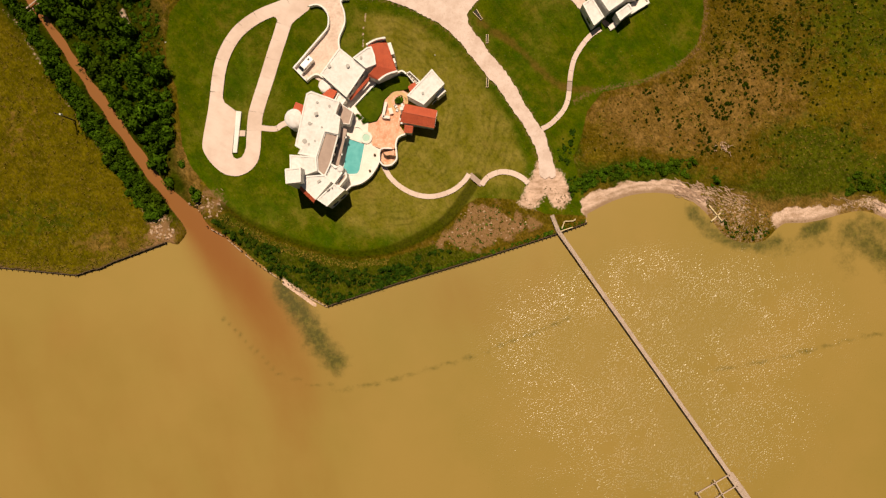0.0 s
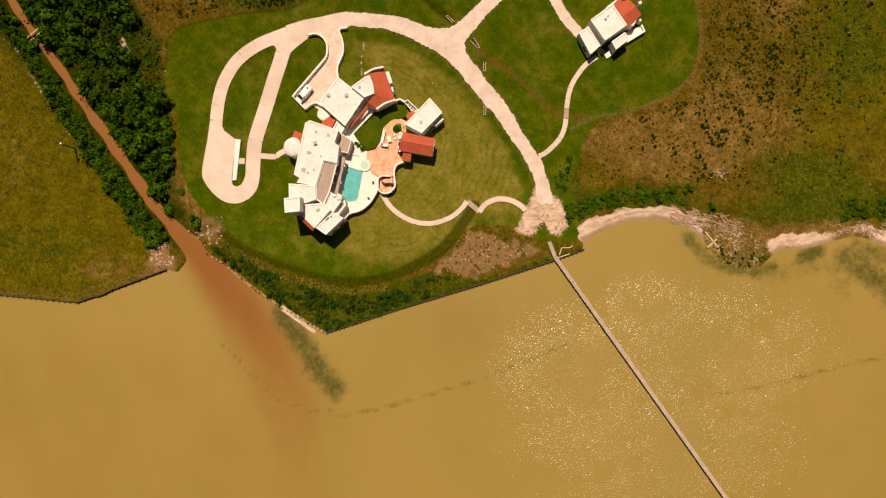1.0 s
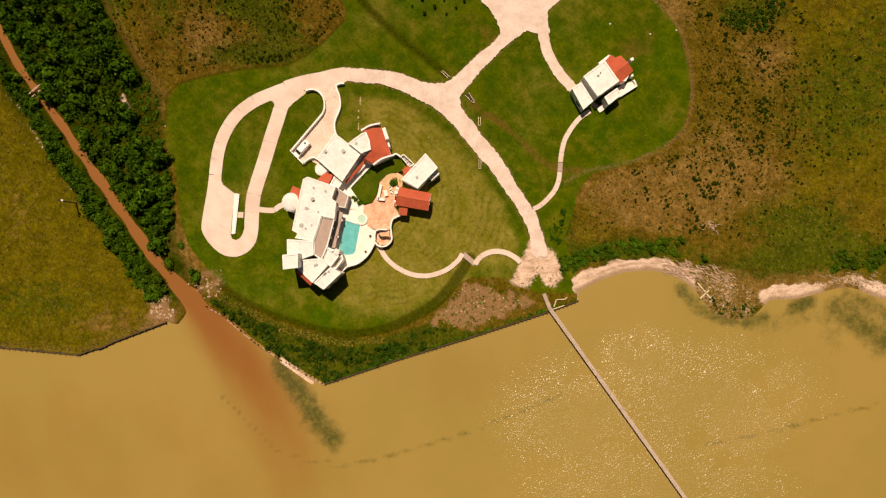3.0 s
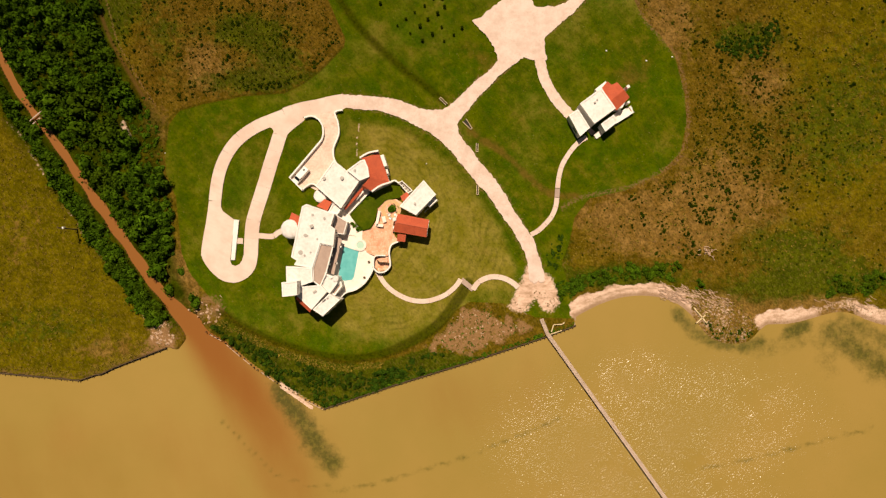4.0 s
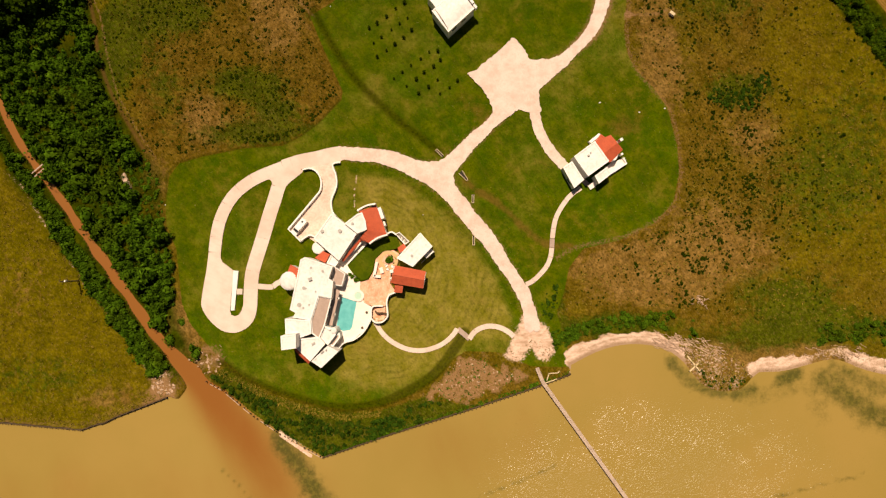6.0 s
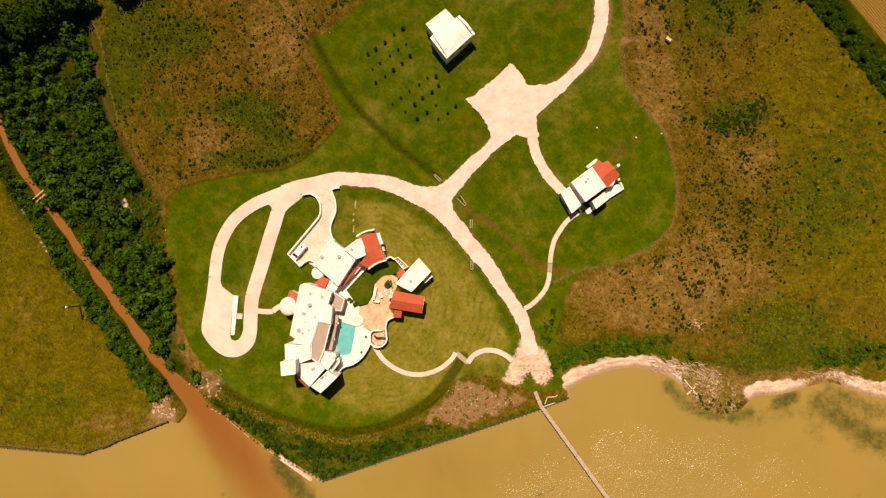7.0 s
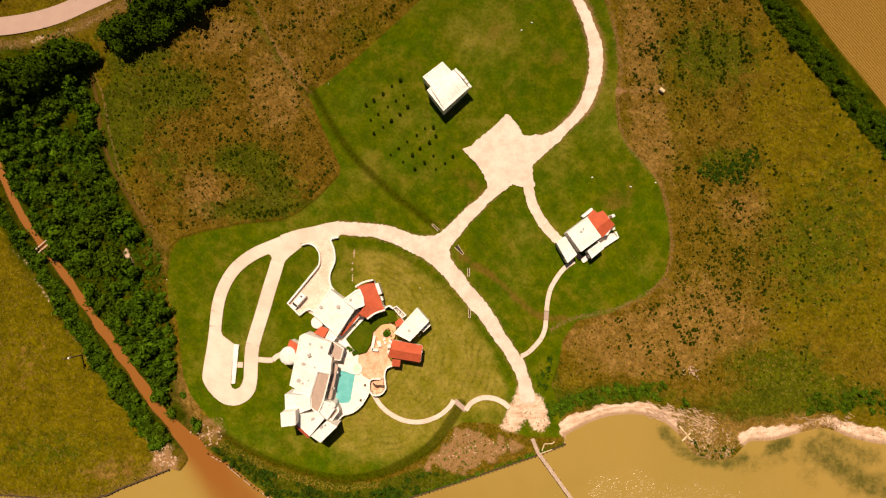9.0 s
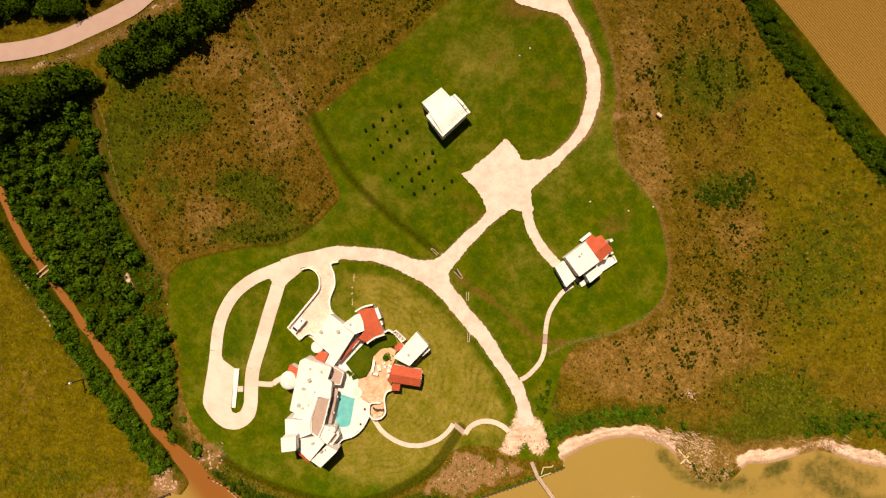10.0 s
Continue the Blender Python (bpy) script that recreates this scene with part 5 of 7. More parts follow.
BRICK_EDGE = [(-20.1, 34.0), (-17.7, 34.6), (-16.2, 37.1), (-15.6, 40.4), (-13.6, 42.4), (-10.6, 43.0), (-9.0, 42.0), (-9.8, 38.7), (-11.4, 36.4), (-11.6, 33.5), (-10.0, 31.2), (-11.8, 30.3), (-12.7, 28.1), (-13.1, 27.1), (-16.7, 27.2), (-18.9, 28.1), (-20.2, 30.4)]
part("brick_paving", prism(BRICK_EDGE, -0.1, TZ + 0.012), BRICK, terrace, "terracotta brick patio paving")
part("ring_paving", prism(circle(-12.0, 40.1, 2.75, 32), -0.1, TZ + 0.03, holes=(circle(-12.0, 40.1, 1.75, 32),)), RINGSTONE, terrace, "ochre stone ring paving")
COURT_GREEN = [(-24.4, 37.9), (-20.2, 42.2), (-17.0, 44.9), (-12.2, 46.9), (-9.4, 46.6), (-8.6, 43.6), (-10.6, 43.2), (-13.7, 42.6), (-15.8, 40.4), (-16.5, 37.2), (-17.8, 34.9), (-20.0, 34.4), (-21.8, 36.3)]
court = part("lawn", prism(COURT_GREEN, -0.1, TZ - 0.06), COURT_LAWN)
tagged(court, "mown green courtyard lawn between the white buildings", "lawn", kind="structure")
part("spa_rim", prism(circle(-20.6, 30.2, 1.65, 28), TZ - 0.1, TZ + 0.4, holes=(circle(-20.6, 30.2, 1.05, 28),)), CREAM, terrace, "round raised spa rim")
part("spa_water", prism(circle(-20.6, 30.2, 1.06, 28), TZ - 0.1, TZ + 0.3), SPA, terrace)
part("low_wall", ribbon(circle(-23.2, 31.4, 1.75, 12, 10, 160), 0.1, TZ, TZ + 0.25), CREAM, terrace)
part("retaining_wall", ribbon(spline([(-26.6, 15.2), (-24.8, 17.0), (-21.9, 17.9), (-19.4, 19.8), (-17.6, 22.5), (-17.0, 24.0)], 0.5), 0.2, -0.3, TZ + 0.75), WHITE, terrace)
part("retaining_wall", ribbon(spline([(-17.0, 23.8), (-16.0, 22.7), (-14.9, 22.55), (-13.6, 22.9), (-12.4, 24.3), (-12.4, 26.0), (-12.6, 28.2), (-11.9, 30.2), (-9.8, 31.1)], 0.4), 0.2, -0.3, TZ + 0.7), WHITE, terrace)
part("retaining_wall", ribbon(spline([(-17.0, 24.0), (-16.9, 26.4), (-16.1, 27.2), (-13.6, 27.2)], 0.4), 0.17, -0.3, TZ + 0.7), WHITE, terrace)
part("stair_floor", prism([(-16.7, 24.0), (-15.7, 23.0), (-13.8, 23.1), (-12.7, 24.4), (-12.7, 26.9), (-16.5, 26.9)], -0.3, 0.35), BRICK, terrace)
for k in range(5):
    bm = prism([(-15.9 + 0.55 * k, 25.5 - 0.08 * k), (-15.3 + 0.55 * k, 25.5 - 0.08 * k), (-15.3 + 0.55 * k, 26.9), (-15.9 + 0.55 * k, 26.9)], 0.3, 0.5 + 0.15 * k)
    part("step", bm, BRICK, terrace)
part("stair_wall", ribbon(spline([(-16.0, 25.9), (-15.2, 25.2), (-14.0, 25.3), (-12.6, 25.0)], 0.3), 0.14, 0.2, TZ + 0.6), DARKWOOD, terrace, "dark planted stair edge")
for x, y in ((-18.3, 25.5), (-19.6, 21.2)):
    pot = thing("planter", "small dark round planter on the pool deck", "planter", "poolside planters", (x, y, TZ))
    bm = prism(circle(0, 0, 0.32, 14), 0, 0.45)
    part("pot", bm, DARKWOOD, pot)
for x, y, lx, ly, h, a in ((-15.6, 37.6, 0.75, 4.2, 0.95, -12), (-15.1, 35.6, 1.9, 0.75, 0.95, -6)):
    counter = thing("outdoor_counter", "white stucco outdoor kitchen counter on brick paving", "counter", "outdoor kitchen", (x, y, TZ), a)
    part("body", box(None, 0, 0, 0, h - 0.06, lx - 0.1, ly - 0.1), WHITE, counter)
    part("worktop", box(None, 0, 0, h - 0.056, h, lx, ly), CREAM, counter)
table = thing("patio_table", "pale stone patio table on brick paving", "table", at=(-13.9, 37.3, TZ), turn=15)
part("tabletop", box(None, 0, 0, 0.70, 0.76, 1.0, 1.7), CREAM, table)
for sx in (-0.35, 0.35):
    for sy in (-0.7, 0.7):
        part("leg", box(None, sx, sy, 0, 0.70, 0.08, 0.08), WHITE, table)
for x, y, a in ((-12.6, 38.6, 30), (-12.2, 37.6, -20), (-11.2, 35.0, 80), (-11.0, 34.2, 10)):
    chair = thing("patio_chair", "white outdoor armchair on brick paving", "chair", "patio chairs", (x, y, TZ), a)
    part("seat", box(None, 0, 0, 0.34, 0.44, 0.7, 0.7), WHITE, chair)
    part("backrest", box(None, 0, 0.33, 0.44, 0.85, 0.7, 0.08), WHITE, chair)
    for sx in (-0.3, 0.3):
        for sy in (-0.3, 0.3):
            part("leg", box(None, sx, sy, 0, 0.34, 0.06, 0.06), WHITE, chair)

# ---- forecourt walls, parking wall ----
yard_wall = thing("forecourt_wall", "low white stucco wall round the garage forecourt", "wall")
part("wall", ribbon(spline([(-36.2, 66.3), (-34.2, 66.7), (-32.3, 65.8), (-31.0, 63.6), (-31.1, 60.6), (-32.4, 58.7)], 0.6), 0.2, -0.2, 1.2), WHITE, yard_wall)
part("wall", ribbon([(-32.3, 58.8), (-40.4, 49.4), (-36.8, 45.8)], 0.22, -0.2, 1.25), WHITE, yard_wall)
part("wall", ribbon(spline([(-36.9, 45.9), (-35.6, 47.0), (-34.0, 47.6), (-32.2, 46.6)], 0.5), 0.2, -0.2, 1.25), WHITE, yard_wall)
yard_wall2 = thing("forecourt_wall", "wavy white stucco wall along the garage drive", "wall")
part("wall", ribbon(spline([(-25.4, 68.3), (-27.6, 67.7), (-26.7, 64.6), (-26.6, 61.4), (-28.1, 57.4), (-27.8, 54.2), (-26.9, 53.0)], 0.6), 0.2, -0.2, 1.1), WHITE, yard_wall2)
park_wall = thing("parking_wall", "wide low white wall beside the parking bay", "wall")
part("wall", prism([(-56.3, 37.9), (-54.9, 37.7), (-56.1, 26.5), (-57.2, 26.5)], -0.1, 0.45), WHITE, park_wall)

# ---- the van on the forecourt ----
van = thing("van", "white delivery van parked beside the forecourt wall", "van", at=(-37.25, 50.0, 0.09), turn=48)
van.scale = (1.0, 0.95, 0.95)
def profile_body(outline, half, taper=0.0):
    bm = bmesh.new()
    rows = [[bm.verts.new((x, s * (half - taper * max(0, z - 1.1)), z)) for x, z in outline] for s in (-1, 1)]
    bm.faces.new(rows[0])
    bm.faces.new(rows[1])
    n = len(outline)
    for i in range(n):
        bm.faces.new((rows[0][i - 1], rows[0][i], rows[1][i], rows[1][i - 1]))
    bmesh.ops.bevel(bm, geom=list(bm.edges), offset=0.06, segments=2, affect="EDGES")
    return bm
body = part("body", profile_body([(2.65, 0.35), (2.65, 1.95), (2.5, 2.05), (-0.9, 2.05), (-1.75, 1.2), (-2.6, 1.05), (-2.7, 0.8), (-2.7, 0.35)], 0.98, 0.12), VANPAINT, van)
def facet(name, pts, mat, parent):
    bm = bmesh.new()
    lo = [bm.verts.new(p) for p in pts]
    nrm = (lo[1].co - lo[0].co).cross(lo[2].co - lo[0].co).normalized()
    nrm = nrm if nrm.z >= 0 else -nrm
    hi = [bm.verts.new(v.co + nrm * 0.02) for v in lo]
    bm.faces.new(lo)
    bm.faces.new(hi)
    for i in range(len(pts)):
        bm.faces.new((lo[i - 1], lo[i], hi[i], hi[i - 1]))
    return part(name, bm, mat, parent)
facet("windscreen", [(-0.98, -0.78, 2.0), (-0.98, 0.78, 2.0), (-1.72, 0.86, 1.27), (-1.72, -0.86, 1.27)], DARKGLASS, body)
for s in (-1, 1):
    facet("side_window", [(-1.3, s * 0.935, 1.35), (-0.4, s * 0.935, 1.35), (-0.4, s * 0.885, 1.8), (-0.9, s * 0.885, 1.8)], DARKGLASS, body)
    for x in (-1.75, 1.65):
        bm = bmesh.new()
        bmesh.ops.create_cone(bm, cap_ends=True, segments=18, radius1=0.36, radius2=0.36, depth=0.24, matrix=pose(x, s * 0.88, 0.36, 90))
        wheel = part("wheel", bm, RUBBER, van)
        bm = bmesh.new()
        bmesh.ops.create_cone(bm, cap_ends=True, segments=14, radius1=0.2, radius2=0.2, depth=0.26, matrix=pose(x, s * 0.89, 0.36, 90))
        part("rim", bm, VENT, wheel)
unit_box(van, 1.75, 0.1, 2.05, 0.5, 0.5, 0.14, 0, "roof_hatch", DARKGLASS)
part("bumper", box(None, -2.72, 0, 0.35, 0.6, 0.12, 1.8), RUBBER, van)
for s in (-1, 1):
    part("headlight", box(None, -2.66, s * 0.7, 0.72, 0.9, 0.08, 0.3), VENT, van)

# ---- timber works along the water ----
def post_mesh(r=0.13, h=2.2):
    bm = prism(circle(0, 0, r, 8), 0, h)
    me = bpy.data.meshes.new("post")
    bmesh.ops.recalc_face_normals(bm, faces=bm.faces)
    bm.to_mesh(me)
    bm.free()
    me.materials.append(DARKWOOD)
    return me


POST = post_mesh()


def along(pts, step):
    """Places and headings at even steps along a line."""
    out, carry = [], 0.0
    for a, b in zip(pts[:-1], pts[1:]):
        length = math.dist(a, b)
        d = carry
        while d < length:
            f = d / length
            out.append((a[0] + (b[0] - a[0]) * f, a[1] + (b[1] - a[1]) * f, math.degrees(math.atan2(b[1] - a[1], b[0] - a[0]))))
            d += step
        carry = d - length
    return out


def bulkhead(pts, label, cap_mat, step=2.0, top=0.12):
    ob = thing("bulkhead", label, "retaining wall")
    part("panel", ribbon(pts, 0.09, -2.2, top - 0.06), DARKWOOD, ob)
    part("cap", ribbon(pts, 0.09, top - 0.056, top + 0.06), cap_mat, ob)
    left, right = sides(pts, 0.2)
    for x, y, a in along(right, step):
        p = part("post", POST, DARKWOOD, ob)
        p.matrix_local = pose(x, y, -2.0 + random.uniform(-0.05, 0.15), 0, 0, a)
    return ob


bulkhead([(-75.7, 2.1), (-90.4, -3.3), (-93.9, -5.0), (-95.9, -5.3), (-100.3, -6.8)][::-1], "weathered timber bulkhead with dark posts at the field edge", DARKWOOD)
bulkhead([(-100.4, -6.8), (-125, -4.3), (-160, -3.9)][::-1], "old low timber bulkhead with gaps along muddy water", DARKWOOD, 1.6, -0.1)
bulkhead([(-31.4, -15.4), (-24.8, -13.3), (-12.3, -9.2), (11.0, -2.3), (30.5, 3.9), (39.3, 7.1)], "long dark timber bulkhead below the green bank", DARKWOOD, 1.2, 0.0)
ruin = thing("bulkhead", "broken bleached timber bulkhead below the shrubs", "retaining wall")
for k, (x, y, a) in enumerate(along([(-64.5, 6.4), (-59.4, 3.4), (-51.6, -3.2), (-43.7, -8.7), (-31.6, -15.5)], 1.3)):
    if k % 7 == 4:
        continue
    p = part("post", POST, DARKWOOD, ruin)
    p.matrix_local = pose(x, y, -1.9 + random.uniform(-0.3, 0.1), random.uniform(-4, 4), random.uniform(-4, 4), a)
for a, b in (((-63.5, 5.7), (-60.2, 3.9)), ((-58.7, 2.7), (-55.0, -0.5)), ((-54.0, -1.3), (-52.2, -2.8)), ((-49.0, -5.0), (-45.3, -7.6)), ((-40.5, -10.6), (-36.6, -12.9)), ((-36.2, -13.2), (-31.7, -15.6))):
    part("rail", ribbon([a, b], 0.10, -0.25, -0.05), DRIFT, ruin)

# ---- jetty ----
jetty = thing("jetty", "long narrow weathered timber jetty over muddy water", "jetty")
JETTY = [(29.6, 9.0), (31.2, 4.9), (76.4, -60.0), (84.5, -71.5)]
rng = random.Random(11)
bm = bmesh.new()
for x, y, a in along(JETTY, 0.2):
    w = 1.05 + rng.uniform(-0.05, 0.05) + (0.7 if y < -60.5 else 0)
    box(bm, x, y, 0.56, 0.61 + rng.uniform(0, 0.012), 0.17, w, a)
tagged(part("deck", bm, GREYWOOD, jetty, "grey weathered deck boards"), kind="stuff")
for side in (-0.42, 0.42):
    left, right = sides(JETTY[1:], side)
    part("stringer", ribbon(left, 0.07, 0.35, 0.55), DARKWOOD, jetty)
for side in (-0.5, 0.5):
    left, right = sides(JETTY[1:], side)
    for x, y, a in along(left, 3.4):
        p = part("post", POST, DARKWOOD, jetty)
        p.matrix_local = pose(x, y, -1.7, 0, 0, a)
slip = thing("boat_slip", "open timber boat slip frame beside the jetty", "boat slip")
for a, b in (((76.6, -60.9), (67.8, -66.0)), ((78.6, -63.8), (70.2, -68.8)), ((81.0, -67.2), (73.0, -72.0)), ((72.6, -62.2), (76.8, -69.6)), ((68.0, -65.4), (72.6, -72.2))):
    part("beam", ribbon([a, b], 0.13, 0.3, 0.55), GREYWOOD, slip)
for x, y in ((76.6, -60.9), (72.4, -63.4), (68.0, -65.9), (78.6, -63.8), (74.4, -66.3), (70.4, -68.7), (81.0, -67.2), (76.6, -69.7), (72.8, -71.9)):
    p = part("post", POST, DARKWOOD, slip)
    p.matrix_local = pose(x, y, -1.3)
landing = thing("landing_rail", "pale timber rail beside the jetty landing", "rail")
for a, b in (((31.6, 4.6), (35.2, 5.8)), ((32.3, 5.4), (33.0, 7.4)), ((33.0, 7.4), (35.4, 7.5)), ((35.4, 7.5), (36.0, 8.0))):
    part("rail", ribbon([a, b], 0.12, 0.25, 0.4), PALEWOOD, landing)
for x, y in ((31.8, 4.7), (33.0, 7.3), (35.3, 7.4), (35.1, 5.7)):
    p = part("post", POST, DARKWOOD, landing)
    p.matrix_local = pose(x, y, -1.85)
crossing = thing("footbridge", "two dark planks laid across the narrow creek", "footbridge")
for dx in (0.0, 0.9):
    part("plank", ribbon([(-115.0 + dx, 66.4 - dx), (-111.2 + dx, 69.6 - dx)], 0.16, -0.25, -0.1), GREYWOOD, crossing)
for k, (x, y) in enumerate(((-115.0, 66.4), (-111.2, 69.6), (-114.1, 65.5), (-110.3, 68.7))):
    p = part("post", POST, DARKWOOD, crossing)
    p.matrix_local = pose(x, y, -2.2)

# ---- drains, poles, boxes ----
def drain(x, y, turn, length, spread=0.0):
    """Two thin kerbs either side of a dark slot, closing to a point where they are spread."""
    ob = thing("culvert_box", "pale concrete culvert box with a dark slot in the grass", "culvert", "culvert boxes", (x, y, 0), turn)
    h = length / 2
    for k in (-1, 1):
        part("kerb", prism([(-h, k * (0.20 + spread)), (h, k * 0.20), (h, k * 0.33), (-h, k * (0.35 + spread))], -0.3, 0.3), PALECON, ob)
    part("end_kerb", prism([(h + 0.004, -0.33), (h + 0.14, -0.33), (h + 0.14, 0.33), (h + 0.004, 0.33)], -0.3, 0.3), PALECON, ob)
    part("pit", prism([(-h, -0.196 - spread), (h, -0.196), (h, 0.196), (-h, 0.196 + spread)], -0.28, 0.11), PIT, ob)


PALECON = plain("pale_sandy_concrete", (0.64, 0.50, 0.32), (0.46, 0.34, 0.20), 1.0, 0.9, 6, 0.01)
# near-black filling between the culvert kerbs
PIT = plain("near_black_slot_fill", (0.02, 0.016, 0.01), (0.03, 0.024, 0.016), 1.0, 0.9, 6, 0.01)
drain(3.0, 70.6, 135, 2.6)
drain(9.8, 63.9, -52, 3.0, 0.35)
drain(12.3, 57.4, -92, 2.3)
drain(12.3, 45.4, -92, 2.5)
pole = thing("utility_pole", "tall dark timber utility pole in the west field", "pole", at=(-100.9, 35.6, 0))
bm = bmesh.new()
bmesh.ops.create_cone(bm, cap_ends=True, segments=10, radius1=0.2, radius2=0.14, depth=8.7, matrix=pose(0, 0, 4.2))
part("shaft", bm, DARKWOOD, pole)
unit_box(pole, 0, 0, 8.0, 0.14, 1.4, 0.14, 60, "crossarm", DARKWOOD)
bm = bmesh.new()
bmesh.ops.create_cone(bm, cap_ends=True, segments=12, radius1=0.26, radius2=0.24, depth=0.8, matrix=pose(0.4, 0.1, 6.7))
part("transformer", bm, VANPAINT, pole, "white transformer can")
cabinet = thing("utility_box", "white utility box with a dark side in rough grass", "utility box", at=(70.2, 109.5, 0), turn=-40)
unit_box(cabinet, 0, 0, 0, 1.5, 0.7, 1.1, 0, "body", WHITE)
unit_box(cabinet, 0, 0, 1.1, 1.6, 0.8, 0.08, 0, "lid", PALECON)
for x, y in ((60.4, 81.4), (67.7, 82.4), (49.2, 84.4), (29.6, 128.6), (32.7, 130.8), (-27.9, 113.8), (74.1, 18.2), (-76.0, 57.0), (-2.0, 53.0)):
    small = 0.5 if x < 0 else 0.8
    marker = thing("marker_stone", "small white marker stone in the grass", "marker", "white markers", (x, y, -0.05))
    bm = bmesh.new()
    bmesh.ops.create_icosphere(bm, subdivisions=2, radius=0.28 * small, matrix=Matrix.Diagonal((1.2, 0.9, 0.8, 1)))
    for v in bm.verts:
        v.co *= 1 + 0.15 * noise.noise(v.co * 3 + Vector((x, y, 0)))
    part("stone", bm, WHITE, marker)

# ---- driftwood on the point ----
def log_mesh(seed, length):
    rng = random.Random(seed)
    bm = bmesh.new()
    rings = []
    for k in range(7):
        f = k / 6
        r = (0.085 - 0.04 * f) * rng.uniform(0.85, 1.1)
        oy, oz = 0.12 * math.sin(3 * f + seed), 0.03 * rng.random()
        rings.append([bm.verts.new((length * (f - 0.5), oy + r * math.cos(q * math.tau / 7), oz + r * math.sin(q * math.tau / 7) + r)) for q in range(7)])
    for lo, hi in zip(rings[:-1], rings[1:]):
        for q in range(7):
            bm.faces.new((lo[q - 1], lo[q], hi[q], hi[q - 1]))
    bm.faces.new(rings[0])
    bm.faces.new(rings[-1])
    bmesh.ops.recalc_face_normals(bm, faces=bm.faces)
    me = bpy.data.meshes.new("driftwood")
    bm.to_mesh(me)
    bm.free()
    me.materials.append(DRIFT)
    return me


LOGS = [log_mesh(k, 0.8 + 0.42 * k) for k in range(5)]
rng = random.Random(21)
def ground_z(x, y):
    i = min(max(int(np.searchsorted(gy, y)), 1), len(gy) - 1)
    j = min(max(int(np.searchsorted(gx, x)), 1), len(gx) - 1)
    return float(Z[i, j])


for k in range(210):
    f = rng.random() ** 1.4
    x, y = 63.5 + 19 * f + rng.uniform(-1, 1), 16.4 - 3.2 * f + rng.uniform(-2.6, 2.2)
    if k > 175:
        x, y = 105 + rng.uniform(0, 18), 11.8 + rng.uniform(-1.5, 2.2)
    stick = tagged(new("driftwood", LOGS[rng.randrange(5)]), "bleached driftwood branch on the shore debris", "driftwood", "driftwood on the shore")
    stick.matrix_world = pose(x, y, max(ground_z(x, y), -0.75) + 0.02, 0, rng.uniform(-3, 3), rng.gauss(-24, 15))
for a, b in (((72.3, 11.7), (75.8, 7.3)), ((72.9, 7.3), (77.2, 11.2)), ((81.6, 15.0), (82.3, 10.0)), ((85.5, 10.6), (87.6, 8.4)), ((80.0, 14.7), (82.0, 14.9))):
    beam = thing("timber_beam", "long pale washed-up timber beam", "beam", "washed-up beams")
    part("beam", ribbon([a, b], 0.16, -0.6, -0.2), PALEWOOD, beam)
for k in range(18):
    x, y = ((-77.0, 5.8), (-63.8, 13.2))[k % 2]
    x, y = x + rng.gauss(0, 1.8), y + rng.gauss(0, 1.6)
    stick = tagged(new("driftwood", LOGS[0]), "short bleached driftwood stick on the creek bank", "driftwood", "creek bank driftwood")
    stick.matrix_world = pose(x, y, max(ground_z(x, y), -0.75) + 0.02, 0, rng.uniform(-3, 3), rng.uniform(0, 180))
for k in range(26):
    x, y = 76.5 + rng.gauss(0, 0.9), 27.2 + rng.gauss(0, 0.9)
    stick = tagged(new("driftwood", LOGS[rng.randrange(2)]), "bleached branch in a heap of brush", "driftwood", "brush heap")
    stick.matrix_world = pose(x, y, 0.05 + rng.uniform(0, 0.25), 0, rng.uniform(-8, 8), rng.uniform(0, 180))


# ---- plants ----
def cube_sphere(n=2):
    """Unit sphere of quads from a cube."""
    verts, faces = [], []
    for ax in range(3):
        for sg in (-1, 1):
            base = len(verts)
            for i in range(n + 1):
                for j in range(n + 1):
                    p = [0, 0, 0]
                    p[ax], p[(ax + 1) % 3], p[(ax + 2) % 3] = sg, 2 * i / n - 1, 2 * j / n - 1
                    v = np.array(p, float)
                    verts.append(v / np.linalg.norm(v))
            for i in range(n):
                for j in range(n):
                    a = base + i * (n + 1) + j
                    q = (a, a + 1, a + n + 2, a + n + 1)
                    faces.append(q if sg < 0 else q[::-1])
    return np.array(verts), np.array(faces)


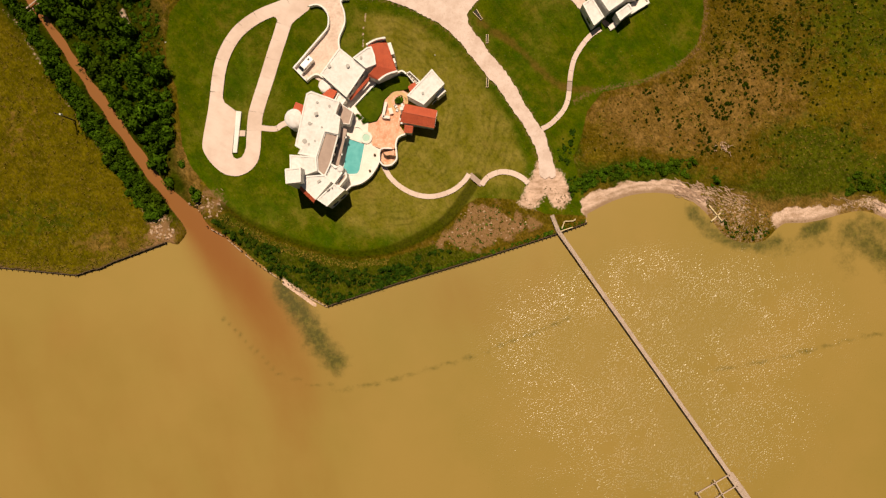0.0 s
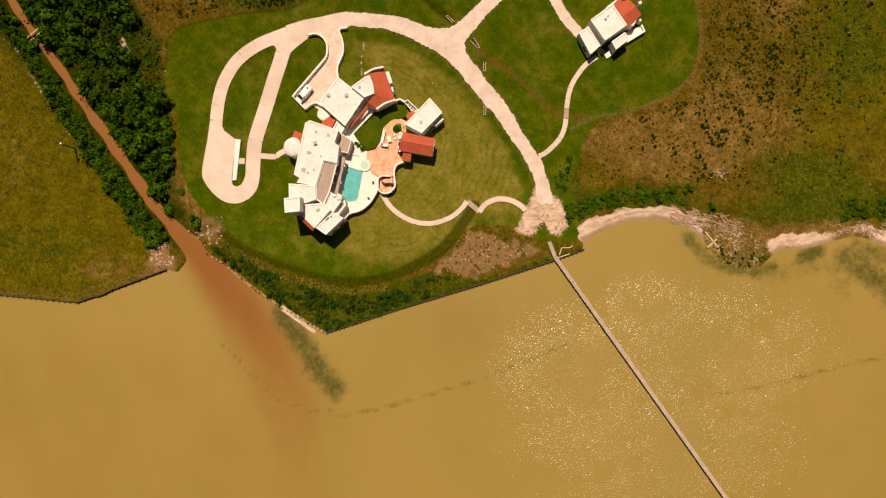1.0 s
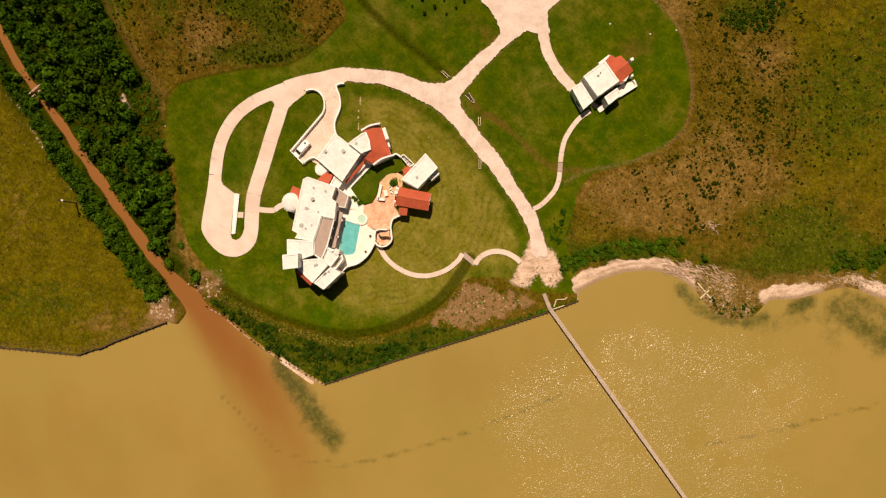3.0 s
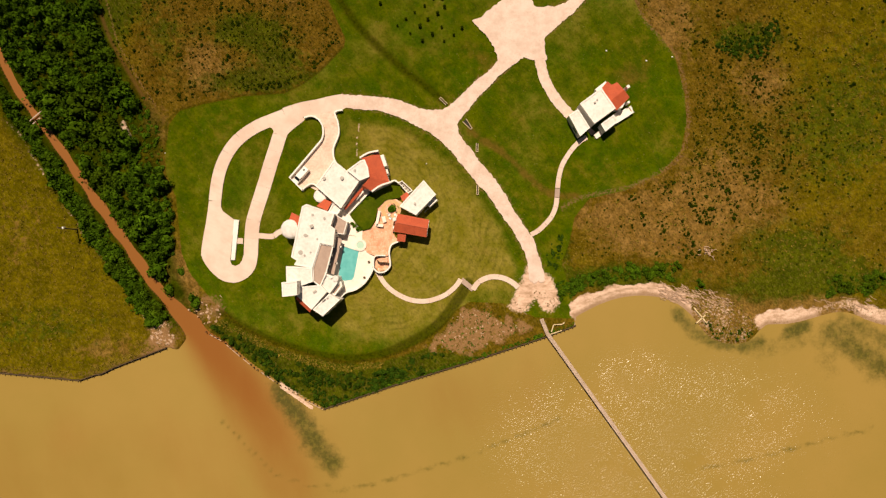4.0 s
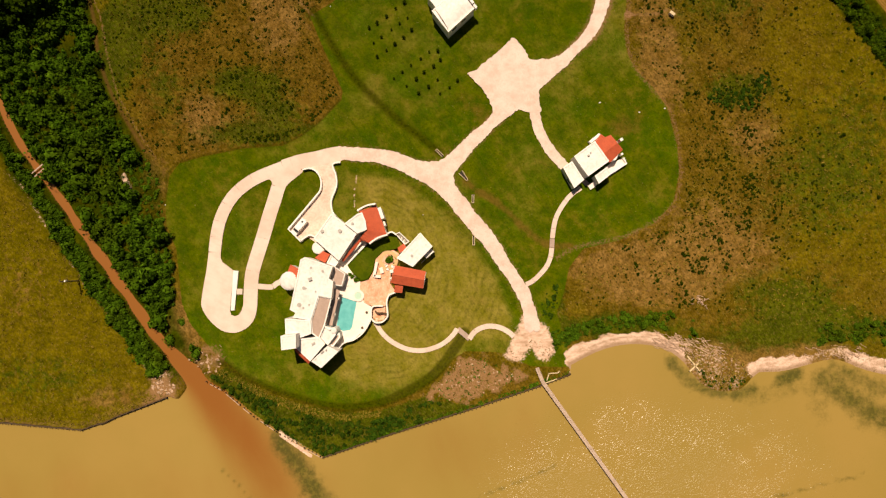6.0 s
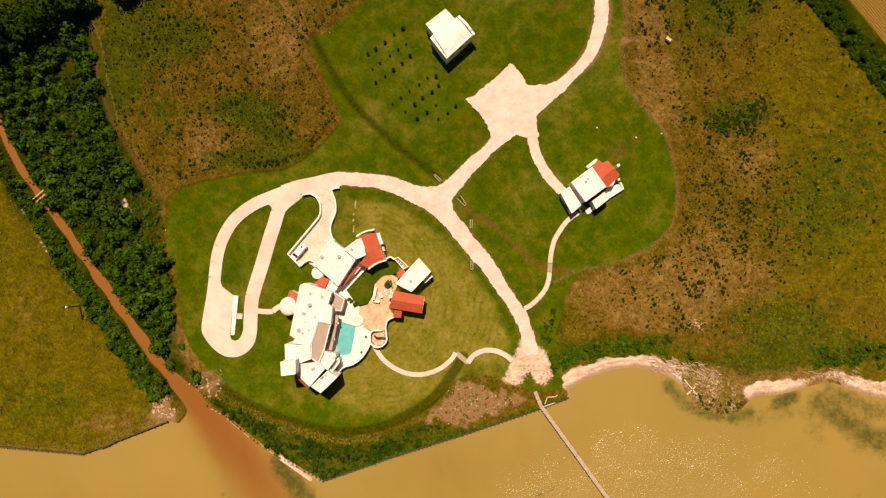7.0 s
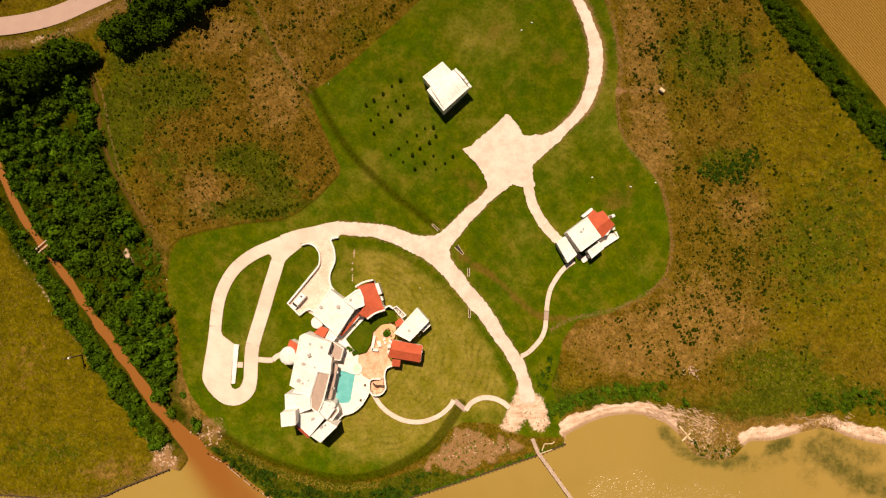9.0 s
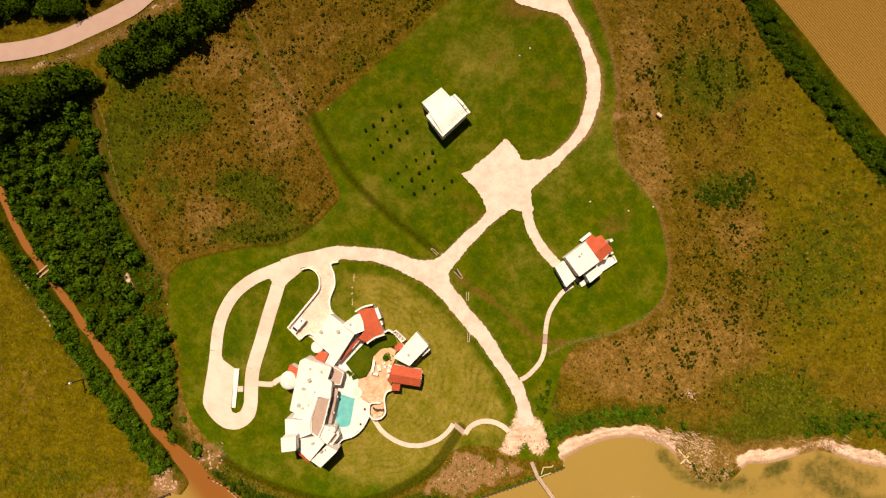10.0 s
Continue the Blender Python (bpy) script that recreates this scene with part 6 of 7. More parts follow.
def bush_arrays(seed, leaves, leaf, lumps=5, squash=0.8, fineness=3):
    """A lumpy core and many leaf sprays, about 1 m in radius, standing on z = 0."""
    rng = np.random.RandomState(seed)
    dirs = rng.normal(size=(lumps, 3))
    dirs[:, 2] = np.abs(dirs[:, 2]) * 0.6
    dirs /= np.linalg.norm(dirs, axis=1)[:, None]
    gain = rng.uniform(0.15, 0.5, lumps)
    def radius(d):
        return 0.62 + (np.exp(-((1 - d @ dirs.T) / 0.12)) * gain).sum(1)
    cv, cf = cube_sphere(fineness)
    core = cv * (radius(cv) * 0.8)[:, None]
    d = rng.normal(size=(leaves, 3))
    d[:, 2] = np.abs(d[:, 2]) * 0.9 - 0.12
    d /= np.linalg.norm(d, axis=1)[:, None]
    c = d * (radius(d) * rng.uniform(0.78, 1.14, leaves))[:, None]
    nrm = d + rng.normal(scale=0.55, size=d.shape)
    nrm /= np.linalg.norm(nrm, axis=1)[:, None]
    t = np.cross(nrm, rng.normal(size=d.shape))
    t /= np.linalg.norm(t, axis=1)[:, None]
    b = np.cross(nrm, t)
    s = leaf * rng.uniform(0.5, 1.2, leaves)[:, None]
    quad = np.stack([c - t * s - b * s * 0.35, c + t * s * 0.2 - b * s * 0.75, c + t * s + b * s * 0.2, c - t * s * 0.1 + b * s * 0.7], 1).reshape(-1, 3)
    verts = np.concatenate([core, quad])
    faces = np.concatenate([cf, len(core) + np.arange(leaves * 4).reshape(-1, 4)])
    verts[:, 2] = verts[:, 2] * squash + 0.35
    return verts, faces


def tuft_arrays(seed, blades=9):
    rng = np.random.RandomState(seed)
    out = []
    for k in range(blades):
        a, lean, w = rng.uniform(0, 2 * np.pi), rng.uniform(0.3, 1.0), rng.uniform(0.12, 0.28)
        d, s = np.array([np.cos(a), np.sin(a), 0]), np.array([-np.sin(a), np.cos(a), 0])
        tip = d * lean + np.array([0, 0, rng.uniform(0.45, 0.9)])
        out += [d * 0.05 - s * w, d * 0.05 + s * w, tip + s * w * 0.5, tip - s * w * 0.5]
    return np.array(out), np.arange(blades * 4).reshape(-1, 4)


def quads_mesh(name, verts, faces, material):
    me = bpy.data.meshes.new(name)
    me.vertices.add(len(verts))
    me.vertices.foreach_set("co", verts.astype(np.float32).ravel())
    me.loops.add(faces.size)
    me.loops.foreach_set("vertex_index", faces.astype(np.int32).ravel())
    me.polygons.add(len(faces))
    me.polygons.foreach_set("loop_start", np.arange(0, faces.size, 4, dtype=np.int32))
    me.update(calc_edges=True)
    me.materials.append(material)
    return me


def thicket(name, spots, kinds, material, label, category, seed=0, tall=(0.8, 1.25)):
    """Many plants as one object; spots are rows of x, y, radius."""
    rng = np.random.RandomState(seed)
    vs, fs, n = [], [], 0
    for x, y, r in spots:
        v, f = kinds[rng.randint(len(kinds))]
        a = rng.uniform(0, 2 * np.pi)
        c, s = np.cos(a) * r, np.sin(a) * r
        w = np.stack([v[:, 0] * c - v[:, 1] * s + x, v[:, 0] * s + v[:, 1] * c + y, v[:, 2] * r * rng.uniform(*tall) + ground_z(x, y) - 0.1], 1)
        vs.append(w)
        fs.append(f + n)
        n += len(v)
    ob = part(name, quads_mesh(name, np.concatenate(vs), np.concatenate(fs), material), material)
    return tagged(ob, label, category, kind="stuff")


def scatter(poly, count, gap, lo, hi, seed, keep=None, skew=1.6):
    """Random places in an outline, no closer than gap times the radii."""
    rng = np.random.RandomState(seed)
    poly = list(poly)
    xs, ys = [p[0] for p in poly], [p[1] for p in poly]
    out = np.zeros((0, 3))
    for _ in range(60):
        n = count * 2
        px, py = rng.uniform(min(xs), max(xs), n), rng.uniform(min(ys), max(ys), n)
        r = lo + (hi - lo) * rng.uniform(0, 1, n) ** skew
        ok = inside(px, py, poly)
        if keep is not None:
            ok &= keep(px, py) > rng.uniform(0, 1, n)
        for x, y, q in zip(px[ok], py[ok], r[ok]):
            if len(out) >= count:
                return out
            if not len(out) or (np.hypot(out[:, 0] - x, out[:, 1] - y) > gap * (out[:, 2] + q)).all():
                out = np.vstack([out, (x, y, q)])
    return out


STRAW = leaf_paint("straw_grass", (0.13, 0.095, 0.007), (0.34, 0.235, 0.045), 0.35)
BUSHES = [bush_arrays(k, 125, 0.24, 9) for k in range(8)]
SMALL = [bush_arrays(40 + k, 34, 0.5, 3, 0.7) for k in range(7)]
TINY = [bush_arrays(60 + k, 16, 0.6, 3, 0.7, 2) for k in range(7)]
TUFTS = [tuft_arrays(80 + k) for k in range(5)]
creek_line = spline(CREEK, 3.0)
def off_creek(x, y):
    return (line_dist(x, y, creek_line) > 2.05 + 1.1 * soft_noise(x, y, 7, 49) + 0.8 * smooth(16 - y, 0, 8)) * 1.0
def east_strip(x, y):
    bare_spot = 1.2 * np.exp(-(np.hypot(x + 87, (y - 63.5) * 0.7) / 2.6) ** 4) + 1.1 * np.exp(-np.hypot((x + 80) / 6.5, (y - 63) / 12) ** 4) + 1.6 * np.exp(-(np.hypot(x + 71.5, (y - 20) * 0.5) / 5.5) ** 4) + 0.75 * np.exp(-(np.hypot(x + 103, y - 103) / 6.0) ** 2) + 1.3 * np.exp(-(line_dist(x, y, TRACK_N) / 2.2) ** 4)
    return off_creek(x, y) * np.clip(1.0 - bare_spot, 0.03, 1) * (0.3 + 0.9 * smooth(soft_noise(x, y, 9, 41), 0.28, 0.55))
STRIP_E = [(-66.5, 14), (-71, 24), (-73.6, 36), (-74.5, 45), (-77.5, 52), (-78, 66), (-84, 75), (-89, 82), (-93, 92), (-96, 108), (-99, 121), (-112, 121), (-140, 118), (-131, 106), (-119, 76), (-108, 61), (-88, 32), (-72, 12)]
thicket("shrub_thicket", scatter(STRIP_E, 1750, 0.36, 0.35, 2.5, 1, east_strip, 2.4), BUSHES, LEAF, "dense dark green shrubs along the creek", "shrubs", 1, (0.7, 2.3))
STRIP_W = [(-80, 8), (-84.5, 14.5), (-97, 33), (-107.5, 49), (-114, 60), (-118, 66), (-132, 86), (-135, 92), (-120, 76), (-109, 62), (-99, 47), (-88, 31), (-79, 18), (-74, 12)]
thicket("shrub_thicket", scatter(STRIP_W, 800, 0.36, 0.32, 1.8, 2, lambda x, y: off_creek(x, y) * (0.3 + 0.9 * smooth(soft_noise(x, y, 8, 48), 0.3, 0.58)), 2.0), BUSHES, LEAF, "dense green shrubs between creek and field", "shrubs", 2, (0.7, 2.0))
BANK = [(-63, 8), (-59, 8.6), (-53, 4.5), (-46.5, 0.8), (-39, -2.2), (-31, -4.6), (-24.7, -5.6), (-15.4, -5.0), (-7, -2.6), (-1, 0.2), (2.5, -0.8), (-5, -6.6), (-12.3, -8.6), (-24.8, -12.6), (-31.4, -14.6), (-43.5, -7.8), (-51.4, -2.3), (-59, 4.3)]
thicket("shrub_thicket", scatter(BANK, 400, 0.5, 0.28, 0.95, 3, lambda x, y: 0.05 + smooth(soft_noise(x, y, 6, 43), 0.35, 0.65), 2.0), BUSHES, LEAF_MID, "green shrubs on the bank above the bulkhead", "shrubs", 3, (0.5, 1.7))
HEDGE_B = [(35.0, 13.6), (39.5, 16.2), (43.1, 17.8), (47.8, 18.6), (51.8, 19.9), (56, 20.3), (60, 20.3), (64, 19.8), (67, 19.2), (70, 17.6), (80, 15.5), (87, 12.5), (94, 13.0), (107, 13.6), (114, 15.6), (124, 14.5), (142, 12), (142, 19), (125, 21), (108, 20), (95, 18.5), (80, 19.5), (68, 24), (55, 24.5), (44, 22.0), (34, 19)]
thicket("shrub_thicket", scatter(HEDGE_B, 560, 0.45, 0.2, 1.0, 4, lambda x, y: np.clip(0.08 + 0.5 * smooth(70 - x, 0, 6) * smooth(8.4 - np.abs(y - 17 - 0.1 * (x - 40)), 3, 6) + smooth(soft_noise(x, y, 8, 44), 0.35, 0.65) * (0.45 + 0.5 * smooth(x, 50, 62) * smooth(80 - x, 0, 8) + 0.55 * smooth(x, 104, 110)) - 0.75 * smooth(x, 66, 71) * smooth(108 - x, 0, 6), 0, 1), 2.0), BUSHES, LEAF, "green shrubs behind the sandy beach", "shrubs", 4, (0.5, 1.6))
# small bushes in the rough fields
def off_lawn(x, y):
    return (depth_in(x, y, LAWN) < -1.2) * 1.0
EAST = [(37, 26), (45, 40), (72, 50), (75, 80), (60, 96), (60, 125), (56, 150), (104, 150), (112, 125), (140, 92), (142, 20), (100, 20), (60, 26)]
def east_bush(x, y):
    core = np.exp(-(np.hypot((x - 84) * 0.8, y - 62) / 20) ** 2) + 0.9 * np.exp(-(np.hypot(x - 72, y - 36) / 11) ** 2) + np.exp(-(np.hypot((x - 92) * 0.8, y - 136) / 12) ** 2) + 1.2 * np.exp(-(np.hypot((x - 85) * 0.9, y - 119) / 13) ** 2) + 1.6 * np.exp(-(np.hypot((x - 89) * 0.5, y - 86) / 3.6) ** 2) + 0.5 * np.exp(-(np.hypot(x - 68, y - 120) / 14) ** 2)
    return off_lawn(x, y) * np.clip(0.012 + core * (0.025 + 1.1 * smooth(soft_noise(x, y, 7, 45), 0.52, 0.74)), 0, 1)
thicket("scrub_bushes", scatter(EAST, 1050, 0.5, 0.22, 0.66, 5, east_bush, 2.0), SMALL, LEAF_DARK, "scattered dark bushes in rough brown grass", "bushes", 5)
NORTHW = [(-93, 92), (-88, 82), (-79, 70), (-70, 72), (-54, 75), (-42, 75.5), (-33, 81), (-26, 88), (-32, 101), (-36, 111), (-30, 116), (-18, 125), (5, 145), (12, 152), (-52, 152), (-66, 134), (-80, 124), (-95, 120)]
def nw_bush(x, y):
    rim_l = np.exp(-(depth_in(x, y, LAWN) + 2) ** 2 / 4)
    return off_lawn(x, y) * np.clip(0.08 + 0.55 * np.exp(-(np.hypot((x + 70) * 0.8, y - 112) / 9) ** 2) + 0.55 * np.exp(-(np.hypot((x + 50) * 0.7, y - 91) / 8) ** 2) + 0.6 * soft_noise(x, y, 9, 46) ** 2 + 0.8 * rim_l * soft_noise(x, y, 10, 47), 0, 1)
thicket("scrub_bushes", scatter(NORTHW, 640, 0.6, 0.22, 0.62, 6, nw_bush, 2.0), SMALL, LEAF_DARK, "scattered small bushes in rough brown scrub", "bushes", 6)
def east_low(x, y):
    return off_lawn(x, y) * np.clip(0.02 + 0.6 * np.exp(-(np.hypot((x - 86) * 0.7, y - 62) / 17) ** 2) + 0.9 * east_bush(x, y) + 0.22 * soft_noise(x, y, 14, 61) * smooth(112 - x, 0, 25), 0, 1)
thicket("low_scrub", scatter(EAST, 3300, 0.5, 0.13, 0.40, 25, east_low), TINY, LEAF_DARK, "low dark scrub dotted through brown grass", "scrub", 25)
thicket("low_scrub", scatter(NORTHW, 2900, 0.5, 0.12, 0.36, 26, nw_bush), TINY, LEAF_DARK, "low dark scrub dotted through brown grass", "scrub", 26)
WEST = [(-84, 8), (-98, 31), (-108, 47), (-122, 66), (-140, 66), (-140, -2), (-100, -5), (-78, 3)]
thicket("grass_tufts", scatter(WEST, 1300, 0.42, 0.25, 0.6, 7), TUFTS, STRAW, "rough olive grass tufts in the west field", "grass", 7)
thicket("grass_tufts", scatter(EAST, 2600, 0.4, 0.25, 0.7, 8, off_lawn), TUFTS, STRAW, "rough brown grass tufts in the east field", "grass", 8)
thicket("grass_tufts", scatter(NORTHW, 1900, 0.45, 0.22, 0.6, 9, off_lawn), TUFTS, LEAF_DRY, "rough brown grass tufts in the scrub", "grass", 9)
POINT = [(70, 15), (76, 15), (86, 12), (89, 7), (88, 3), (82, 2.5), (77, 4), (74, 8)]
thicket("marsh_grass", scatter(POINT, 230, 0.4, 0.3, 0.7, 10), TUFTS, STRAW, "marsh grass on the debris point", "grass", 10)
CLUMP = [(80.5, 85), (84, 82), (92, 81.5), (96, 84.5), (98.5, 91), (96.5, 93), (93, 88.5), (88, 87), (82, 89)]
thicket("scrub_bushes", scatter(CLUMP, 120, 0.5, 0.3, 0.85, 31), SMALL, LEAF_MID, "dense clump of green bushes in the field", "bushes", 31)
# broken stone and debris on the banks
RUBBLE = plain("pinkish_broken_stone", (0.62, 0.42, 0.29), (0.36, 0.22, 0.13), 0.8, 0.95, 6.0, 0.02)
BANKS = ([(-80, 8), (-76, 9.5), (-73.5, 5), (-75, 2.4), (-80, 4)], [(-70, 12.5), (-66.5, 15.5), (-61, 13), (-60, 10), (-64.5, 8), (-68, 11.5)])
thicket("bank_rubble", np.vstack([scatter(b, 60, 0.4, 0.12, 0.5, 33 + k) for k, b in enumerate(BANKS)]), TINY, RUBBLE, "pinkish broken stones on the eroded creek banks", "rubble", 33, (0.5, 0.9))
thicket("slope_rubble", np.vstack([scatter(BARE_SE, 230, 0.4, 0.08, 0.30, 35), scatter([(20, 12.5), (26, 12.5), (35.5, 13), (34.5, 16.5), (24, 16.5)], 80, 0.4, 0.08, 0.26, 36)]), TINY, RUBBLE, "pale broken stones on the bare earth slope", "rubble", 35, (0.5, 0.9))
thicket("beach_debris", scatter([(92, 8.2), (98, 8.4), (104, 9.4), (113, 11.4), (119, 10.5), (119, 14.5), (112, 14.2), (104, 12.8), (94, 12.2)], 60, 0.4, 0.08, 0.24, 37), TINY, RUBBLE, "pinkish debris and clods on the eroded beach", "debris", 37, (0.4, 0.8))
EDGE_S = [(-31, -14.2), (-24.6, -12.2), (-12.2, -8.2), (11, -1.3), (30, 4.9), (39, 8.0), (39, 7.3), (30.4, 4.2), (11, -2.0), (-12.3, -8.9), (-24.8, -13.0), (-31.2, -15.0)]
thicket("marsh_grass", scatter(EDGE_S, 210, 0.4, 0.25, 0.6, 38), TUFTS + TINY, LEAF, "green weeds hanging over the timber bulkhead", "weeds", 38)
EDGE_W = [(-76, 2.7), (-90.5, -2.6), (-94, -4.3), (-100.3, -6.0), (-125, -3.6), (-140, -3.3), (-140, -2.0), (-125, -2.2), (-100, -4.6), (-90, -1.0), (-76, 4.2)]
thicket("grass_tufts", scatter(EDGE_W, 240, 0.4, 0.25, 0.6, 39), TUFTS, STRAW, "dry grass above the old field bulkhead", "grass", 39)
FLARE = [(19.5, 14.6), (21, 11.8), (25.5, 11.8), (28.2, 14.6), (33, 11.4), (36.2, 14.5), (34.8, 19), (33.6, 15.2), (28.4, 17), (25, 14.4), (22, 14.4)]
thicket("grass_tufts", scatter(FLARE, 70, 0.4, 0.2, 0.45, 40), TUFTS, LEAF_DRY, "green weeds creeping over the end of the gravel", "grass", 40)
LAWN_RIM = ([(-31, 115.5), (-18, 126), (2, 143.5), (10, 149.5), (8, 151), (0, 145.5), (-20, 127.5), (-33, 117)], [(-26.5, 88), (-32.5, 81.2), (-37.5, 77.5), (-42, 75.3), (-54, 74.6), (-54, 76.4), (-42, 77), (-38.5, 79), (-34, 82.5), (-28, 90)])
thicket("scrub_bushes", np.vstack([scatter(b, 75, 0.5, 0.22, 0.62, 41 + k, lambda x, y: 0.1 + smooth(soft_noise(x, y, 8, 47), 0.4, 0.6)) for k, b in enumerate(LAWN_RIM)]), SMALL, LEAF_DARK, "dark bushes along the edge of the lawn", "bushes", 41)
POINT_EDGE = [(74.2, 6.2), (78, 3.2), (84, 2.0), (88.6, 3.4), (88.5, 6.2), (82, 5.2), (77, 8.2)]
thicket("shrub_thicket", scatter(POINT_EDGE, 40, 0.5, 0.2, 0.55, 28), SMALL, LEAF_MID, "dark green marsh shrubs at the water's edge", "shrubs", 28)
thicket("grass_tufts", scatter(BARE_SE, 130, 0.5, 0.2, 0.55, 12), TUFTS, LEAF_DRY, "sparse tufts on the bare earth slope", "grass", 12)
thicket("grass_tufts", scatter(BARE_SE, 110, 0.5, 0.25, 0.7, 22), TUFTS, LEAF, "green weeds on the bare earth slope", "grass", 22)
DRYZONE = [(-76.5, 50), (-77, 66), (-82, 73), (-87, 72), (-87, 60), (-82, 50)]
thicket("scrub_bushes", scatter(DRYZONE, 70, 0.6, 0.4, 1.1, 23), SMALL, LEAF, "scattered bushes in a dry clearing", "bushes", 23)
thicket("grass_tufts", scatter(DRYZONE, 260, 0.45, 0.25, 0.6, 24), TUFTS, LEAF_DRY, "dry grass tufts in a clearing", "grass", 24)
LIP = [(-62, 11), (-54, 6.8), (-46, 2.8), (-38, -0.2), (-32, -2), (-24.7, -3.2), (-15, -2.6), (-15, -4), (-25, -5), (-33, -4), (-40, -1.8), (-47, 1), (-55, 5), (-62, 9)]
thicket("grass_tufts", scatter(LIP, 260, 0.45, 0.3, 0.7, 13), TUFTS, STRAW, "dry straw grass along the ditch lip", "grass", 13)

LANE_SIDE = [(30.5, 24), (33.5, 21.5), (36.0, 27.5), (36.5, 33), (33, 31.5)]
thicket("scrub_bushes", scatter(LANE_SIDE, 26, 0.5, 0.3, 0.7, 27), SMALL, LEAF_MID, "dark green bushes beside the gravel lane", "bushes", 27)

# trees: tapered trunk, limbs and a crown of leaf sprays
def tree(seed, leaves, leaf):
    ob = thing("tree", "broad dark green tree in the field hedge", "tree", "hedgerow trees", (0, 0, -50))
    rng = random.Random(seed)
    bm = bmesh.new()
    bmesh.ops.create_cone(bm, cap_ends=True, segments=9, radius1=0.22, radius2=0.1, depth=2.6, matrix=pose(0, 0, 1.2))
    for k in range(5):
        a = k * 72 + rng.uniform(-20, 20)
        m = pose(0, 0, 1.7 + 0.2 * k, 0, 0, a) @ pose(0, 0, 0, 0, 48, 0) @ pose(0, 0, 0.8)
        bmesh.ops.create_cone(bm, cap_ends=True, segments=6, radius1=0.09, radius2=0.03, depth=1.7, matrix=m)
    part("trunk", bm, BARK, ob)
    v, f = bush_arrays(seed + 300, leaves, leaf, 15, 0.85)
    v = v * np.array([2.4, 2.4, 2.9]) + np.array([0, 0, 1.6])
    part("crown", quads_mesh("crown", v, f, LEAF_TREE), LEAF_TREE, ob)
    return ob


TREES = [tree(k, 480, 0.14) for k in range(4)]
HEDGE_TL = [(-140, 117.5), (-125.8, 117.3), (-115.7, 120.3), (-105.5, 123.5), (-97.1, 127.5), (-86.9, 132.4), (-76.7, 138.2), (-68.2, 142.3), (-55, 152), (-50, 152), (-58.0, 144.2), (-66.6, 136.9), (-70.0, 132.8), (-80.1, 127.9), (-92.0, 124.8), (-99, 120.5), (-106, 117.5), (-118, 112.5), (-140, 106)]
LINE_TR = [(95, 150), (98.6, 139.8), (101.6, 132.9), (105.6, 126.9), (109.5, 121.7), (114.3, 115.6), (119.0, 110.5), (122.1, 105.3), (125.3, 101.1), (142, 79), (142, 93), (132.2, 103.5), (126.0, 111.0), (121.5, 117.0), (117.0, 123.0), (112.6, 129.0), (107.2, 136.5), (99, 150)]
HEDGE_N = [(-138, 141.8), (-116, 142.8), (-103, 144.2), (-96, 147.5), (-96, 154), (-138, 150)]
def hedge_gap(x, y):
    return (np.hypot(x + 94.5, y - 126.5) > 4.0) * 1.0
spots = np.vstack([scatter(HEDGE_TL, 80, 0.42, 1.5, 3.4, 14, hedge_gap, 1.2), [(-130, 109.5, 3.6), (-126, 112, 3.8), (-122, 114, 3.6), (-118, 116, 3.8), (-114, 117.4, 3.5), (-110, 118.8, 3.7), (-106, 120, 3.5), (-102, 121.6, 3.6), (-122, 109.5, 3.2)], scatter(LINE_TR, 40, 0.5, 0.7, 1.3, 15, None, 1.4), scatter(HEDGE_N, 26, 0.38, 1.6, 2.6, 29)])
rng = random.Random(33)
for k, (x, y, r) in enumerate(spots):
    m = pose(x, y, ground_z(x, y) - 0.05, 0, 0, rng.uniform(0, 360)) @ Matrix.Diagonal((r / 2.3, r / 2.3, r / 2.3 * rng.uniform(0.8, 1.1), 1))
    made = copy_thing(TREES[k % 4], m)
    made.scale = (r / 2.3, r / 2.3, r / 2.3 * (1.25 if r > 3.1 else rng.uniform(0.8, 1.1)))
for ob in TREES:
    for o in (*ob.children_recursive, ob):
        bpy.data.objects.remove(o)
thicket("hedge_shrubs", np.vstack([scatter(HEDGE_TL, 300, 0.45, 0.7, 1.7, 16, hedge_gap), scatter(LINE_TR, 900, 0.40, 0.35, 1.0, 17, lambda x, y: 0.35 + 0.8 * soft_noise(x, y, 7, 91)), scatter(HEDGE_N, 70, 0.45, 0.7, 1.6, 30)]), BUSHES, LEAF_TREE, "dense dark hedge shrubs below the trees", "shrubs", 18)

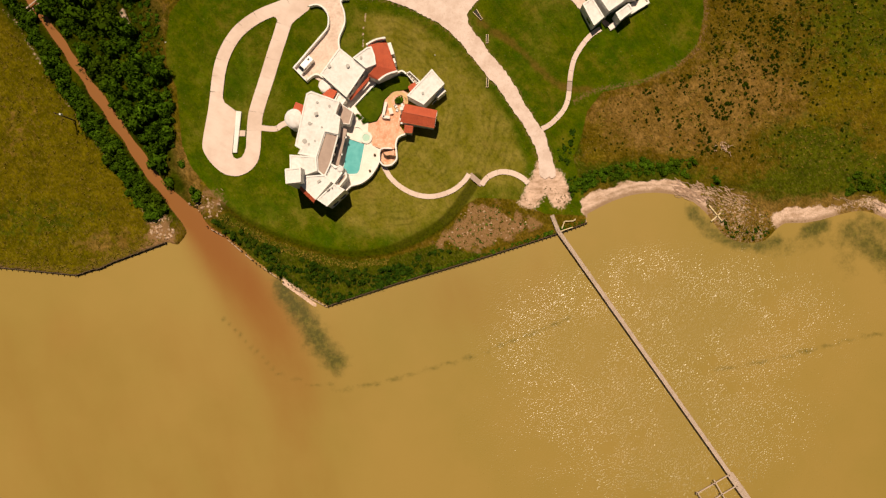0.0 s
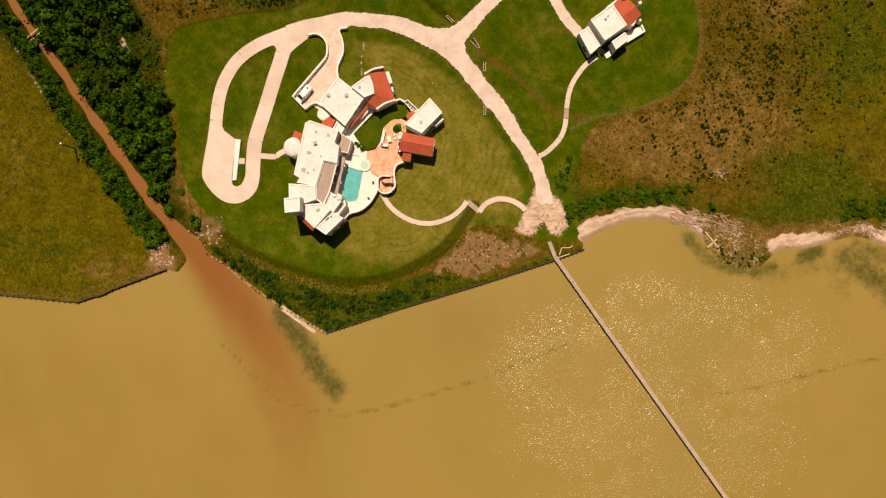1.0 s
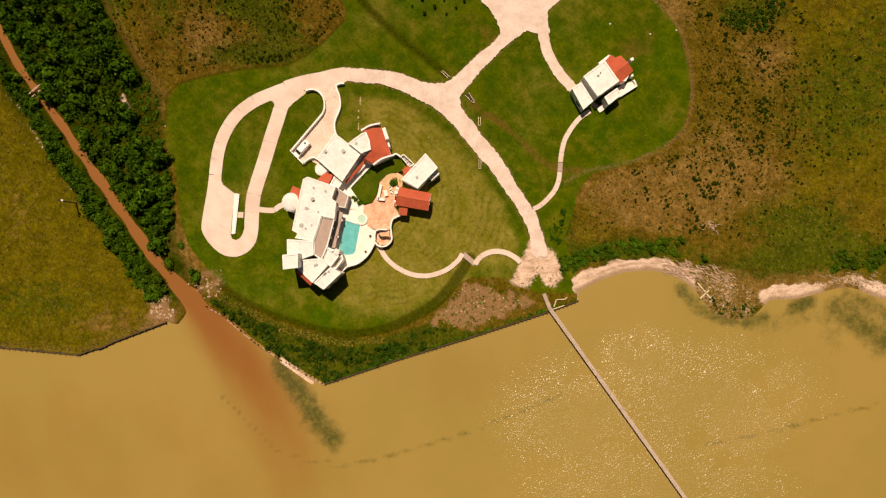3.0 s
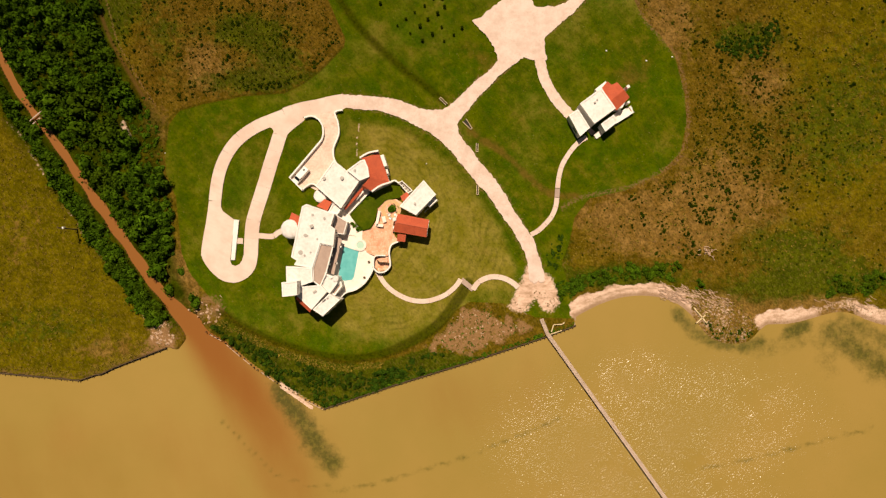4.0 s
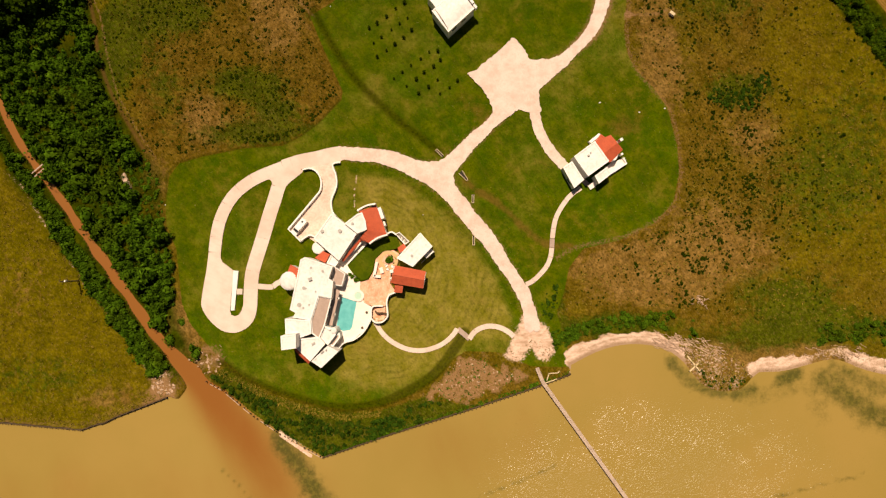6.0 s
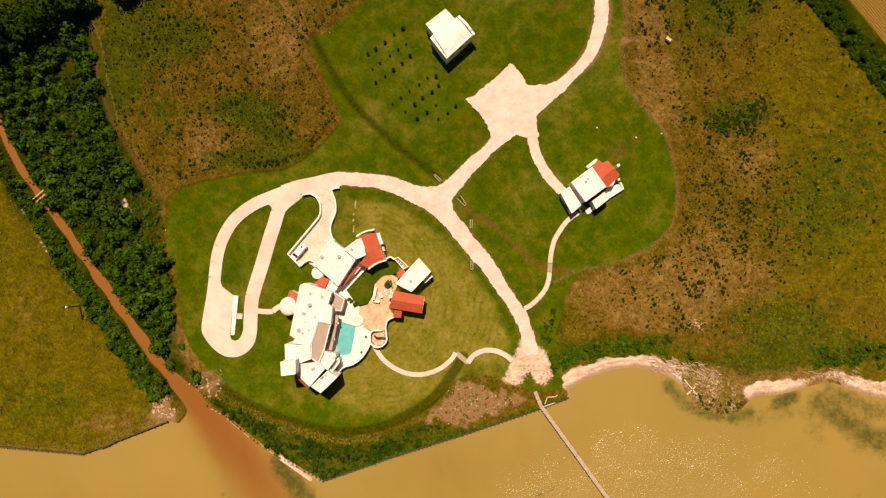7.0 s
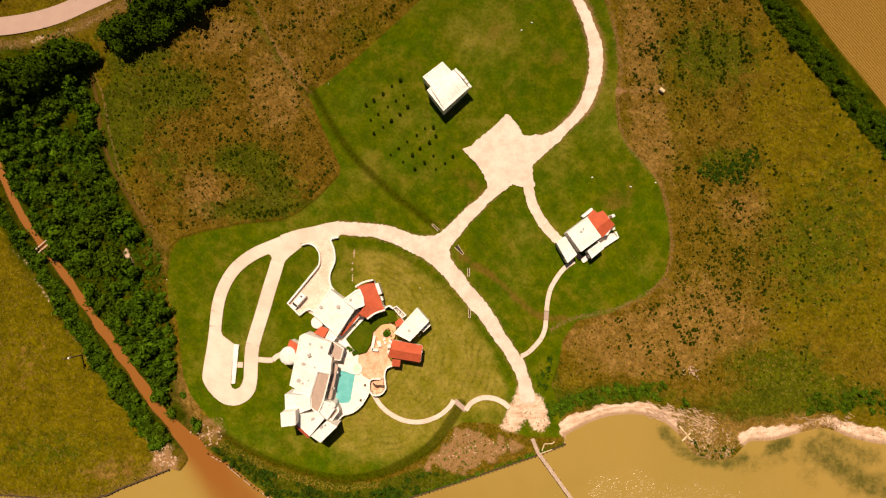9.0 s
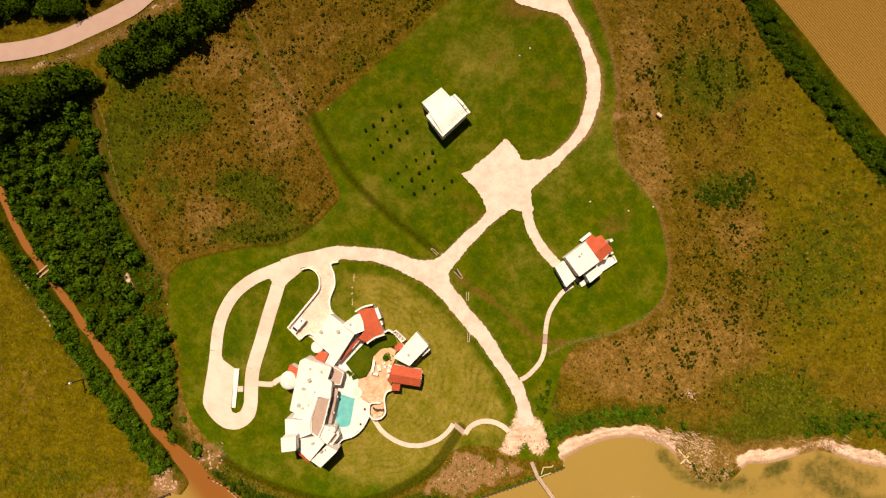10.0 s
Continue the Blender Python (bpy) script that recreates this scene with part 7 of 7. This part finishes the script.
# orchard saplings
def sapling(seed):
    ob = thing("sapling", "small dark green orchard sapling on the lawn", "sapling", "orchard saplings", (0, 0, -50))
    bm = bmesh.new()
    bmesh.ops.create_cone(bm, cap_ends=True, segments=7, radius1=0.05, radius2=0.03, depth=0.8, matrix=pose(0, 0, 0.4))
    part("trunk", bm, BARK, ob)
    v, f = bush_arrays(seed + 700, 60, 0.3, 4)
    part("crown", quads_mesh("crown", v * 0.55 + np.array([0, 0, 0.45]), f, LEAF_DARK), LEAF_DARK, ob)
    return ob


SAPLINGS = [sapling(k) for k in range(3)]
ORCHARD = [(-6.6, 114.5), (-9.1, 112.8), (-11.7, 110.4), (-5.6, 110.0), (-14.4, 108.6), (-8.0, 108.4), (-16.8, 107.1), (-10.4, 106.6), (-4.5, 106.5), (-13.3, 104.5), (-6.9, 104.3), (-15.5, 102.7), (-9.3, 102.4), (-11.8, 100.6), (-14.6, 98.8), (0.4, 99.9), (2.9, 100.2), (-2.0, 98.0), (3.6, 97.7), (-4.9, 96.2), (1.6, 95.7), (-7.3, 94.2), (-1.1, 94.1), (-9.8, 92.4), (-3.5, 92.1), (2.7, 91.8), (8.5, 91.5), (-6.2, 90.2), (0.1, 89.9), (6.1, 89.5), (-2.7, 87.9), (3.4, 87.8)]
for k, (x, y) in enumerate(ORCHARD):
    made = copy_thing(SAPLINGS[k % 3], pose(x, y, ground_z(x, y), 0, 0, 77 * k))
    s = (1.1, 0.8, 1.0, 0.7)[k % 4]
    made.scale = (s, s, s)
for ob in SAPLINGS:
    for o in (*ob.children_recursive, ob):
        bpy.data.objects.remove(o)

# courtyard planting
for k, (x, y, r) in enumerate(((-12.0, 40.1, 1.25), (-22.3, 35.6, 0.7), (-21.4, 34.9, 0.75), (-20.7, 34.6, 0.6), (-22.9, 36.3, 0.6), (-20.4, 42.0, 0.45), (-18.9, 43.4, 0.45))):
    bush = thing("garden_shrub", "clipped green shrub in the courtyard planting", "shrub", "courtyard shrubs", (x, y, TZ - 0.15), 50 * k)
    bush.scale = (r, r, r * 0.8)
    part("foliage", quads_mesh("foliage", *BUSHES[k % 6], LEAF), LEAF, bush)
